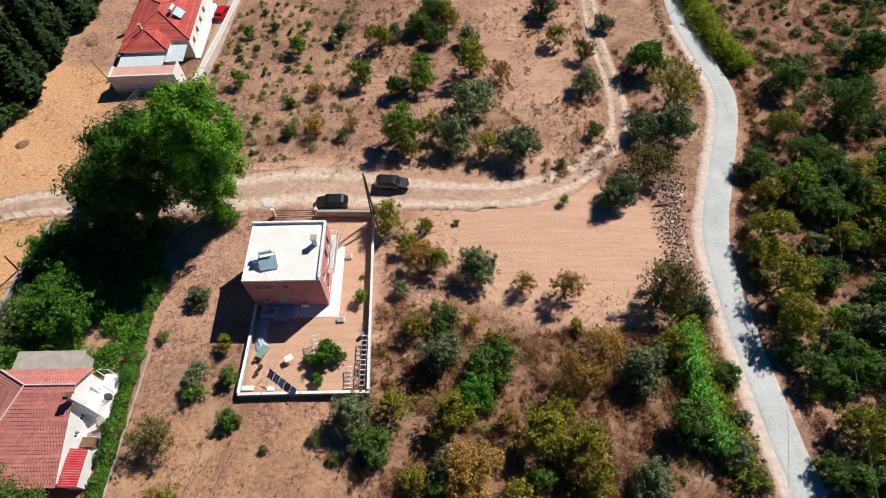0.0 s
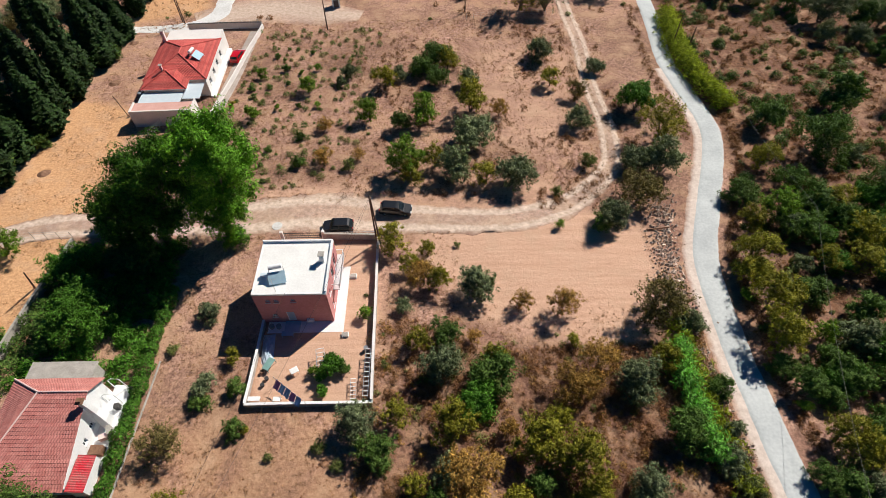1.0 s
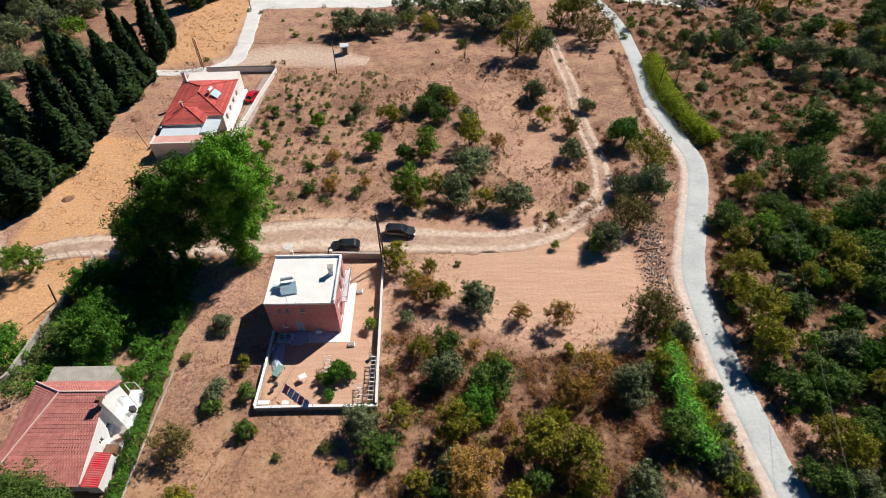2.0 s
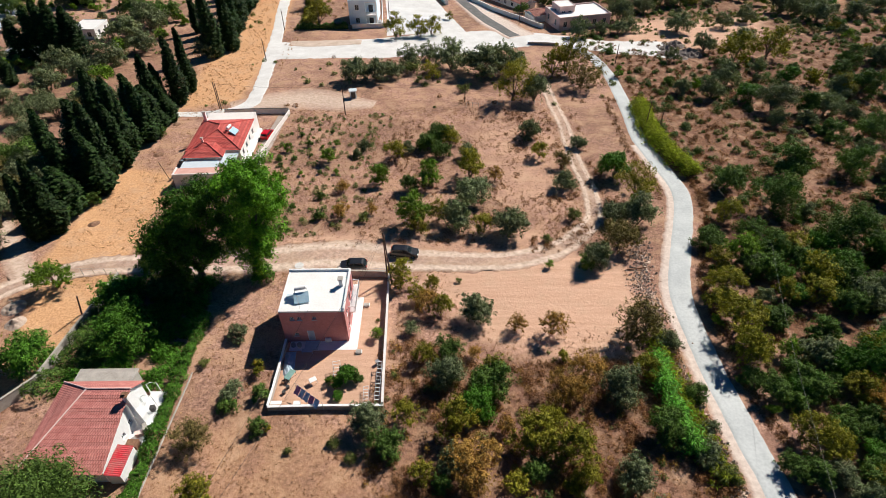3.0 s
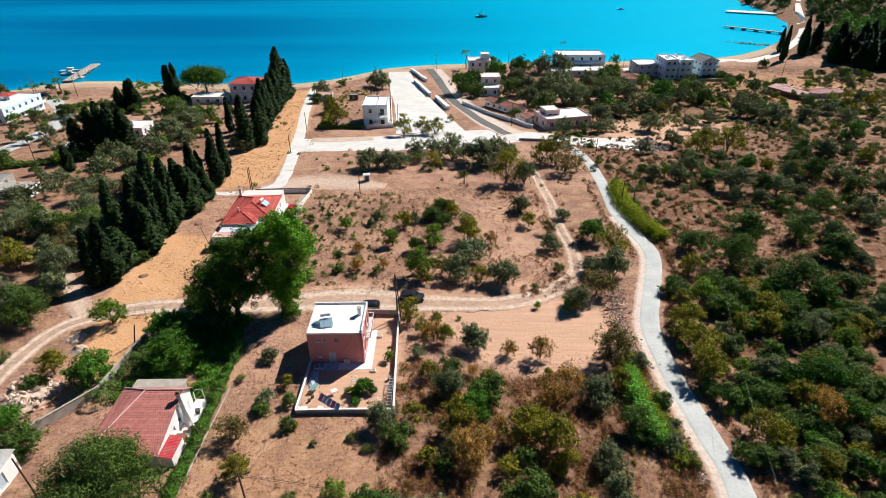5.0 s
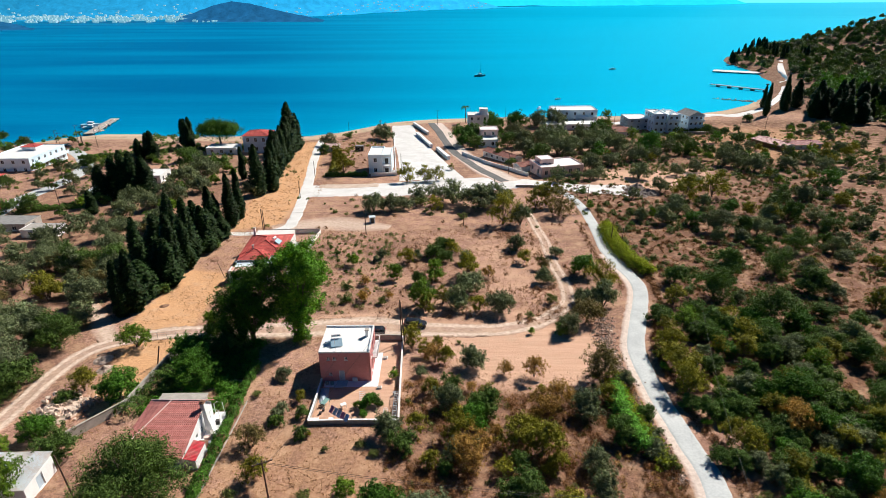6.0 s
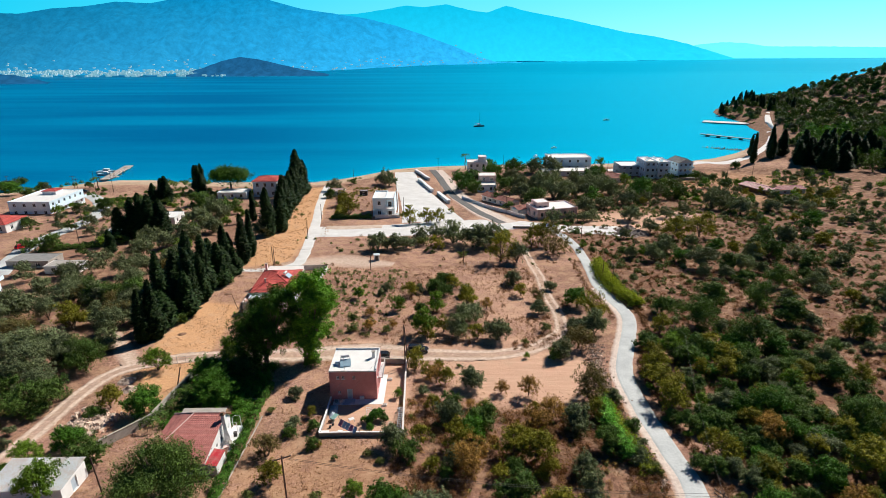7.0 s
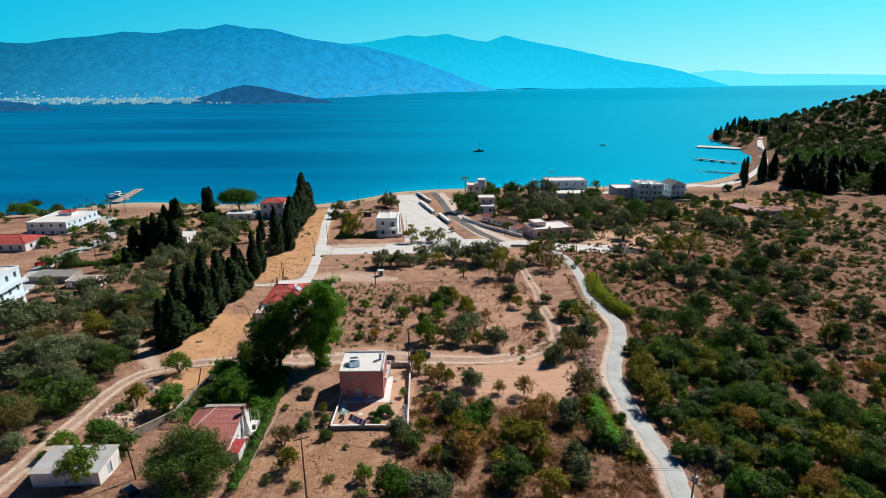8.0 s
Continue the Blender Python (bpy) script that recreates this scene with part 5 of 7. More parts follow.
PLAN["heath"] = "g 106.5 121.5 5.8, o 72.9 115.2 7.2, o 85.6 124.4 4.2, G 74.2 105.3 6.0, o 77.8 99.6 8.7, G 90.8 118.1 4.9, o 66.0 107.6 6.1, o 58.5 109.8 4.7, g 57.4 115.4 2.9, l 64.0 111.7 3.1, o 97.1 106.9 6.1, o 88.5 97.3 7.2, g 104.3 109.0 7.7, o 110.7 106.6 6.1, g 109.9 98.6 5.8, g 84.3 97.3 5.8, g 91.8 84.4 7.3, g 84.7 87.5 4.7, g 77.7 69.8 7.1, o 74.7 91.9 4.2, o 76.2 87.3 2.0, g 79.8 60.2 6.6, o 62.4 56.7 3.3, g 64.0 47.6 9.4, G 68.0 46.3 4.9"
PLAN["heath2"] = "G 66.9 42.9 4.8, o 59.9 41.9 2.9, o 63.0 38.1 3.7, o 100.7 83.2 5.3, g 75.7 48.9 5.0, y 53.3 38.6 5.5, y 66.8 34.5 4.4, l 62.4 30.6 4.2, G 55.8 26.9 4.1, g 53.7 17.9 4.4, g 48.0 24.7 4.0, r 49.3 18.0 4.4, G 41.9 20.4 3.8, g 42.2 14.4 4.2, g 44.4 9.1 4.6, g 35.0 9.7 3.3, g 47.6 7.7 3.9, o 85.1 69.3 4.8, o 83.5 57.6 4.4"
PLAN["seaside"] = "o -32.4 245.7 9.6, o -28.7 240.3 9.4, g -55.8 210.2 5.4, o -56.6 228.1 7.8, g -49.4 247.4 3.9, y -39.5 170.0 8.3, y -45.2 191.1 6.8, y -13.9 156.9 6.7, y -7.1 158.1 5.9, y -2.5 158.0 6.7, y 3.6 175.1 3.0, o -22.4 119.9 8.9, o -16.8 120.9 8.2, o -8.2 130.7 6.9, o -3.0 136.0 5.3, o 3.0 128.1 10.2, o 11.1 123.1 13.2, o 18.0 125.2 10.0, y 17.6 106.9 9.1, o 22.9 106.6 7.6, o -12.9 123.1 6.6, s -7.2 125.7 5.1, y -2.1 120.3 4.9, s 5.8 112.4 3.2"
PLAN["lane"] = "y 30.4 123.4 7.5, y 33.9 124.7 8.4, b 36.0 115.1 9.5, l 46.0 121.5 3.3, o 42.7 155.2 6.8, o 50.4 158.4 5.0, o 55.7 158.3 6.9, o 60.7 159.9 6.0, G 10.6 225.8 12.8, g 15.2 238.2 10.7, g 16.7 220.0 7.6, g 25.8 197.6 5.1, g 29.7 182.4 5.5, G 28.9 286.8 7.8, G 41.1 263.0 14.4, o 54.9 275.5 12.0, o 66.8 275.1 12.0, o 38.3 222.0 13.9, o 47.8 218.8 15.0, o 52.0 202.7 14.1, o 60.4 207.6 12.0, o 73.8 212.6 12.3, o 81.7 218.0 10.0"
PLAN["village"] = "g 40.4 188.7 11.2, g 31.8 219.5 10.1, G 85.4 249.4 11.1, g 38.0 193.5 4.6, o 55.9 197.7 9.3, o 60.4 171.3 10.4, l 93.8 268.3 8.9, o 70.2 207.4 9.6, o 36.9 203.2 11.8, g 147.6 258.4 5.8, g 185.1 286.0 6.2, g 167.1 236.3 5.4, l 99.3 235.7 8.0, g 84.3 240.0 9.2, o 83.8 212.4 9.8, o 59.7 239.4 10.8, o 70.9 230.1 10.4, o 38.3 250.9 11.2, G 29.1 257.6 11.4"
PLAN["olive_w"] = "o -105.5 59.8 6.9, o -111.6 67.3 8.7, b -94.0 53.2 7.9, o -107.0 70.9 7.5, o -95.7 64.9 7.2, y -86.0 59.4 6.9, o -83.2 43.3 10.9, o -91.6 44.4 7.4, o -81.8 62.6 5.7, o -75.1 56.0 8.1, o -79.0 68.2 5.9, b -99.5 79.0 6.3, g -91.0 76.8 7.8, g -84.4 74.5 7.6, g -78.2 74.5 9.2, g -74.9 44.1 7.4, o -72.5 49.4 5.1, o -80.2 36.9 9.2, g -80.9 30.8 5.5, g -70.0 27.6 6.4, g -73.3 24.8 7.2, g -77.8 21.2 7.0, o -87.6 35.4 5.7, g -71.4 40.1 7.1"
PLAN["olive_n"] = "o -107.0 107.9 5.6, o -98.9 114.3 7.7, g -114.6 130.7 5.2, o -112.0 96.4 5.2, o -112.1 86.1 4.9, o -85.4 107.4 5.6, o -88.6 98.8 7.1, o -77.3 85.3 4.9, o -71.7 12.6 4.6, g -140.9 122.1 6.0, g -133.7 122.1 8.0, o -97.7 157.0 10.6, o -94.5 167.2 11.0, g -105.2 181.7 10.4, g -92.6 175.4 10.1, o -87.4 144.8 8.9, o -90.4 128.6 10.3, o -95.0 124.7 8.1, o -103.0 128.7 8.3, g -113.0 194.4 8.2, o -66.8 138.8 7.0"
PLAN["slope"] = "y 37.1 34.2 4.8, y 36.9 24.6 5.9, G 47.9 35.8 3.9, y 51.4 35.4 5.3, g 57.4 37.6 4.0, o 61.0 36.1 4.4, g 71.5 33.7 5.7, G 50.8 21.5 7.8, g 57.0 20.4 5.7, r 48.0 15.2 5.4, o 62.2 20.9 3.4, g 64.9 17.5 7.5, g 71.7 23.0 5.1, l 73.5 17.9 4.1, o 54.8 13.7 5.7, g 42.7 8.2 4.4, y 39.9 11.8 4.2, y 57.0 8.0 6.7, G 50.0 5.5 5.9, r 50.3 0.3 5.2"
PLAN["slope2"] = "g 60.9 4.4 4.8, g 66.5 9.5 4.5, g 41.8 -1.0 5.4, g 39.3 0.8 3.1, r 86.0 35.6 4.4, G -8.7 1.2 5.6, o -3.6 0.3 6.4, l -13.6 5.0 3.0, s -18.8 4.7 2.0, s -28.1 4.4 1.9, s -23.3 3.0 2.0, y -25.9 7.7 3.9, g 8.2 3.3 5.8, s -13.5 1.4 2.4, g 24.2 14.1 4.7, y 5.6 22.9 3.1, y 12.6 12.1 5.5, o 18.8 4.2 4.2, y 13.8 0.2 4.8"
PLAN["garden"] = "l -57.4 40.3 5.4, G -52.7 25.3 6.2, y -59.4 27.1 4.2, g -60.4 24.1 3.1, G -59.3 16.3 4.8, g -54.0 12.4 5.5, l -63.2 12.8 4.1, l -56.0 4.6 5.8, G -41.2 28.8 8.1, G -45.6 35.8 5.7, g -40.6 38.0 4.7, o -69.4 16.1 1.9, o -71.3 19.5 2.0, g -45.5 26.9 4.2, l -65.3 10.2 1.8, l -44.6 44.6 4.9, g -151.9 185.9 6.6, g -161.3 181.9 5.7, g -215.5 237.4 5.7, g -192.0 240.0 4.5, g -163.8 153.7 5.8, l -151.0 188.9 5.3, g -142.2 182.5 5.2, l -145.4 161.4 4.3"

# ---- trees ----
rng = np.random.default_rng(7)


def leaves(centres, normals, size, seed, droop=0.0, slim=0.42):
    """Diamond leaf sprays at the centres, facing about along the normals."""
    r = np.random.default_rng(seed)
    n = len(centres)
    nor = normals + r.normal(0, 0.4, (n, 3))
    nor /= np.linalg.norm(nor, axis=1)[:, None] + 1e-9
    a = np.cross(nor, r.normal(0, 1, (n, 3)))
    a /= np.linalg.norm(a, axis=1)[:, None] + 1e-9
    b = np.cross(nor, a)
    s = size * r.uniform(0.6, 1.35, (n, 1))
    a, b = a * s, b * s * slim
    v = np.stack([centres - a - b, centres - a * 0.6 + b, centres + a - np.array([0, 0, droop]) * s], 1)
    return v.reshape(-1, 3), np.arange(3 * n).reshape(n, 3)


def crown_points(seed, width, tall, base, lobes, count, gap=0.0, lump=1.0, shape=None):
    """Points over the outside of a crown made of overlapping lobes."""
    r = np.random.default_rng(seed)
    R, mid = width / 2, base + (tall - base) / 2
    half = (tall - base) / 2
    cs, rad = [], []
    for k in range(lobes):
        an, q = 2.4 * k + r.uniform(-0.5, 0.5), math.sqrt((k + 0.5) / lobes) * 0.68
        up = r.uniform(-0.75, 0.15) if q > 0.4 else r.uniform(-0.3, 0.6)
        if tall > 1.1 * width:
            up = r.uniform(-0.85, 0.8)
            q *= 1 - 0.25 * max(0, up)
        cs.append((R * q * math.cos(an), R * q * math.sin(an), mid + half * up))
        rad.append(R * r.uniform(0.38, 0.58) * lump)
    if shape:
        cs = [(x + sx * rr, sy * rr + r.uniform(-0.5, 0.5), z) for x, z, rr in shape for sx, sy in ((0, -0.9), (r.uniform(-0.6, 0.6), 0.9))]
        rad, lobes = [rr * r.uniform(0.85, 1.1) for _, _, rr in shape for _ in (0, 1)], 2 * len(shape)
    cs, rad = np.array(cs), np.array(rad)
    pick = r.choice(lobes, count, p=rad**2 / (rad**2).sum())
    d = r.normal(0, 1, (count, 3))
    d[:, 2] = np.where(d[:, 2] < -0.7, -0.6 * d[:, 2], d[:, 2])
    d /= np.linalg.norm(d, axis=1)[:, None]
    bump = 0.8 + 0.35 * np.sin(d[:, :1] * 7 + pick[:, None]) * np.sin(d[:, 1:2] * 6 + 2 * pick[:, None]) + r.normal(0, 0.09, (count, 1))
    p = cs[pick] + d * rad[pick][:, None] * bump * np.array([1, 1, 1.0 if shape else min(1.5, max(0.7, half / R * 1.1))])
    # leaves gather in sprigs, with gaps between
    sprigs = max(170, count // (105 if shape else 26))
    twig = r.integers(0, sprigs, count)
    puff = r.normal(0, 1, (count, 3))
    puff /= np.maximum(np.linalg.norm(puff, axis=1)[:, None], 1)
    d = 0.7 * d[twig] + puff + np.array([0, 0, 0.15])
    d /= np.linalg.norm(d, axis=1)[:, None]
    p = p[twig] + puff * r.uniform(0.6, 1.3, sprigs)[twig][:, None] * (0.78 if shape else 0.075 * width ** 0.85)
    pick = pick[twig]
    deep = r.uniform(0, 1, count) < 0.25
    p[deep] = cs[pick[deep]] + (p[deep] - cs[pick[deep]]) * r.uniform(0.35, 0.8, (deep.sum(), 1))
    if gap:
        keep = np.sin(p[:, 0] * 9 / R + seed) * np.sin(p[:, 1] * 8 / R + 2) * np.sin(p[:, 2] * 7 / R) < 0.55 - gap
        p, d = p[keep], d[keep]
    keep = p[:, 2] > base * 0.6
    return p[keep], d[keep], cs


def tree_meshes(kind, seed, width, tall, base, lobes, count, leaf, gap=0.0, trunk=0.14, stems=1, lump=1.0, shape=None):
    p, d, cs = crown_points(seed, width, tall, base, lobes, count, gap, lump, shape)
    v, f = leaves(p, d, leaf, seed)
    crown = mesh("crown", v, f, LEAF[kind])
    r = random.Random(seed)
    bm = bmesh.new()
    for s in range(stems):
        ox, oy = r.uniform(-0.25, 0.25) * (stems > 1), r.uniform(-0.25, 0.25) * (stems > 1)
        fork = Vector((ox * 2 + r.uniform(-0.15, 0.15), oy * 2 + r.uniform(-0.15, 0.15), base * 0.85))
        tube(bm, [(ox, oy, -0.15), (ox * 1.4 + 0.05, oy * 1.3, base * 0.45), fork], [trunk * 1.35, trunk, trunk * 0.85], 6)
        for c in cs[s::stems][:6]:
            c = Vector(c)
            knee = fork.lerp(c, 0.5) + Vector((r.uniform(-0.2, 0.2), r.uniform(-0.2, 0.2), 0.25))
            tube(bm, [fork, knee, c], [trunk * 0.55, trunk * 0.32, trunk * 0.1], 4)
            for _ in range(2 if width < 5 else 0 if width == 6.0 else 1):
                tip = c + Vector((r.uniform(-1, 1), r.uniform(-1, 1), r.uniform(0, 0.7))) * width * 0.16
                tube(bm, [knee, knee.lerp(tip, 0.55), tip], [trunk * 0.25, trunk * 0.15, trunk * 0.04], 3)
    me = bpy.data.meshes.new("trunk")
    bm.to_mesh(me)
    bm.free()
    me.materials.append(BARK)
    return crown, me


def tree(kind, name, crown, trunk, m, label, category="tree", group=""):
    root = new(name)
    root.empty_display_size = 0.3
    root.matrix_world = m
    for n, me in (("trunk", trunk), ("crown", crown)):
        new(n, me).parent = root
    return tagged(root, label, category, group)


LOOKS = {
    "o": ("olive_tree", "grey-green olive tree with a rounded crown on dry soil", "olive tree", "olive trees"),
    "g": ("broadleaf_tree", "dark green bushy tree growing on dry ground", "tree", "green trees"),
    "G": ("lush_tree", "dense bright green tree with a rounded crown", "tree", "lush trees"),
    "l": ("light_green_tree", "light green young tree in the dry field", "tree", "light green trees"),
    "y": ("almond_tree", "yellow-green almond tree with an open crown", "tree", "almond trees"),
    "r": ("autumn_tree", "sparse orange-brown autumn tree with bare twigs", "tree", "autumn trees"),
    "b": ("withered_tree", "withered brown tree with thin dry foliage", "tree", "withered trees"),
    "s": ("low_shrub", "low dusty shrub on dry soil", "shrub", "low shrubs"),
}
KIT = {}
for i, (kind, tall, base, lobes, count, gap) in enumerate((("o", 0.86, 0.05, 9, 2300, 0.0), ("g", 0.85, 0.02, 9, 2300, 0.0), ("G", 0.92, 0.04, 10, 2600, 0.0), ("l", 1.0, 0.14, 8, 2000, 0.12), ("y", 0.95, 0.13, 8, 1800, 0.18), ("r", 1.0, 0.16, 9, 2000, 0.12), ("b", 0.9, 0.1, 9, 2000, 0.1), ("s", 0.62, 0.03, 7, 900, 0.0))):
    for v in range(3):
        for size, width in (("small", 2.0), ("mid", 4.6), ("far", 6.0), ("large", 10.0)):
            k = {"small": 1.3, "mid": 3.0, "far": 2.2, "large": 4.0}[size]
            leaf = {"small": 0.09, "mid": 0.135, "far": 0.18, "large": 0.2}[size] * (0.8 if kind in "rb" else 1.0)
            if kind == "s" and size in ("large", "far") or kind == "r" and size == "large":
                continue
            KIT[kind, size, v] = (width, tree_meshes(kind, 100 * i + 10 * v + len(size), width, tall * width, base * width * (0.3 if size == "far" else 1), lobes, int(count * k), leaf, gap, 0.03 * width, 2 if v == 1 else 1))


def plant(kind, x, y, width):
    size = "far" if y > 112 or abs(x) > 100 else "small" if width < 2.7 else "mid" if width < 7 else "large"
    if (kind, size, 0) not in KIT:
        size = "mid"
    nominal, (crown, trunk) = KIT[kind, size, rng.integers(3)]
    s = 1.08 * width / nominal
    m = pose(x, y, G(x, y), 0, 0, rng.uniform(0, 360)) @ Matrix.Diagonal((s * rng.uniform(0.93, 1.07), s * rng.uniform(0.93, 1.07), s * rng.uniform(0.9, 1.1), 1))
    name, label, category, group = LOOKS[kind]
    if width < 2.0 and kind in "gGl":
        name, label, category, group = "field_shrub", "small green shrub in a dry field", "shrub", "field shrubs"
    return tree(kind, name, crown, trunk, m, label, category, group)


GROVES = {k: [] for k in "ogGlyb"}


def wood(kind, x, y, width):
    """Far trees grow together into one grove of a kind; near ones stand singly."""
    if y > 112 or abs(x) > 100:
        GROVES[kind].append((x, y, width))
    else:
        plant(kind, x, y, width)


for row in PLAN.values():
    for entry in row.split(", "):
        k, x, y, w = entry.split()
        x, y, w = float(x), float(y), float(w)
        if np.interp(y, [p[1] for p in LANE], [p[0] for p in LANE]) < x < 60:
            x, w = x + 1.2, w * 0.92
        plant(k, x, y, w)


def cypress_meshes(seed, tall=15.0, radius=1.5, count=6500):
    """A column of upright sprays with a ragged outline and a second leader."""
    r = np.random.default_rng(seed)
    u = r.uniform(0, 1, count) ** 0.85
    an = r.uniform(0, 2 * math.pi, count)
    tip = np.where(np.cos(an - seed) > 0.45, 0.84 + 0.1 * (seed % 2), 1.0)
    prof = radius * np.clip(1.2 * (1 - u) ** 0.58 * (0.6 + 0.4 * step(u, 0, 0.16)), 0.04, None)
    tuft = np.sin(an * 4 + u * 31 + seed) * np.sin(an * 3 - u * 47 + 2 * seed)
    rr = prof * (0.8 + 0.26 * tuft + 0.14 * np.sin(u * 11 + an + seed) + r.normal(0, 0.09, count))
    p = np.stack([rr * np.cos(an), rr * np.sin(an), 0.3 + u * tip * (tall - 0.3) + 0.5 * tuft * (u < 0.9)], 1)
    d = np.stack([np.cos(an), np.sin(an), np.full(count, 0.6)], 1)
    v, f = leaves(p, d, 0.34, seed)
    crown = mesh("crown", v, f, LEAF["p"])
    bm = tubes(([(0, 0, -0.2), (0, 0, 1.2), (0.05, 0, tall * 0.8)], [0.28, 0.22, 0.05]))
    me = bpy.data.meshes.new("trunk")
    bm.to_mesh(me)
    bm.free()
    me.materials.append(BARK)
    return crown, me


CYP = [cypress_meshes(900 + k, radius=(1.3, 1.55, 1.9, 1.45, 1.75, 2.1)[k]) for k in range(6)]


def cypress(x, y, tall, wide=1.0):
    crown, trunk = CYP[rng.integers(6)]
    s = tall / 15 * rng.uniform(0.9, 1.08)
    k = 1.15 * wide * (0.55 + 0.45 * s)
    tree("p", "cypress", crown, trunk, pose(x, y, G(x, y), 0, 0, rng.uniform(0, 360)) @ Matrix.Diagonal((k, k, s, 1)), "tall dark green columnar cypress", "cypress", "cypresses")


CYPRESSES = "-63 107 17.6 1, -62.8 114 17 1, -65 140 18 1.1, -62 146 16.6 1.2, -64 152 14 1.3, -64.5 159 15 1.3, -66 166 18 1.4, -67 175 17 1.4, -68 184 18 1.4, -69 194 18.5 1.4, -71 205 20 1.5, -72 214 22 1.5, -70 219 17 1.3, -66 100 14.4 1, -66 104 12 1, -66.4 52.5 12 1.1, -64.6 54.5 13 1.1, -62.8 66.5 11 1.5, -64 71.5 15.5 1.2, -63.2 76.5 12.5 1.3, -64.2 81 16 1.1, -63 87.5 12 1.5, -64 92.5 10 1.7, -66 60.5 9 1.8, -69 67 16.5 1.2, -70 77 13 1.6, -71 87 15 1.1, -69 96 11 1.6, -62.2 97 8 1.8, -67.5 73 10 1.9"
CYPRESSES_FAR = "-126 225 14 1.3, -129 229 13 1.4, -132 243 13 1.3, -123 221 13 1.3, -130 198 13.6 1.5, -133 201 12 1.4, -136 198 10.4 1.4, -110 138 17 1.5, -107 138 16.7 1.5, -113 138 15.8 1.6, -104 140 14 1.5, -112 120 8 1.3, -116 134 12 1.4, -78 163 12 1, 205 303 20 1, 228 324 22 1.2, 226 318 17 1.1, 218 330 14 1, 236 296 17 1.6, 246 300 16 1.6, 255 301 17 1.6, 263 298 14 1.6, 274 300 17 1.8, 283 305 15 1.7, 291 300 16 1.8, 240 330 18 1.8"
for x, y, w in ((-66, 57, 4.5), (-67, 64, 5), (-66.5, 70, 5), (-67, 79, 5.5), (-66.5, 84, 5), (-67.5, 90, 5.5), (-66, 95.5, 5), (-63.5, 62.5, 3.5), (-61.8, 90, 3.6), (-65, 148, 5), (-68, 160, 5)):
    plant("g", x, y, w)
for row in (CYPRESSES, CYPRESSES_FAR):
    for entry in row.split(", "):
        cypress(*(float(v) for v in entry.split()))

# the two tall trees beside the house
RIGHT_LOBES = [(2.7, 18.2, 1.8), (0.1, 17.0, 2.0), (4.0, 15.8, 2.3), (5.2, 13.6, 1.6), (4.5, 11.9, 1.5), (1.6, 14.1, 2.8), (0.3, 10.2, 2.5), (2.6, 9.5, 2.4), (3.0, 6.5, 1.6), (-0.7, 6.8, 2.3), (1.1, 3.0, 1.7), (0.8, 5.2, 1.9)]
LEFT_LOBES = [(5.5, 15.6, 1.7), (2.5, 15.0, 1.8), (3.8, 13.6, 2.4), (-1.0, 12.6, 1.8), (0.2, 10.8, 2.6), (-3.3, 9.7, 2.2), (5.5, 11.6, 1.8), (2.2, 8.6, 2.8), (-1.9, 6.8, 2.8), (4.0, 7.1, 2.1), (-4.9, 6.8, 1.6), (-0.2, 3.6, 2.4), (-3.5, 3.8, 2.2)]
# the left tree's leaf colour is darkened to stand for shade
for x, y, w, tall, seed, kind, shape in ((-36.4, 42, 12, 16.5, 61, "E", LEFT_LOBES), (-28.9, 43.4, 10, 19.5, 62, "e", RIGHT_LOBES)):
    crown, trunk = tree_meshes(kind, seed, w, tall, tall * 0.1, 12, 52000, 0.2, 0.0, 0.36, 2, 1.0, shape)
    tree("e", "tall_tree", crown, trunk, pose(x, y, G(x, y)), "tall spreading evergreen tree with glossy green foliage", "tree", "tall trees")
for x, y, w, k in ((-27.2, 41.6, 3.2, "G"), (-38.5, 38.4, 5.0, "g"), (-44, 44.5, 4.5, "g")):
    plant(k, x, y, w)
crown, trunk = tree_meshes("g", 81, 15, 10.4, 0.6, 70, 34000, 0.17, 0.0, 0.35, 2, 0.5)
tree("G", "carob_tree", crown, trunk, pose(-39.0, 4.0, G(-39.0, 4.0)), "broad dense dark green carob tree beside a house", "tree")
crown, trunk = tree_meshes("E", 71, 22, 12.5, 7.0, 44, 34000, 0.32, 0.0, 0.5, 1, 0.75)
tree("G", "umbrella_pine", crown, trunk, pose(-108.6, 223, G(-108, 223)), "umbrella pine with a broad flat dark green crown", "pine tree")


def palm(x, y, tall, label):
    """A feather palm: a ringed trunk and a head of drooping fronds."""
    root = thing("palm_tree", x, y, G(x, y), 0, label, "palm tree", "palm trees")
    n = 12
    part("trunk", tubes(([(0.15 * math.sin(k), 0.1 * math.cos(k), tall * k / n - 0.2) for k in range(n + 1)], [0.34 - 0.012 * k + 0.04 * (k % 2) for k in range(n + 1)])), BARK, root)
    r = random.Random(int(x * 10))
    verts, faces = [], []
    for k in range(26):
        a, up = 2.4 * k, 1.1 - 1.5 * k / 26
        for i in range(9):
            u0 = i / 9
            for side in (-1, 1):
                px, pz = 2.9 * u0, up * 1.6 * u0 - 1.9 * u0 * u0
                c = Vector((math.cos(a) * px, math.sin(a) * px, tall + pz))
                out_ = Vector((math.cos(a), math.sin(a), -0.2))
                wing = Vector((-math.sin(a), math.cos(a), -0.45)) * side * (0.75 - 0.5 * u0) * r.uniform(0.8, 1.1)
                b = len(verts)
                verts += [c, c + out_ * 0.3, c + out_ * 0.45 + wing]
                faces.append((b, b + 1, b + 2))
    new("crown", mesh("crown", verts, faces, LEAF["g"])).parent = root


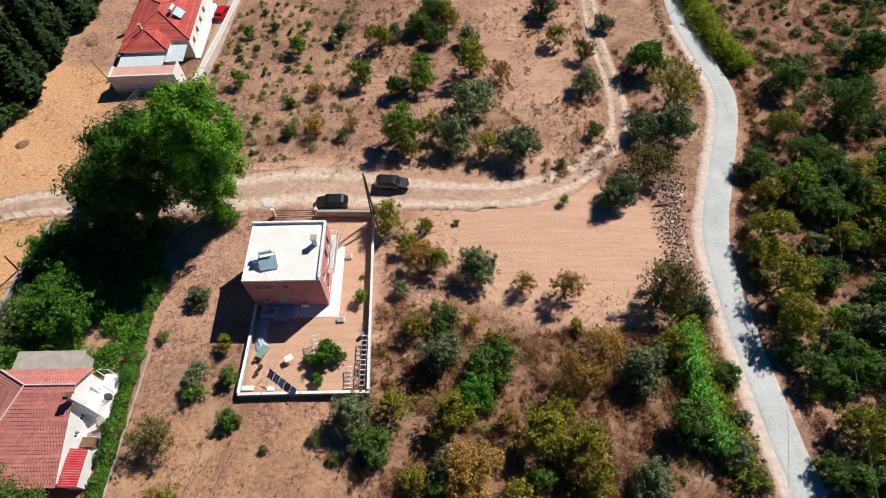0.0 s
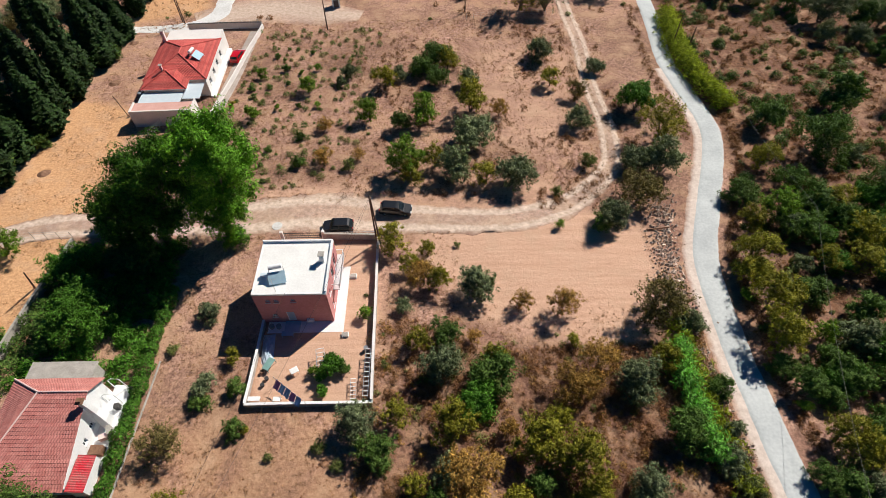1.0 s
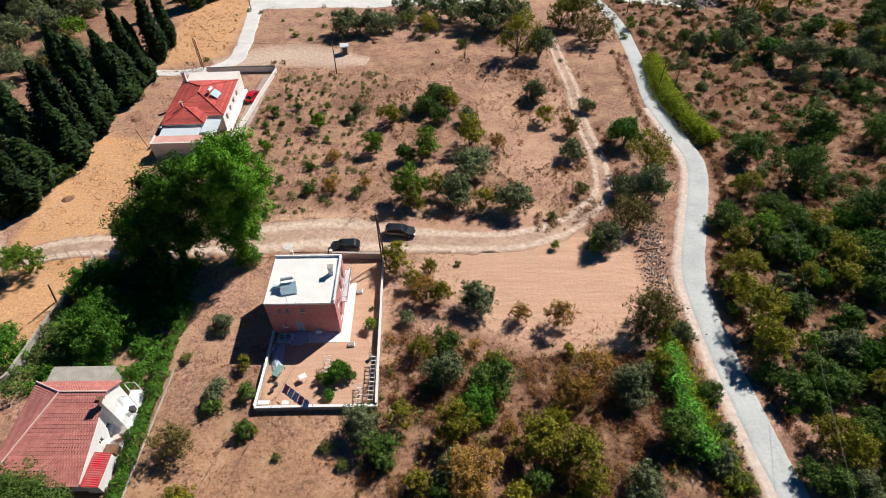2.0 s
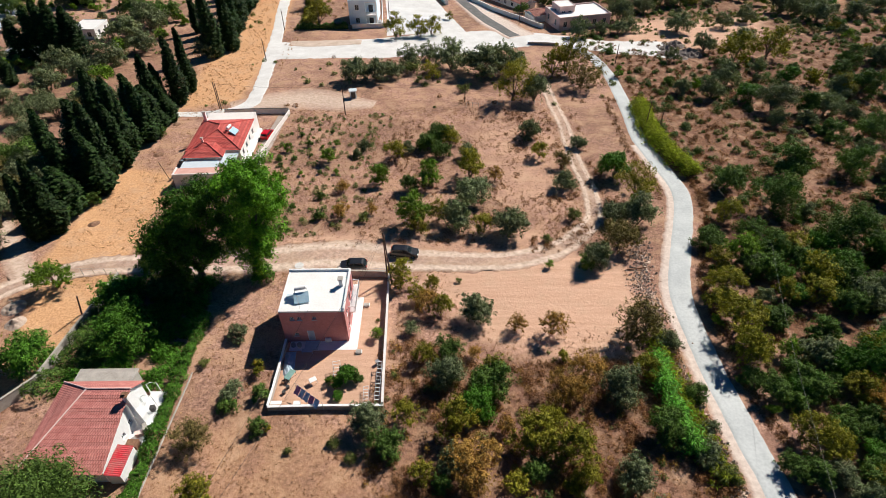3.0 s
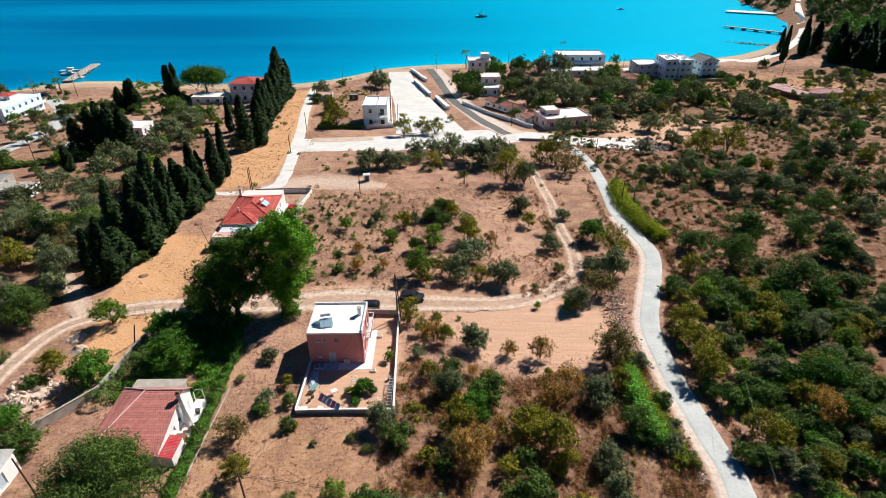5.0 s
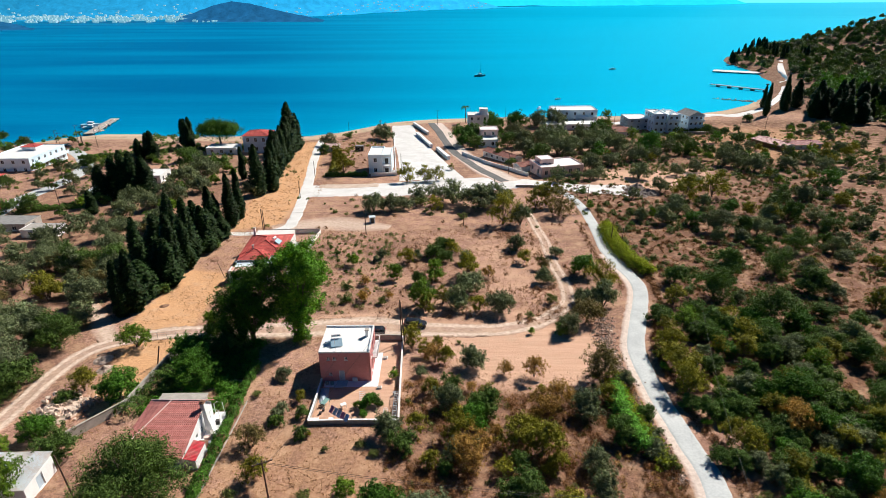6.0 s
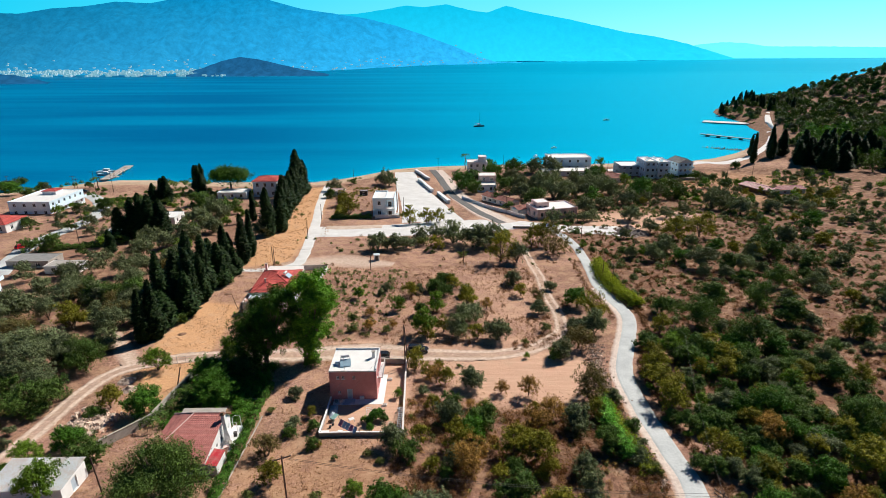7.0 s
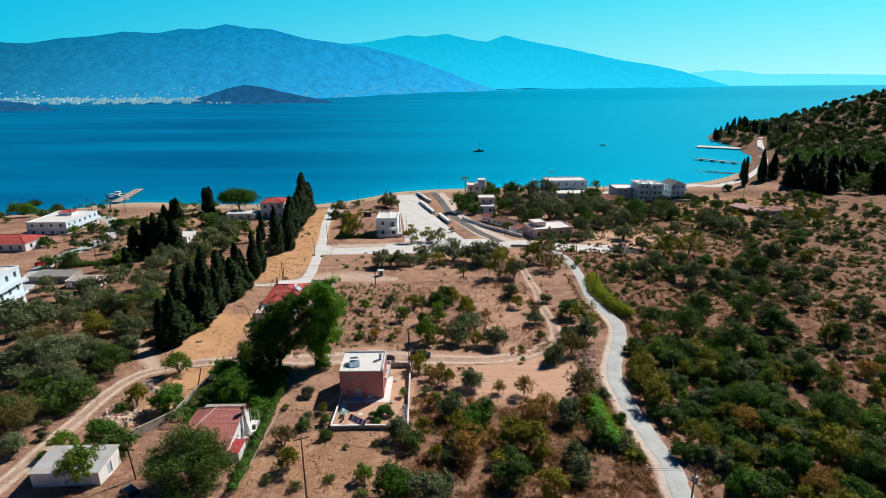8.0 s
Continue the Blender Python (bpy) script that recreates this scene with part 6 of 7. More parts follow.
palm(15, 288, 9.5, "tall slender palm with a ragged head by the shore")
palm(-186, 238, 6.0, "stout green palm on the beach")

# ---- scrub, grass, canes ----
def stuff(name, kind, spots, label, category, spray=40, leaf=0.17, flat=0.6):
    """Low growth of one kind as one mesh: spots are x, y, width."""
    cs, ns = [], []
    for x, y, w in spots:
        slim = 0.17 if kind in "dt" else 0.42
        k = max(8, int((2.3 if kind in "dt" else 3.0) * spray * (w / 1.2) ** 1.3))
        d = rng.normal(0, 1, (k, 3))
        d[:, 2] = np.abs(d[:, 2])
        d /= np.linalg.norm(d, axis=1)[:, None]
        q = d * (w / 2) * rng.uniform(0.55, 1.05, (k, 1)) * np.array([1, 1, 2 * flat])
        q += np.array([x, y, G(x, y)])
        cs.append(q)
        ns.append(d)
    v, f = leaves(np.concatenate(cs), np.concatenate(ns), leaf * (1.1 if slim < 0.2 else 0.8), 5, 0.0, slim)
    return tagged(new(name, mesh(name, v, f, LEAF[kind])), label, category, kind="stuff")


def scatter(n, x0, x1, y0, y1, w0, w1, keep=lambda x, y: True):
    res = []
    while len(res) < n:
        x, y = rng.uniform(x0, x1), rng.uniform(y0, y1)
        if keep(x, y):
            res.append((x, y, rng.uniform(w0, w1)))
    return res


def off_road(x, y):
    ly = np.interp(y, [p[1] for p in LANE], [p[0] for p in LANE])
    return abs(x - ly) > 3.4


def clumpy(x, y, f=0.09, k=0.0):
    return noise.noise(Vector((x * f, y * f, 2.2))) > k


right = lambda x, y: off_road(x, y) and x > np.interp(y, [p[1] for p in LANE], [p[0] for p in LANE]) + 3 and clumpy(x, y, 0.12, -0.15)
stuff("dry_scrub", "d", scatter(2300, 36, 150, -8, 150, 0.5, 1.6, right), "dry reddish brown brush covering the slope", "scrub", 30, 0.22)
stuff("green_scrub", "s", scatter(1200, 37, 130, -8, 190, 0.6, 1.9, right), "low green scrub among dry brush", "scrub", 30, 0.22)
stuff("grove_scrub", "d", scatter(1900, -9, 31, -6, 29, 0.4, 1.7, lambda x, y: off_road(x, y) and not (2 < x < 26 and y > 25) and clumpy(x, y, 0.16, -0.2)), "dry brown undergrowth beneath the trees", "scrub", 26, 0.16)
stuff("rust_brush", "r", scatter(260, -9, 31, -6, 29, 0.5, 1.5, lambda x, y: off_road(x, y) and not (2 < x < 26 and y > 25)), "rust-coloured dry brush among trees", "scrub", 24, 0.13)
stuff("roadside_brush", "d", [(np.interp(y, [p[1] for p in LANE], [p[0] for p in LANE]) + sgn * rng.uniform(3.0, 4.6), y, rng.uniform(0.5, 1.4)) for y in np.arange(-6, 108, 0.45) for sgn in (1, 1, -1) if sgn > 0 or not 14 < y < 62], "dry brush along both edges of a lane", "scrub", 28, 0.15)
stuff("track_brush", "d", scatter(420, 14, 33, 47, 110, 0.4, 1.5, lambda x, y: abs(x - 27) > 2.2 and clumpy(x, y, 0.14, -0.05)), "dry brown brush beside a track", "scrub", 26, 0.15)
stuff("orchard_brush", "d", scatter(420, -14, 12, 50, 98, 0.4, 1.3, lambda x, y: clumpy(x, y, 0.13, 0.05)), "dry brown brush among orchard trees", "scrub", 26, 0.14)
stuff("grove_weeds", "s", scatter(160, -10, 31, -4, 27, 0.5, 1.4, off_road), "dusty green weeds beneath the trees", "scrub", 26, 0.16)
# hill and headland woods
def on_hill(x, y):
    return G(x, y) > SEA + 1.2 and (x - 300) * 0.9 + 380 > y * 0.0 and abs(x - np.interp(y, (290, 336, 402, 484, 560), (165, 224, 275, 318, 360))) > 9


for x, y, w in scatter(900, 240, 640, 330, 800, 4.5, 9, lambda x, y: on_hill(x, y) and clumpy(x, y, 0.02, -0.4) and x < 120 + 0.85 * y):
    wood(("o", "g", "g", "g")[rng.integers(4)], x, y, w)
for x, y, w in scatter(60, 225, 380, 270, 400, 9, 15, lambda x, y: x > 130 + 0.4 * y and clumpy(x, y, 0.03, -0.4)):
    wood(("g", "G", "g")[rng.integers(3)], x, y, w)
for x, y, w in ((262, 322, 12), (268, 326, 14), (272, 318, 11), (278, 324, 13), (284, 316, 10), (266, 314, 10)):
    wood("l", x - 4, y - 18, w)
for x, y, w in scatter(26, 300, 400, 560, 700, 5, 9, lambda x, y: on_hill(x, y)):
    cypress(x, y, rng.uniform(9, 16), 1.3)
for x, y, w in scatter(55, 222, 345, 276, 318, 1.5, 2.4, lambda x, y: x > 222 + (y - 276) * 0.3):
    cypress(x, y, rng.uniform(12, 20), w)
for x, y, w in scatter(95, 39.5, 100, -16, 48, 2.4, 5.2, lambda x, y: x < 56 + 0.85 * (y + 16) and x > 39.5):
    wood(("g", "o", "g", "y", "G")[rng.integers(5)], x, y, w)
for x, y, w in scatter(60, 110, 235, 190, 268, 3.0, 6.5, lambda x, y: clumpy(x, y, 0.05, -0.1) and not (155 < x < 186 and 206 < y < 230) and not (y > 245 and x < 155)):
    wood(("g", "o", "o", "l")[rng.integers(4)], x, y, w)
clear = lambda x, y: abs(x - np.interp(y, (115, 134, 160, 182, 205), (-141, -146.4, -147, -152, -166))) > 6.5 and not (-192 < x < -164 and 144 < y < 204) and not (-127 < x < -105 and 136 < y < 168)
for x, y, w in scatter(48, -185, -108, 165, 235, 1.6, 3.2, lambda x, y: clear(x, y) and x > -115 - 0.4 * y):
    wood(("o", "g", "o", "l")[rng.integers(4)], x, y, w)
for x, y, w in scatter(34, -310, -205, 205, 268, 5, 9, lambda x, y: x > -20 - 1.15 * y):
    wood(("g", "G", "o")[rng.integers(3)], x, y, w)
for x, y, w in scatter(40, 28, 150, 182, 262, 4.5, 8.5, lambda x, y: y < 226 + 0.18 * x and not (28 < x < 62 and y < 215) and clumpy(x, y, 0.04, -0.3) and not (84 < x < 122 and y > 240)):
    wood(("g", "o", "g", "G")[rng.integers(4)], x, y, w)
for x, y, w in scatter(42, 39.5, 78, -16, 24, 2.4, 4.6, lambda x, y: x < 56 + 0.85 * (y + 16)):
    wood(("g", "g", "o", "y", "G")[rng.integers(5)], x, y, w)
# more bushes on the slope beyond the lane and in the groves
for x, y, w in scatter(150, 64, 240, 40, 215, 2.4, 5.5, lambda x, y: (x > 80 or y > 118) and right(x, y) and x < 60 + 1.1 * y and not (56 < x < 108 and 134 < y < 178)):
    wood(("o", "g", "o", "g", "y", "y")[rng.integers(6)], x, y, w)
for x, y, w in scatter(55, -125, -70, 15, 110, 4.0, 8, lambda x, y: x > -70 - 0.9 * (y + 20) and x < -72 and clumpy(x, y, 0.06, -0.2)):
    wood(("o", "o", "o", "b")[rng.integers(4)], x, y, w)
for x, y, w in scatter(30, -180, -80, 110, 200, 3.0, 6, lambda x, y: x > -62 - 0.7 * y and x < -84):
    wood(("o", "o", "g", "l")[rng.integers(4)], x, y, w)


for kind, spots in ((k, s) for k, s in GROVES.items() if s):
    cs, ns, sizes = [], [], []
    for x, y, w in spots:
        p, d, _ = crown_points(int(x * 7 + y) % 997, w, 0.9 * w, 0.05 * w, 9, 1150 if y < 300 else 480)
        cs.append(p + np.array([x, y, G(x, y)]))
        ns.append(d)
        sizes.append(np.full((len(p), 1), 0.034 * w + 0.12 if y < 300 else 0.95))
    v, f = leaves(np.concatenate(cs), np.concatenate(ns), np.concatenate(sizes), 17)
    name, label, _, _ = LOOKS[kind]
    tagged(new("distant_grove", mesh("distant_grove", v, f, LEAF[kind])), {"o": "far grove of grey-green olive trees", "g": "far grove of dark green trees", "G": "far grove of bright green trees", "l": "far grove of light green trees", "y": "far grove of yellow-green trees"}.get(kind, "far grove of withered trees"), "trees", kind="stuff")


# ---- hedges and canes ----
def hedge(name, points, wide, tall, kind, label, per=260, leaf=0.18):
    """A clipped or wild hedge along the points, on thin stems."""
    r = np.random.default_rng(len(points) * 7 + int(abs(points[0][0])))
    cs, ns, stems = [], [], bmesh.new()
    for (x0, y0), (x1, y1) in zip(points, points[1:]):
        L_ = math.hypot(x1 - x0, y1 - y0)
        n = int(per * L_)
        u = r.uniform(0, 1, n)
        an = r.uniform(0, math.pi, n)
        wob = 0.75 + 0.3 * np.sin(u * L_ * 1.7 + x0) * np.sin(u * L_ * 0.9) + r.normal(0, 0.08, n)
        ex, ez = np.cos(an) * wide / 2 * wob, np.sin(an) ** 0.6 * tall * wob
        x, y = x0 + (x1 - x0) * u - (y1 - y0) / L_ * ex, y0 + (y1 - y0) * u + (x1 - x0) / L_ * ex
        cs.append(np.stack([x, y, height(x, y) + ez], 1))
        ns.append(np.stack([-(y1 - y0) / L_ * np.cos(an), (x1 - x0) / L_ * np.cos(an), np.sin(an)], 1))
        for k in range(int(L_ / 1.2) + 1):
            px, py = x0 + (x1 - x0) * k * 1.2 / L_, y0 + (y1 - y0) * k * 1.2 / L_
            g = G(px, py)
            tube(stems, [(px, py, g - 0.1), (px + 0.1, py, g + tall * 0.6)], [0.05, 0.02], 4)
    v, f = leaves(np.concatenate(cs), np.concatenate(ns), leaf, 9)
    root = thing(name, 0, 0, 0, 0, label, "hedge" if "hedge" in name else "reeds")
    new("foliage", mesh("foliage", v, f, LEAF[kind])).parent = root
    part("stems", stems, BARK, root)


hedge("garden_hedge", [(-33.4, 34), (-33.4, 25), (-33.0, 17), (-32.8, 9), (-32.6, 2)], 1.9, 1.5, "G", "overgrown bright green garden hedge")
hedge("garden_hedge", [(-48.2, 41), (-47.6, 34), (-48.2, 26), (-49.5, 20)], 3.4, 2.2, "g", "dense dark green hedge along a garden wall")
hedge("plot_hedge", [(-46.5, 166), (-33, 166), (-30, 166.5)], 2.4, 1.8, "g", "clipped dark green hedge in front of a plot", 260, 0.32)
hedge("villa_hedge", [(131.5, 255), (153, 256)], 2.5, 2.6, "g", "tall dark green villa hedge", 260, 0.35)
hedge("field_hedge", [(-165, 200), (-140, 214), (-95, 224)], 3, 1.8, "g", "long dark green field hedge", 160, 0.4)
hedge("field_hedge", [(-137, 122), (-118, 128)], 3, 1.8, "g", "dark green field hedge", 160, 0.4)
hedge("plot_border", [(-44, 168), (-46, 190), (-50, 212)], 4, 2.4, "y", "yellow-green shrubby border hedge of a plot", 170, 0.35)


def canes(name, points, wide, tall, kind, label, per=26):
    """Giant reed: many upright stems with long drooping leaves."""
    r = np.random.default_rng(31 + int(abs(points[0][1])))
    verts, faces = [], []
    for (x0, y0), (x1, y1) in zip(points, points[1:]):
        L_ = math.hypot(x1 - x0, y1 - y0)
        for _ in range(int(per * L_)):
            u, e = r.uniform(), r.normal(0, wide / 4)
            x, y = x0 + (x1 - x0) * u - (y1 - y0) / L_ * e, y0 + (y1 - y0) * u + (x1 - x0) / L_ * e
            z, h = G(x, y), tall * r.uniform(0.6, 1.1) * math.exp(-(e / wide) ** 2 * 2)
            lx, ly = r.normal(0, 0.12, 2) * h
            for k in range(7):
                a = r.uniform(0, 2 * math.pi)
                f = 0.25 + 0.75 * k / 6
                p = np.array([x + lx * f, y + ly * f, z + h * f])
                d = np.array([math.cos(a), math.sin(a), 0.35])
                s = np.array([-math.sin(a), math.cos(a), 0]) * 0.06
                l = 0.55 * r.uniform(0.7, 1.3)
                b = len(verts)
                verts += [p - s * 0.5, p + s * 0.5, p + d * l * 0.55 + s, p + d * l - np.array([0, 0, 0.35 * l]), p + d * l * 0.55 - s]
                faces.append((b, b + 1, b + 2, b + 3, b + 4))
    return tagged(new(name, mesh(name, verts, faces, LEAF[kind])), label, "reeds", kind="stuff")


LEAF["C"] = leaf_mat("fresh_cane_leaf", (0.1, 0.33, 0.05), (0.32, 0.62, 0.15), 0.25, 0.6)
canes("giant_reeds", [(26.2, 24.5), (25.8, 20.6), (25.9, 15.7), (26.5, 11.2)], 2.3, 3.2, "C", "bright green giant reeds in a ditch", 26)
canes("dry_reeds", [(47.2, 103), (45.6, 92), (45.6, 84), (46.4, 77), (48.4, 70)], 4.0, 2.6, "c", "yellow-green reeds along the lane", 50)
canes("dry_reeds", [(27.5, 30), (27.2, 24), (27.8, 16), (28.5, 8)], 3.0, 1.6, "c", "dry yellowish reeds beside the ditch", 16)


# field weeds in loose rows, and straw all over the dry ground
bushland = lambda x, y: x > np.interp(y, [p[1] for p in LANE], [p[0] for p in LANE]) + 4 and x < 62 + 0.95 * y and not (54 < x < 110 and 132 < y < 178) and not (y > 175 and x > 100 and not clumpy(x, y, 0.05, 0.15)) and clumpy(x, y, 0.07, -0.2)
stuff("dark_bushes", "g", scatter(1000, 40, 230, -5, 205, 0.9, 2.8, bushland), "dark green bushes crowding the slope", "bushes", 56, 0.19)
stuff("olive_bushes", "o", scatter(240, 40, 230, -5, 215, 0.8, 2.2, bushland), "grey-green bushes crowding the slope", "bushes", 56, 0.18)
weeds = []
for x in np.arange(-35, -11, 1.55):
    for y in np.arange(52, 99, 1.5):
        if rng.uniform() < 0.44 and x < -10 - (y < 62) * 6:
            weeds.append((x + rng.normal(0, 0.35), y + rng.normal(0, 0.5), rng.uniform(0.5, 1.5) * (1 if rng.uniform() < 0.8 else 1.5)))
stuff("field_weeds", "s", weeds[::2], "dusty green weeds in loose rows across a dry field", "weeds", 85, 0.1)
stuff("green_weeds", "g", weeds[1::2], "fresh green weeds in loose rows across a dry field", "weeds", 85, 0.1)
open_land = lambda x, y: off_road(x, y) and not (-22 < x < -7 and 18 < y < 48) and not (-54 < x < -36 and 67 < y < 100) and not (-46 < x < -32 and 4 < y < 24) and not (y > 43 and y < 49 and x < 22) and not (2 < x < 27 and 31 < y < 48)
stuff("dry_grass", "t", scatter(10500, -62, 31, -6, 103, 0.2, 0.6, lambda x, y: open_land(x, y) and clumpy(x, y, 0.15, -0.25)), "pale dry grass tufts", "grass", 16, 0.11, 0.6)
stuff("leaf_litter", "d", scatter(11500, -38, 31, -6, 103, 0.12, 0.35, lambda x, y: open_land(x, y) and clumpy(x, y, 0.2, -0.1)), "dark dry litter and twigs on the ground", "litter", 22, 0.09, 0.5)
stuff("verge_grass", "t", scatter(2200, -76, -44, 100, 245, 0.3, 0.9, lambda x, y: clumpy(x, y, 0.1, -0.2) and abs(x - np.interp(y, (100, 121, 148, 187, 243), (-46, -47, -50, -56, -62.5))) > 3), "orange dry grass tufts beside a gravel road", "grass", 12, 0.17, 0.6)
stuff("plot_growth", "y", scatter(150, -47, -30, 165, 235, 0.5, 1.8, lambda x, y: x < -40 or y > 225), "yellowing shrubs in a garden plot", "shrubs", 22, 0.25)
stuff("dry_bushes", "d", scatter(420, -34, 31, 2, 103, 0.3, 1.1, lambda x, y: open_land(x, y) and clumpy(x, y, 0.11, 0.05)), "small dry brown bushes", "scrub", 24, 0.12)
stuff("shore_scrub", "s", scatter(380, -110, 215, 103, 262, 0.6, 2.2, lambda x, y: clumpy(x, y, 0.05, 0.1) and not (40 < x < 100 and 122 < y < 178) and not (-56 < x < 60 and 138 < y < 176) and not (-29 < x < 30 and 160 < y < 290) and not (48 < x < 100 and 130 < y < 175)), "scattered green shrubs", "scrub", 18, 0.3)
stuff("plain_brush", "d", scatter(900, -40, 215, 103, 262, 0.5, 1.8, lambda x, y: clumpy(x, y, 0.07, 0.0) and not (-56 < x < 60 and 138 < y < 176) and not (-29 < x < 30 and 160 < y < 290) and not (40 < x < 80 and 130 < y < 160)), "dry brown brush", "scrub", 18, 0.28)
stuff("hill_brush", "g", scatter(3000, 230, 720, 300, 760, 2.0, 6.0, lambda x, y: on_hill(x, y) and x < 160 + 0.9 * y and clumpy(x, y, 0.03, -0.3)), "dark scrub covering the hill", "scrub", 4, 0.8)
stuff("garden_growth", "G", scatter(300, -47.5, -34.5, 21, 42, 0.8, 2.8), "dense dark garden growth under tall trees", "shrubs", 26, 0.22)
stuff("weedy_field", "s", scatter(300, -165, -95, 150, 222, 0.6, 2.0), "weedy green field with low bushes", "weeds", 18, 0.3)
stuff("slope_weeds", "s", scatter(900, 85, 235, 165, 262, 0.6, 2.2, lambda x, y: clumpy(x, y, 0.05, -0.1) and not (155 < x < 186 and 206 < y < 230)), "dusty green weeds across a dry slope", "weeds", 14, 0.32)
stuff("heath_litter", "d", scatter(2600, 40, 120, -8, 120, 0.5, 1.3, lambda x, y: off_road(x, y) and x < 62 + 0.95 * y and x > np.interp(y, [p[1] for p in LANE], [p[0] for p in LANE]) + 3), "dry brown twigs between the bushes", "scrub", 14, 0.2)
stuff("beach_growth", "g", scatter(240, -320, -130, 200, 268, 1.2, 4.0, lambda x, y: x > -20 - 1.15 * y and clear(x, y) and clumpy(x, y, 0.03, -0.1)), "low dark green growth behind the beach", "shrubs", 14, 0.4)

# ---- vehicles ----
def car(x, y, turn, paint_mat, label, long=4.2, wide=1.75, tall=1.5, kind_="hatch"):
    z = G(x, y) + 0.06
    r = thing("car", x, y, z, turn, label, "car", "parked cars")
    L2 = long / 2
    prof = [(-L2, 0.35), (-L2, 0.75), (-L2 + 0.12, 0.95), (-L2 + 0.45, tall - 0.1), (-L2 + 0.75, tall), (0.1, tall), (0.45, tall - 0.06), (L2 - 1.05, 0.98), (L2 - 0.25, 0.82), (L2, 0.62), (L2, 0.35), (L2 - 0.1, 0.25), (-L2 + 0.1, 0.25)]
    bm = bmesh.new()
    rings = []
    for s, inset in ((-1, 0.12), (-0.94, 0.0), (0.94, 0.0), (1, 0.12)):
        ring = []
        for px, pz in prof:
            cab = max(0, (pz - 0.95)) * 0.32
            ring.append(bm.verts.new((px * (1 - inset * 0.12), s * (wide / 2 - (cab if abs(s) > 0.5 else 0)) - math.copysign(inset * 0.2, s), pz if inset == 0 else 0.25 + (pz - 0.25) * 0.95)))
        rings.append(ring)
    n = len(prof)
    for a, b in zip(rings, rings[1:]):
        for k in range(n):
            bm.faces.new((a[k], a[(k + 1) % n], b[(k + 1) % n], b[k]))
    bm.faces.new(rings[0][::-1])
    bm.faces.new(rings[-1])
    body = part("body", bm, paint_mat, r)
    for name, (xa, za), (xb, zb) in (("windscreen", (0.5, tall - 0.06), (L2 - 1.12, 1.0)), ("rear_window", (-L2 + 0.16, 1.0), (-L2 + 0.44, tall - 0.12))):
        bm = bmesh.new()
        up = 0.025
        w0, w1 = wide / 2 - 0.28, wide / 2 - 0.18
        wa, wb = (w0, w1) if za > zb else (w1, w0)
        dx = 0.02 if xb > 0 else -0.02
        vs = [bm.verts.new(v) for v in ((xa + dx, -wa, za + up), (xa + dx, wa, za + up), (xb + dx, wb, zb + up), (xb + dx, -wb, zb + up))]
        bm.faces.new(vs)
        bmesh.ops.solidify(bm, geom=bm.faces[:], thickness=0.02)
        part(name, bm, GLASSY, r)
    for s in (-1, 1):
        for xa, xb in ((-L2 + 0.55, -0.25), (-0.17, 0.75)):
            bm = bmesh.new()
            y0, y1 = s * (wide / 2 + 0.012 - 0.015), s * (wide / 2 - (tall - 1.13) * 0.32 + 0.012)
            vs = [bm.verts.new(v) for v in ((xa - 0.1 * (xa < -1), y0, 1.0), (xb + 0.18 * (xb > 0.5), y0, 1.0), (xb - 0.1 * (xb > 0.5), y1, tall - 0.13), (xa + 0.05, y1, tall - 0.13))]
            bm.faces.new(vs)
            bmesh.ops.solidify(bm, geom=bm.faces[:], thickness=0.015)
            part("side_window", bm, GLASSY, r)
        for wx in (-L2 + 0.78, L2 - 0.82):
            wheel = part("wheel", tubes(([(wx, s * (wide / 2 - 0.2), 0.31), (wx, s * (wide / 2 + 0.01), 0.31)], [0.31, 0.31]), sides=18), RUBBER, r)
            part("rim", tubes(([(wx, s * (wide / 2 - 0.1), 0.31), (wx, s * (wide / 2 + 0.02), 0.31)], [0.19, 0.17]), sides=12), STEEL, wheel)
        part("headlight", boxes((L2 - 0.16, L2 - 0.01, s * (wide / 2 - 0.28) - 0.17, s * (wide / 2 - 0.28) + 0.17, 0.62, 0.76), bevel=0.03), STEEL, r)
        part("tail_light", boxes((-L2 - 0.01, -L2 + 0.1, s * (wide / 2 - 0.2) - 0.12, s * (wide / 2 - 0.2) + 0.12, 0.78, 0.98), bevel=0.03), REDPAINT, r, "red tail light")
        part("mirror", boxes((0.55, 0.72, s * (wide / 2 + 0.09) - 0.08, s * (wide / 2 + 0.09) + 0.08, 0.98, 1.1), bevel=0.03), paint_mat, r)
    return r


car(-14.1, 43.9, 181, BLACKCAR, "black hatchback parked beside a wall on the dirt track")
car(-6.4, 47.2, -6, BLACKCAR, "black estate car parked in tree shade on the track", 4.5)
car(-37.9, 88.6, 80, REDCAR, "small bright red car parked on a drive", 3.9, 1.65, 1.45)
car(-46.3, 1.2, -35, GREYCAR, "dark grey car parked under trees")
car(-145.8, 125.4, 70, REDCAR, "red car driving lane between houses", 4.2)
car(190, 294, 100, BLACKCAR, "dark car beside the coast road")
car(98.5, 279, 15, GREYCAR, "grey car parked by the shore")
car(-188, 228, 10, BLACKCAR, "black car parked on the beach sand")
car(283, 441, 40, GREYCAR, "grey car on the coast road")


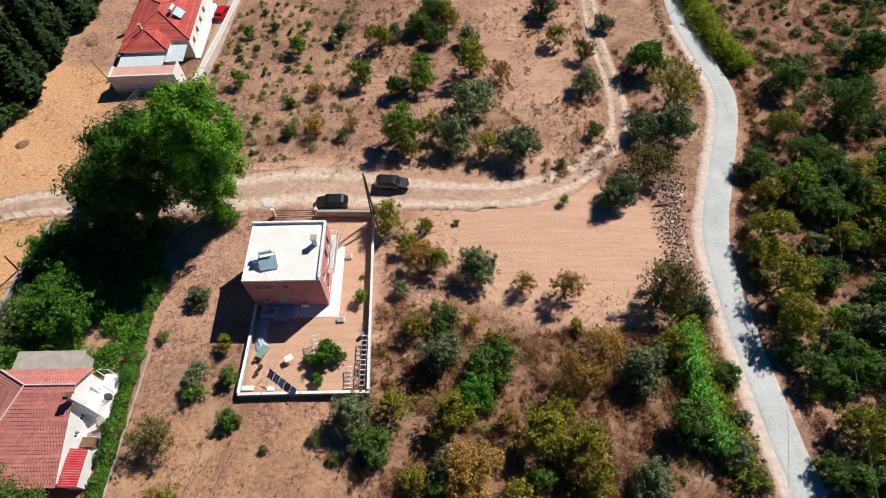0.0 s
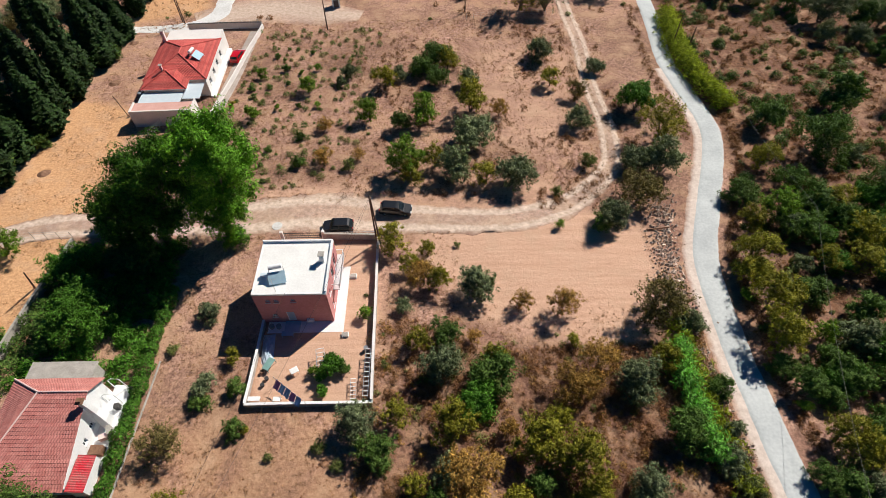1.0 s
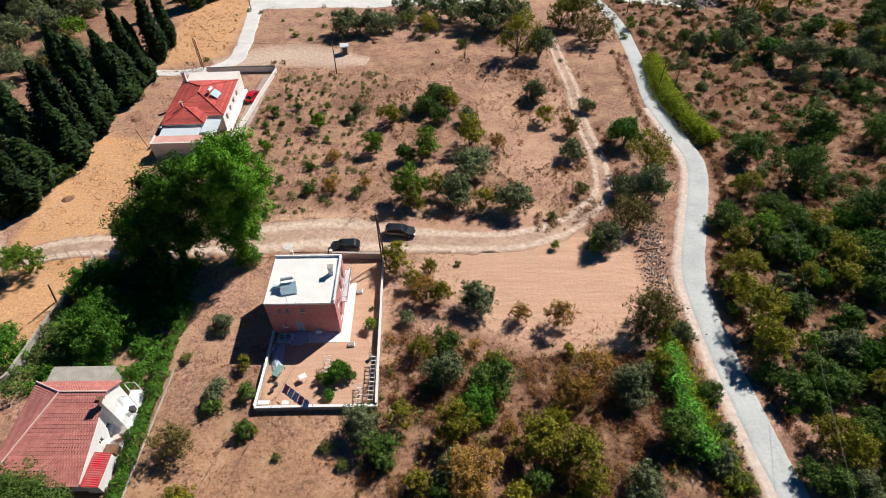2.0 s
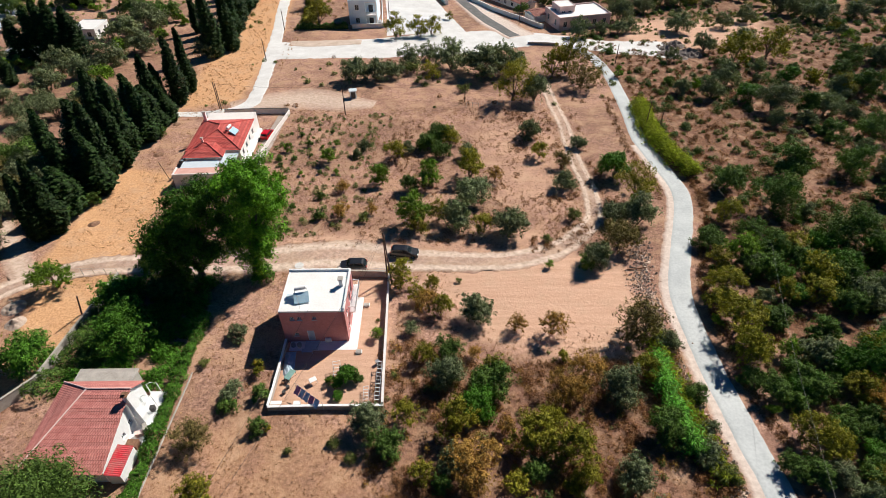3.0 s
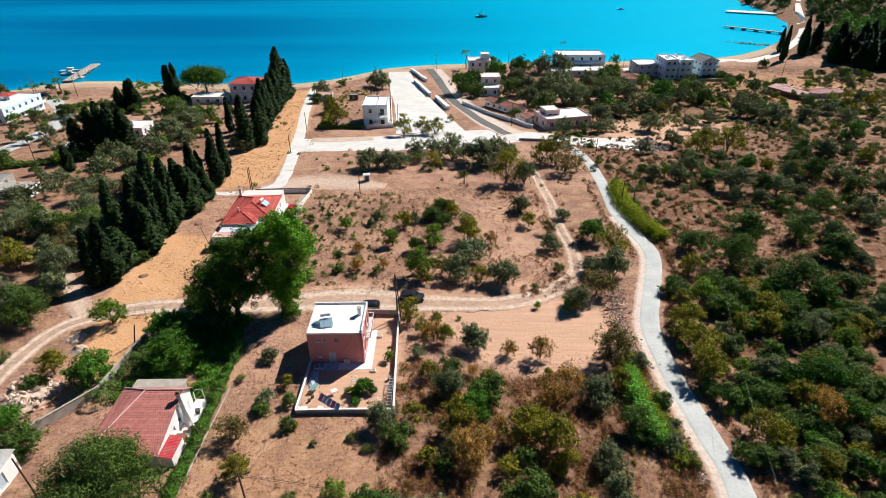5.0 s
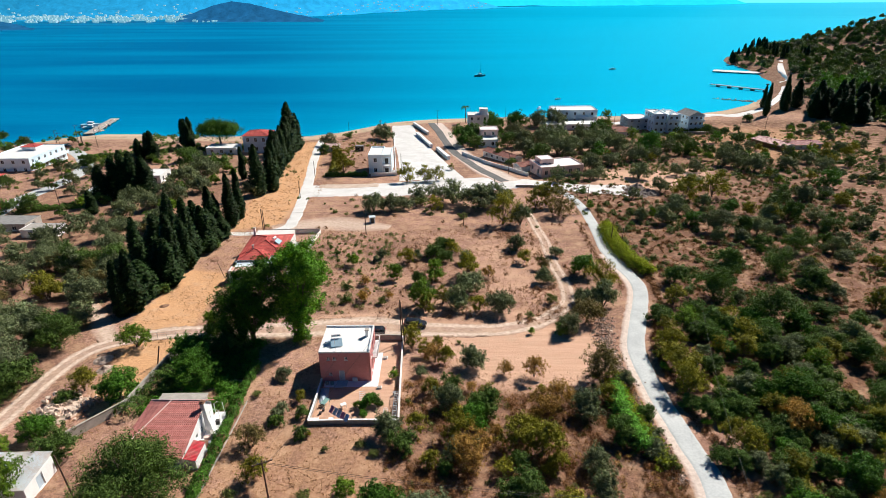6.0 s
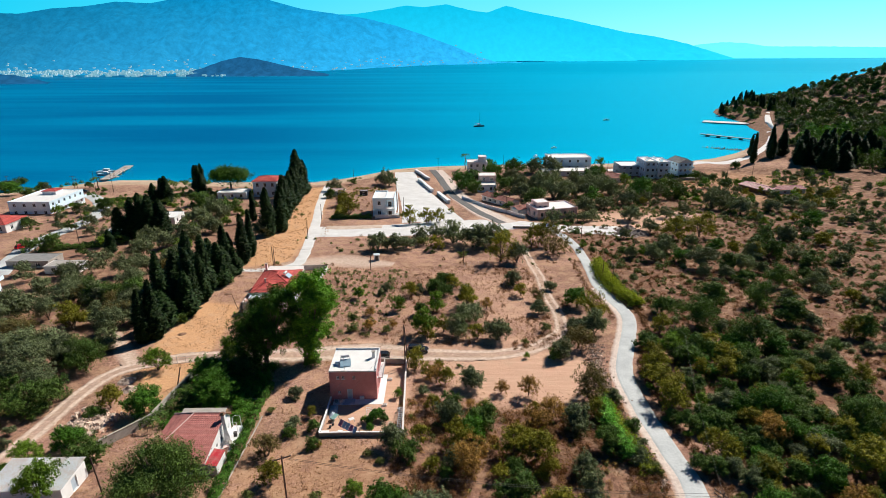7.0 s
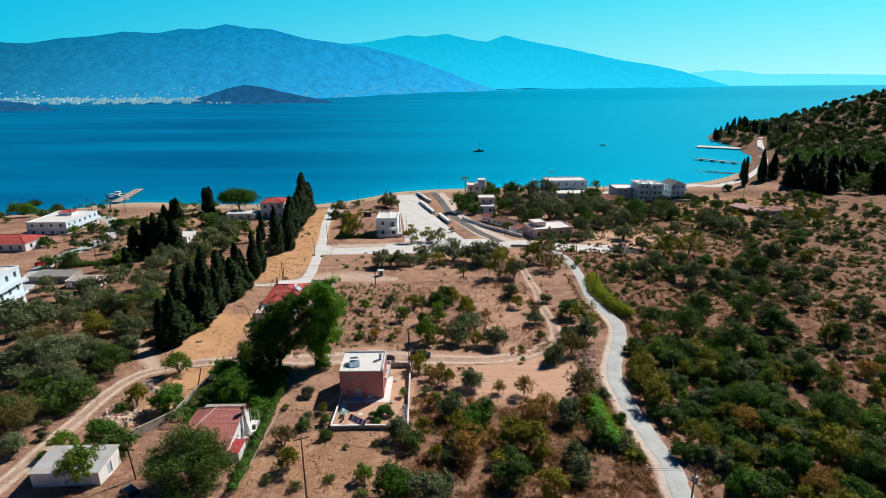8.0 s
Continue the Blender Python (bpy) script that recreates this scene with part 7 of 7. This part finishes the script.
# ---- poles and lines ----
def pole(x, y, tall, arms=1, label="dark wooden utility pole on dry ground", turn=20, lean=(0, 0), radius=0.13):
    r = thing("utility_pole", x, y, G(x, y), turn, label, "utility pole", "utility poles")
    part("pole", tubes(([(0, 0, -0.3), (lean[0], lean[1], tall)], [radius, radius * 0.65])), WOOD, r)
    for k in range(arms):
        z = tall - 0.3 - 0.5 * k
        arm = part("crossarm", boxes((lean[0] - 1.1, lean[0] + 1.1, lean[1] - 0.16, lean[1] - 0.06, z - 0.06, z + 0.06)), WOOD, r)
        for ix in (-1.0, -0.4, 0.4, 1.0):
            part("insulator", tubes(([(lean[0] + ix, lean[1] - 0.11, z + 0.06), (lean[0] + ix, lean[1] - 0.11, z + 0.22)], [0.05, 0.03]), sides=6), GREYWALL, arm)
    return r


for x, y, tall, arms in ((-22.4, 99.6, 7.5, 0), (-52.8, 103.4, 6.6, 0), (-52.1, 102.6, 6.6, 0), (5.8, 106.2, 5.2, 0), (44.9, 90.2, 6.8, 0), (47.0, 87.8, 5.6, 0), (-49.8, 136.8, 6.2, 0), (-50.5, 165, 6.5, 0), (49.2, 131.6, 5.5, 0), (26.6, 168.1, 8.6, 0), (-57.2, 216, 7.5, 0), (-49.7, 251, 8, 0), (-32.5, 250, 8, 0), (-2, 281, 8.5, 1), (39.6, 292, 8, 0), (101.7, 277, 7, 0), (160.6, 248.7, 7, 0), (184.6, 265.5, 7, 0), (-190.8, 226, 9, 1), (-183.7, 217.7, 9, 1), (-181.9, 229, 11, 1), (-171, 226, 10.5, 0), (-233, 236.4, 9, 1), (-145, 158, 9, 0), (-129, 130, 8, 0), (-17, 176, 7, 0), (38, 255, 9, 0), (63, 283, 9, 0)):
    pole(x, y, tall, arms)
pole(-8.7, 41.4, 9.0, 0, "dark wooden utility pole beside a yard wall", lean=(-0.1, 0.1))
pole(-8.0, 40.2, 8.6, 0, "slanting strut pole leaning against another pole", lean=(-0.7, 1.1), turn=0)
pole(-20.9, -0.6, 11.3, 1, "tall wooden pole with a crossarm above the dry field", turn=25)
tr = pole(30.7, -5.0, 9.2, 2, "utility pole with a transformer platform beside the lane", turn=-60)
part("platform", boxes((-0.9, 0.9, -0.2, 0.5, 7.0, 7.1)), DARK, tr)
part("transformer", boxes((-0.35, 0.35, -0.15, 0.4, 7.1, 7.9), bevel=0.05), GREYWALL, tr, "grey transformer box")
pole(-51.3, 34.8, 4.2, 0, "short dark pole leaning outside a garden wall", lean=(1.2, -1.2))
pole(-52.5, 71.0, 3.4, 0, "thin leaning pole beside a house", lean=(-1.0, 1.2), radius=0.07)
pole(-48.2, 5.6, 6.5, 0, "dark wooden pole beside a shed", lean=(-0.4, 0.2))


def wire(points, sag=0.6, radius=0.014):
    bm = bmesh.new()
    for a, b in zip(points, points[1:]):
        a, b = Vector(a), Vector(b)
        pts = [a.lerp(b, k / 10) - Vector((0, 0, sag * 4 * (k / 10) * (1 - k / 10))) for k in range(11)]
        tube(bm, pts, [radius] * 11, 4)
    return tagged(part("power_line", bm, DARK), "thin dark overhead cable between poles", "cable", "overhead cables")


top = G(-20.9, -0.6) + 11.1
wire([(-21.7, -0.9, top), (-17.5, 29.2, gz + 6.1)])
wire([(-20.1, -0.4, top), (-8.8, 41.4, G(-8.7, 41.4) + 8.8)], 1.0)
wire([(-8.8, 41.4, G(-8.7, 41.4) + 8.6), (-13.1, 29.2, gz + 4.9)], 0.3)
wire([(-21.0, -0.6, top), (30.7, -5, G(30.7, -5) + 9.0)], 1.2)
wire([(-21.4, -0.7, top), (30.2, -5.4, G(30.7, -5) + 9.0)], 1.2)
wire([(30.7, -5, G(30.7, -5) + 8.9), (46, 40, G(46, 40) + 7), (47.0, 87.8, G(47, 87.8) + 5.4)], 1.5)
wire([(-22.4, 99.6, G(-22.4, 99.6) + 7.3), (5.8, 106.2, G(5.8, 106.2) + 5)], 0.8)
wire([(-22.4, 99.6, G(-22.4, 99.6) + 7.3), (-52.8, 103.4, G(-52.8, 103.4) + 6.4)], 0.8)

# ---- the yard ----
line = thing("clothes_line", -16.5, 19.6, G(-16.5, 19.6), -37, "clothes line with blue and violet washing", "clothes line")
for px in (-2.3, 2.3):
    part("post", tubes(([(px, 0, -0.1), (px, 0, 1.7)], [0.03, 0.03])), STEEL, line)
part("cord", tubes(([(-2.3, 0, 1.65), (0, 0, 1.58), (2.3, 0, 1.65)], [0.012] * 3), sides=5), STEEL, line)
for k, m in enumerate((VIOLETCLOTH, BLUECLOTH, BLUECLOTH, VIOLETCLOTH, BLUECLOTH)):
    bm = bmesh.new()
    x0 = -1.9 + k * 0.78
    g = [[bm.verts.new((x0 + 0.72 * i / 4, -0.75 * j / 4 + 0.05 * math.sin(i * 1.9 + j + k), 1.6 - 0.8 * j / 4)) for i in range(5)] for j in range(5)]
    for j in range(4):
        for i in range(4):
            bm.faces.new((g[j][i], g[j][i + 1], g[j + 1][i + 1], g[j + 1][i]))
    bmesh.ops.solidify(bm, geom=bm.faces[:], thickness=0.012)
    part("washing", bm, m, line)


def trellis(x, y, n, wide, gap, label, turn=0, upright=0.9):
    r = thing("trellis", x, y, G(x, y), turn, label, "trellis", "trellises")
    for s in (-1, 1):
        part("side_rail", boxes((s * wide / 2 - 0.03, s * wide / 2 + 0.03, 0, n * gap, upright, upright + 0.06)), STEEL, r)
        for k in range(0, n + 1, 3):
            part("post", boxes((s * wide / 2 - 0.03, s * wide / 2 + 0.03, k * gap, k * gap + 0.06, -0.05, upright)), STEEL, r)
    for k in range(n + 1):
        part("rung", boxes((-wide / 2, wide / 2, k * gap, k * gap + 0.07, upright + 0.062, upright + 0.11)), WHITE, r)


trellis(-8.5, 18.9, 10, 0.55, 0.55, "white ladder-like trellis along a yard wall")
trellis(-9.8, 18.8, 5, 0.6, 0.45, "low garden frame of thin bars", 4, 0.5)
trellis(-13.6, 22.6, 4, 0.9, 0.5, "wooden bean frame among garden plants", 10, 1.0)
for x, y, w, k in ((-12.5, 22.6, 2.6, "G"), (-11.3, 22.4, 1.8, "g"), (-13.4, 21.7, 1.7, "G"), (-14.4, 22.2, 1.3, "l"), (-13.2, 19.8, 1.5, "G"), (-12.8, 23.8, 1.4, "g")):
    tagged(plant(k, x, y, w), "leafy green vegetable bush in a yard", "plant", "garden plants")["group"] = "garden plants"


def table(x, y, turn, m, label, w=1.1, d=0.7, h=0.72):
    r = thing("garden_table", x, y, G(x, y), turn, label, "table")
    part("tabletop", boxes((-w / 2, w / 2, -d / 2, d / 2, h - 0.05, h), bevel=0.02), m, r)
    for sx in (-1, 1):
        for sy in (-1, 1):
            part("leg", boxes((sx * (w / 2 - 0.06) - 0.025, sx * (w / 2 - 0.06) + 0.025, sy * (d / 2 - 0.06) - 0.025, sy * (d / 2 - 0.06) + 0.025, 0, h - 0.05)), m, r)


table(-19.6, 23.2, 65, mat("green_table_top", (0.16, 0.3, 0.28), (0.22, 0.38, 0.34), 2, 0.6), "garden table with a faded green top", 1.5, 0.8)
table(-16.6, 22.3, 30, WHITE, "white plastic garden table", 0.9, 0.7)
table(-20.4, 19.1, 0, WHITE, "white bench table beside a yard wall", 1.3, 0.5, 0.5)
table(-17.9, 18.95, 0, WHITE, "small white table under washing", 0.8, 0.5, 0.6)
table(-18.2, 27.2, 0, SHUTTER, "blue-grey bench in house shade", 1.4, 0.6, 0.45)


def basket(x, y, rad, h, m, label, name="tub", category="tub"):
    r = thing(name, x, y, G(x, y), 0, label, category)
    part("body", tubes(([(0, 0, 0), (0, 0, h * 0.5), (0, 0, h)], [rad * 0.8, rad, rad * 0.95]), sides=14), m, r)
    part("rim", tubes(([(0, 0, h), (0, 0, h + 0.04)], [rad * 1.05, rad * 1.05]), sides=14), m, r)


basket(-20.2, 28.2, 0.3, 0.5, GREYWALL, "grey plastic tub in house shade")
basket(-19.4, 28.2, 0.3, 0.5, GREYWALL, "grey plastic tub in house shade")
basket(-19.9, 20.8, 0.22, 0.35, DARK, "dark flower pot on sandy soil", "flower_pot", "flower pot")
basket(-19.6, 21.6, 0.22, 0.35, DARK, "dark flower pot on sandy soil", "flower_pot", "flower pot")
basket(-20.3, 22.4, 0.22, 0.35, BROWN, "clay flower pot beside a yard wall", "flower_pot", "flower pot")
basket(-8.9, 24.9, 0.25, 0.6, STEEL, "grey metal can beside a yard wall", "metal_can", "can")
for x, y, lab in ((-11.5, 27.0, "white concrete drain cover block"), (-11.3, 35.6, "white concrete block beside an apron")):
    db = thing("drain_block", x, y, G(x, y), 0, lab, "drain cover")
    part("block", boxes((-0.4, 0.4, -0.3, 0.3, -0.05, 0.3), bevel=0.02), WHITE, db)
    part("cover", boxes((-0.34, 0.34, -0.24, 0.24, 0.3, 0.34), bevel=0.01), GREYWALL, db)
tarp = thing("tarpaulin", -20.2, 25.3, G(-20.2, 25.3), 5, "blue-grey tarpaulin draped over stacked goods", "tarpaulin")
bm = bmesh.new()
g = [[bm.verts.new((-0.7 + 1.4 * i / 8, -2.0 + 4.0 * j / 14, max(0.02, 0.6 * math.sin(math.pi * i / 8) * math.sin(math.pi * j / 14) ** 0.5 + 0.06 * math.sin(i * 2.3 + j * 1.7)))) for i in range(9)] for j in range(15)]
for j in range(14):
    for i in range(8):
        bm.faces.new((g[j][i], g[j][i + 1], g[j + 1][i + 1], g[j + 1][i]))
part("sheet", bm, SHUTTER, tarp)
tagged(part("manhole", tubes(([(-22.6, 44.6, G(-22.6, 44.6) - 0.05), (-22.6, 44.6, G(-22.6, 44.6) + 0.1)], [0.75, 0.7]), ([(-22.6, 44.6, G(-22.6, 44.6) + 0.09), (-22.6, 44.6, G(-22.6, 44.6) + 0.13)], [0.35, 0.35]), sides=20), PALE), "round concrete manhole beside the track", "manhole")
hut = thing("service_kiosk", -21.7, 109.6, G(-21.7, 109.6), 10, "small grey metal kiosk with a pitched top", "kiosk")
part("cabinet", boxes((-0.8, 0.8, -0.7, 0.7, 0, 1.9), bevel=0.03), TIN, hut)
part("roof", boxes((-1.0, 1.0, -0.9, 0.9, 1.9, 2.02), bevel=0.03), TIN, hut)
part("door", boxes((-0.5, 0.5, -0.74, -0.7, 0.15, 1.7)), DARK, hut)

# wire fences
def fence(x0, y0, x1, y1, tall, label, gap=1.5, m=None):
    L_ = math.hypot(x1 - x0, y1 - y0)
    n = int(L_ / gap)
    r = thing("wire_fence", x0, y0, G(x0, y0), math.degrees(math.atan2(y1 - y0, x1 - x0)), label, "fence", "wire fences")
    zz = [G(x0 + (x1 - x0) * k / n, y0 + (y1 - y0) * k / n) - G(x0, y0) for k in range(n + 1)]
    for k in range(n + 1):
        part("post", tubes(([(L_ * k / n, 0, zz[k] - 0.1), (L_ * k / n, 0, zz[k] + tall)], [0.045, 0.04]), sides=6), m or STEEL, r)
    for h in (0.35, 0.7, 1.0):
        part("strand", tubes(([(L_ * k / n, 0, zz[k] + tall * h * 0.97) for k in range(n + 1)], [0.012] * (n + 1)), sides=4), m or STEEL, r)


fence(-58.5, 43.0, -49.6, 42.8, 1.5, "sagging wire fence with thin posts along a track")
fence(6, 103.5, 24, 104.5, 1.2, "low wire fence across a field")
fence(-48.9, 100.0, -36.5, 100.9, 1.6, "wire fence behind a drive")
fence(-35.0, 70, -34.8, 52, 1.2, "thin wire fence at a field edge")


# ---- stones ----
def rock_mesh(seed, s=1.0):
    bm = bmesh.new()
    bmesh.ops.create_icosphere(bm, subdivisions=2, radius=s)
    for v in bm.verts:
        v.co *= 0.75 + 0.5 * noise.noise(v.co * 1.3 / s + Vector((seed * 3.1, 0, 0)))
        v.co.z *= 0.45
    me = bpy.data.meshes.new("stone")
    bm.to_mesh(me)
    bm.free()
    me.materials.append(STONE)
    return me


ROCKS = [rock_mesh(k) for k in range(6)]


def stones(name, spots, label, category, group=""):
    """A heap or bank of loose stones, each one a part. spots: x, y, lift, size."""
    x0, y0 = spots[0][:2]
    r = thing(name, x0, y0, G(x0, y0), 0, label, category, group)
    for x, y, lift, s in spots:
        o = new("stone", ROCKS[rng.integers(6)])
        o.parent = r
        o.matrix_local = pose(x - x0, y - y0, G(x, y) - G(x0, y0) + lift, *rng.uniform(0, 360, 3)) @ Matrix.Diagonal((s, s, s, 1))


bank = []
for y in np.arange(6, 50, 0.21):
    cx = np.interp(y, (6, 9, 16, 24, 31, 41, 50), (30.6, 30.6, 30.3, 29.8, 29.8, 30.5, 33.0))
    for _ in range(1 if y < 25 else 2):
        bank.append((cx + rng.normal(0, 0.7 if y > 28 else 0.35), y + rng.normal(0, 0.2), rng.uniform(-0.05, 0.15), rng.uniform(0.1, 0.34)))
bank = [(x - 0.6, y, l, s_) for x, y, l, s_ in bank]
stones("stone_bank", bank[:300], "tumbled dry-stone bank beside the concrete lane", "stone wall")
verts, faces = [], []
for k in range(1300):
    y = rng.uniform(6, 50)
    cx = np.interp(y, (6, 9, 16, 24, 31, 41, 50), (29.4, 29.4, 29.2, 28.8, 28.6, 29.3, 31.6))
    x = cx + rng.normal(0, 1.0 if y > 26 else 0.5)
    s_ = rng.uniform(0.08, 0.26)
    b = len(verts)
    c = np.array([x, y, G(x, y) + s_ * 0.3])
    verts += [c + d * s_ * rng.uniform(0.7, 1.3) for d in np.array([(1, 0, 0), (-1, 0, 0), (0, 1, 0), (0, -1, 0), (0, 0, 0.9), (0, 0, -0.9)])]
    faces += [(b + i, b + j, b + q) for q in (4, 5) for i, j in ((0, 2), (2, 1), (1, 3), (3, 0))]
tagged(new("rubble", mesh("rubble", verts, faces, STONE)), "loose rubble of a collapsed dry-stone bank", "rubble", kind="stuff")
for x, y, n, w, label in ((-58.0, 23.8, 60, 1.3, "heap of pale field stones under trees"), (-56.0, 24.6, 40, 1.0, "heap of pale field stones under trees")):
    stones("stone_heap", [(x + rng.normal(0, w), y + rng.normal(0, w * 0.6), rng.uniform(0, 0.5), rng.uniform(0.12, 0.35)) for _ in range(n)], label, "stone heap", "stone heaps")
tagged(part("timber_beam", tubes(([(27.8, 42.9, G(28, 43) + 0.15), (30.8, 43.1, G(30.8, 43) + 0.3)], [0.12, 0.1])), BROWN), "weathered timber beam lying across the bank", "beam")


def pile(x, y, w, h, m, label):
    bm = bmesh.new()
    n = 22
    g = [[None] * (n + 1) for _ in range(n + 1)]
    for i in range(n + 1):
        for j in range(n + 1):
            px, py = (i / n - 0.5) * w, (j / n - 0.5) * w
            d = max(0, 1 - 2 * math.hypot(px, py) / w)
            g[i][j] = bm.verts.new((px, py, h * d ** 0.8 * (1 + 0.6 * noise.noise(Vector((px * 0.7, py * 0.7, w))) + 0.35 * noise.noise(Vector((px * 2.1, py * 2.1, x)))) - 0.1))
    for i in range(n):
        for j in range(n):
            bm.faces.new((g[i][j], g[i + 1][j], g[i + 1][j + 1], g[i][j + 1]))
    ob = part("spoil_mound", bm, m)
    ob.matrix_world = pose(x, y, G(x, y))
    tagged(ob, label, "mound", "spoil mounds")


SPOIL = mat("dark_spoil", (0.12, 0.1, 0.09), (0.3, 0.25, 0.22), 1.2, 0.95, 0.08, 3)
for x, y, w, h, m in ((68, 143, 6, 1.6, SPOIL), (71, 146, 6, 1.8, SPOIL), (73, 139, 7, 1.8, SPOIL), (66, 139, 6, 1.2, SPOIL), (69, 136, 5, 0.9, SPOIL)):
    pile(x, y, w, h, m, "grey mound of spoil on a gravel lot")
for x, y, w, h in ((-61.5, 36.0, 3.5, 0.7), (-59.5, 33, 3, 0.8), (-60.5, 22, 6.5, 1.2)):
    pile(x, y, w, h, STONE, "low brown mound of spoil beside a track")
for x, y, w in ((-60.2, 56.5, 2.2), (-58.6, 81, 2.4), (-60, 95, 2.0)):
    pile(x, y, w, 0.4, BROWN, "low brown mound of dry cuttings in a field")

# ---- shore works and boats ----
def jetty_deck(name, pts, w, z, label, piles=0, m=None):
    r = thing(name, pts[0][0], pts[0][1], SEA, 0, label, "jetty", "jetties")
    bm = bmesh.new()
    (xa, ya), (xb, yb) = pts
    L_ = math.hypot(xb - xa, yb - ya)
    box(bm, 0, L_, -w / 2, w / 2, z - 0.5, z)
    turn = Matrix.Rotation(math.atan2(yb - ya, xb - xa), 4, "Z")
    bm.transform(turn)
    part("deck", bm, m or GREYWALL, r)
    for k in range(piles):
        bm = bmesh.new()
        box(bm, L_ * (k + 0.3) / piles - 1.2, L_ * (k + 0.3) / piles + 1.2, -w / 2 + 0.1, w / 2 - 0.1, -3, z - 0.5)
        bm.transform(turn)
        part("pier_block", bm, ASPHALT, r)
    return r


jetty_deck("stone_jetty", [(-197, 262), (-205, 305)], 5.0, 1.2, "stone jetty with boulders along one side", 0, GREYWALL)
stones("jetty_boulders", [(-201.5 - 8 * u + 4.5 + rng.normal(0, 1.0), 268 + 38 * u, SEA - G(-200, 268 + 38 * u) + rng.uniform(-0.3, 0.9), rng.uniform(0.7, 1.5)) for u in np.linspace(0, 1, 80)], "pale boulders heaped along a jetty", "boulders")
jetty_deck("concrete_pier", [(261, 400), (231, 436)], 3.2, 1.8, "grey concrete pier on square blocks", 5)
jetty_deck("harbour_quay", [(324, 510), (279, 536)], 16, 1.2, "white quay of a small boat harbour", 0, PALE)
stones("rock_spit", [(226 - 22 * u + rng.normal(0, 1), 357 + 15 * u + rng.normal(0, 1), SEA - G(226 - 22 * u, 357 + 15 * u) + rng.uniform(-0.6, 0.3), rng.uniform(0.5, 1.3)) for u in np.linspace(0, 1, 70)], "dark rock spit in the shallows", "rocks")


def boat(x, y, turn, long, label, mast=0.0, name="motor_boat"):
    r = thing(name, x, y, SEA, turn, label, "boat", "boats")
    bm = bmesh.new()
    rings = []
    for u in (0, 0.3, 0.6, 0.85, 1.0):
        w = long * 0.16 * (1 - max(0, u - 0.45) ** 2 * 3.1)
        rings.append([bm.verts.new(((u - 0.5) * long, s * max(w, 0.03) * k, z)) for s, k, z in ((-1, 1, long * 0.13 * (1 + 0.25 * u)), (-1, 0.75, -0.1), (1, 0.75, -0.1), (1, 1, long * 0.13 * (1 + 0.25 * u)))])
    for a, b in zip(rings, rings[1:]):
        for k in range(4):
            bm.faces.new((a[k], a[(k + 1) % 4], b[(k + 1) % 4], b[k]))
    bm.faces.new(rings[0])
    bm.faces.new(rings[-1][::-1])
    part("hull", bm, GREYCAR if mast else WHITECAR, r)
    part("cabin", boxes((-long * 0.15, long * 0.15, -long * 0.1, long * 0.1, long * 0.12, long * 0.26), bevel=0.1), WHITE, r)
    part("window", boxes((-long * 0.1, long * 0.155, -long * 0.085, long * 0.085, long * 0.19, long * 0.23)), GLASSY, r)
    if mast:
        part("mast", tubes(([(0.5, 0, long * 0.15), (0.5, 0, mast)], [0.12, 0.06])), DARK, r)
        part("boom", tubes(([(0.5, 0, long * 0.3), (-long * 0.35, 0, long * 0.3)], [0.14, 0.12])), BLUECLOTH, r)


boat(-209, 286, 5, 11, "white cabin cruiser moored at a jetty")
boat(-206, 280, 8, 9, "white motor boat moored at a jetty")
boat(39.3, 507, 10, 11, "dark sailing yacht at anchor with furled sails", 14, "sailing_yacht")
boat(182.5, 557, 0, 7, "small white boat at anchor")
boat(67.7, 335, 60, 6, "small white boat near the shore")
boat(88, 372, 20, 5, "small white boat near the shore")

# ---- the town across the bay ----
bm = bmesh.new()
tr_ = random.Random(4)
for k in range(1500):
    x = tr_.uniform(-1700, -720) if k < 1250 else tr_.uniform(-1900, 200)
    y = tr_.uniform(1905, 1990) if k < 1250 else near_foot(x) + 15 + abs(tr_.gauss(0, 60))
    base = SEA + (1 + 0.2 * (y - 1905) if k < 1250 else sea_level(near_foot(x)) - SEA + (y - near_foot(x)) * 0.36)
    if k < 1250 and noise.noise(Vector((x * 0.02, y * 0.03, 7))) < -0.12:
        continue
    w, d, h = tr_.uniform(4, 9), tr_.uniform(4, 8), tr_.uniform(1.5, 5.5) if k < 1250 else tr_.uniform(1, 2.5)
    box(bm, x, x + w, y, y + d, base - 2, base + h)
# the town's haze is put into its glow colour
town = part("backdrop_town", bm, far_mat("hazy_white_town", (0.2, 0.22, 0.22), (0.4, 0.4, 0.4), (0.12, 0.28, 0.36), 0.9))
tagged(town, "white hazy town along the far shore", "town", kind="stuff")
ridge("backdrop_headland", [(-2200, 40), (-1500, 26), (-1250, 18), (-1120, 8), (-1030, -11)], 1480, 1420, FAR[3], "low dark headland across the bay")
stones("stone_heap", [(-60.5 + rng.normal(0, 1.6), 22 + rng.normal(0, 1.3), rng.uniform(0.1, 0.9), rng.uniform(0.25, 0.6)) for _ in range(110)], "heap of pale field stones beside a track", "stone heap")
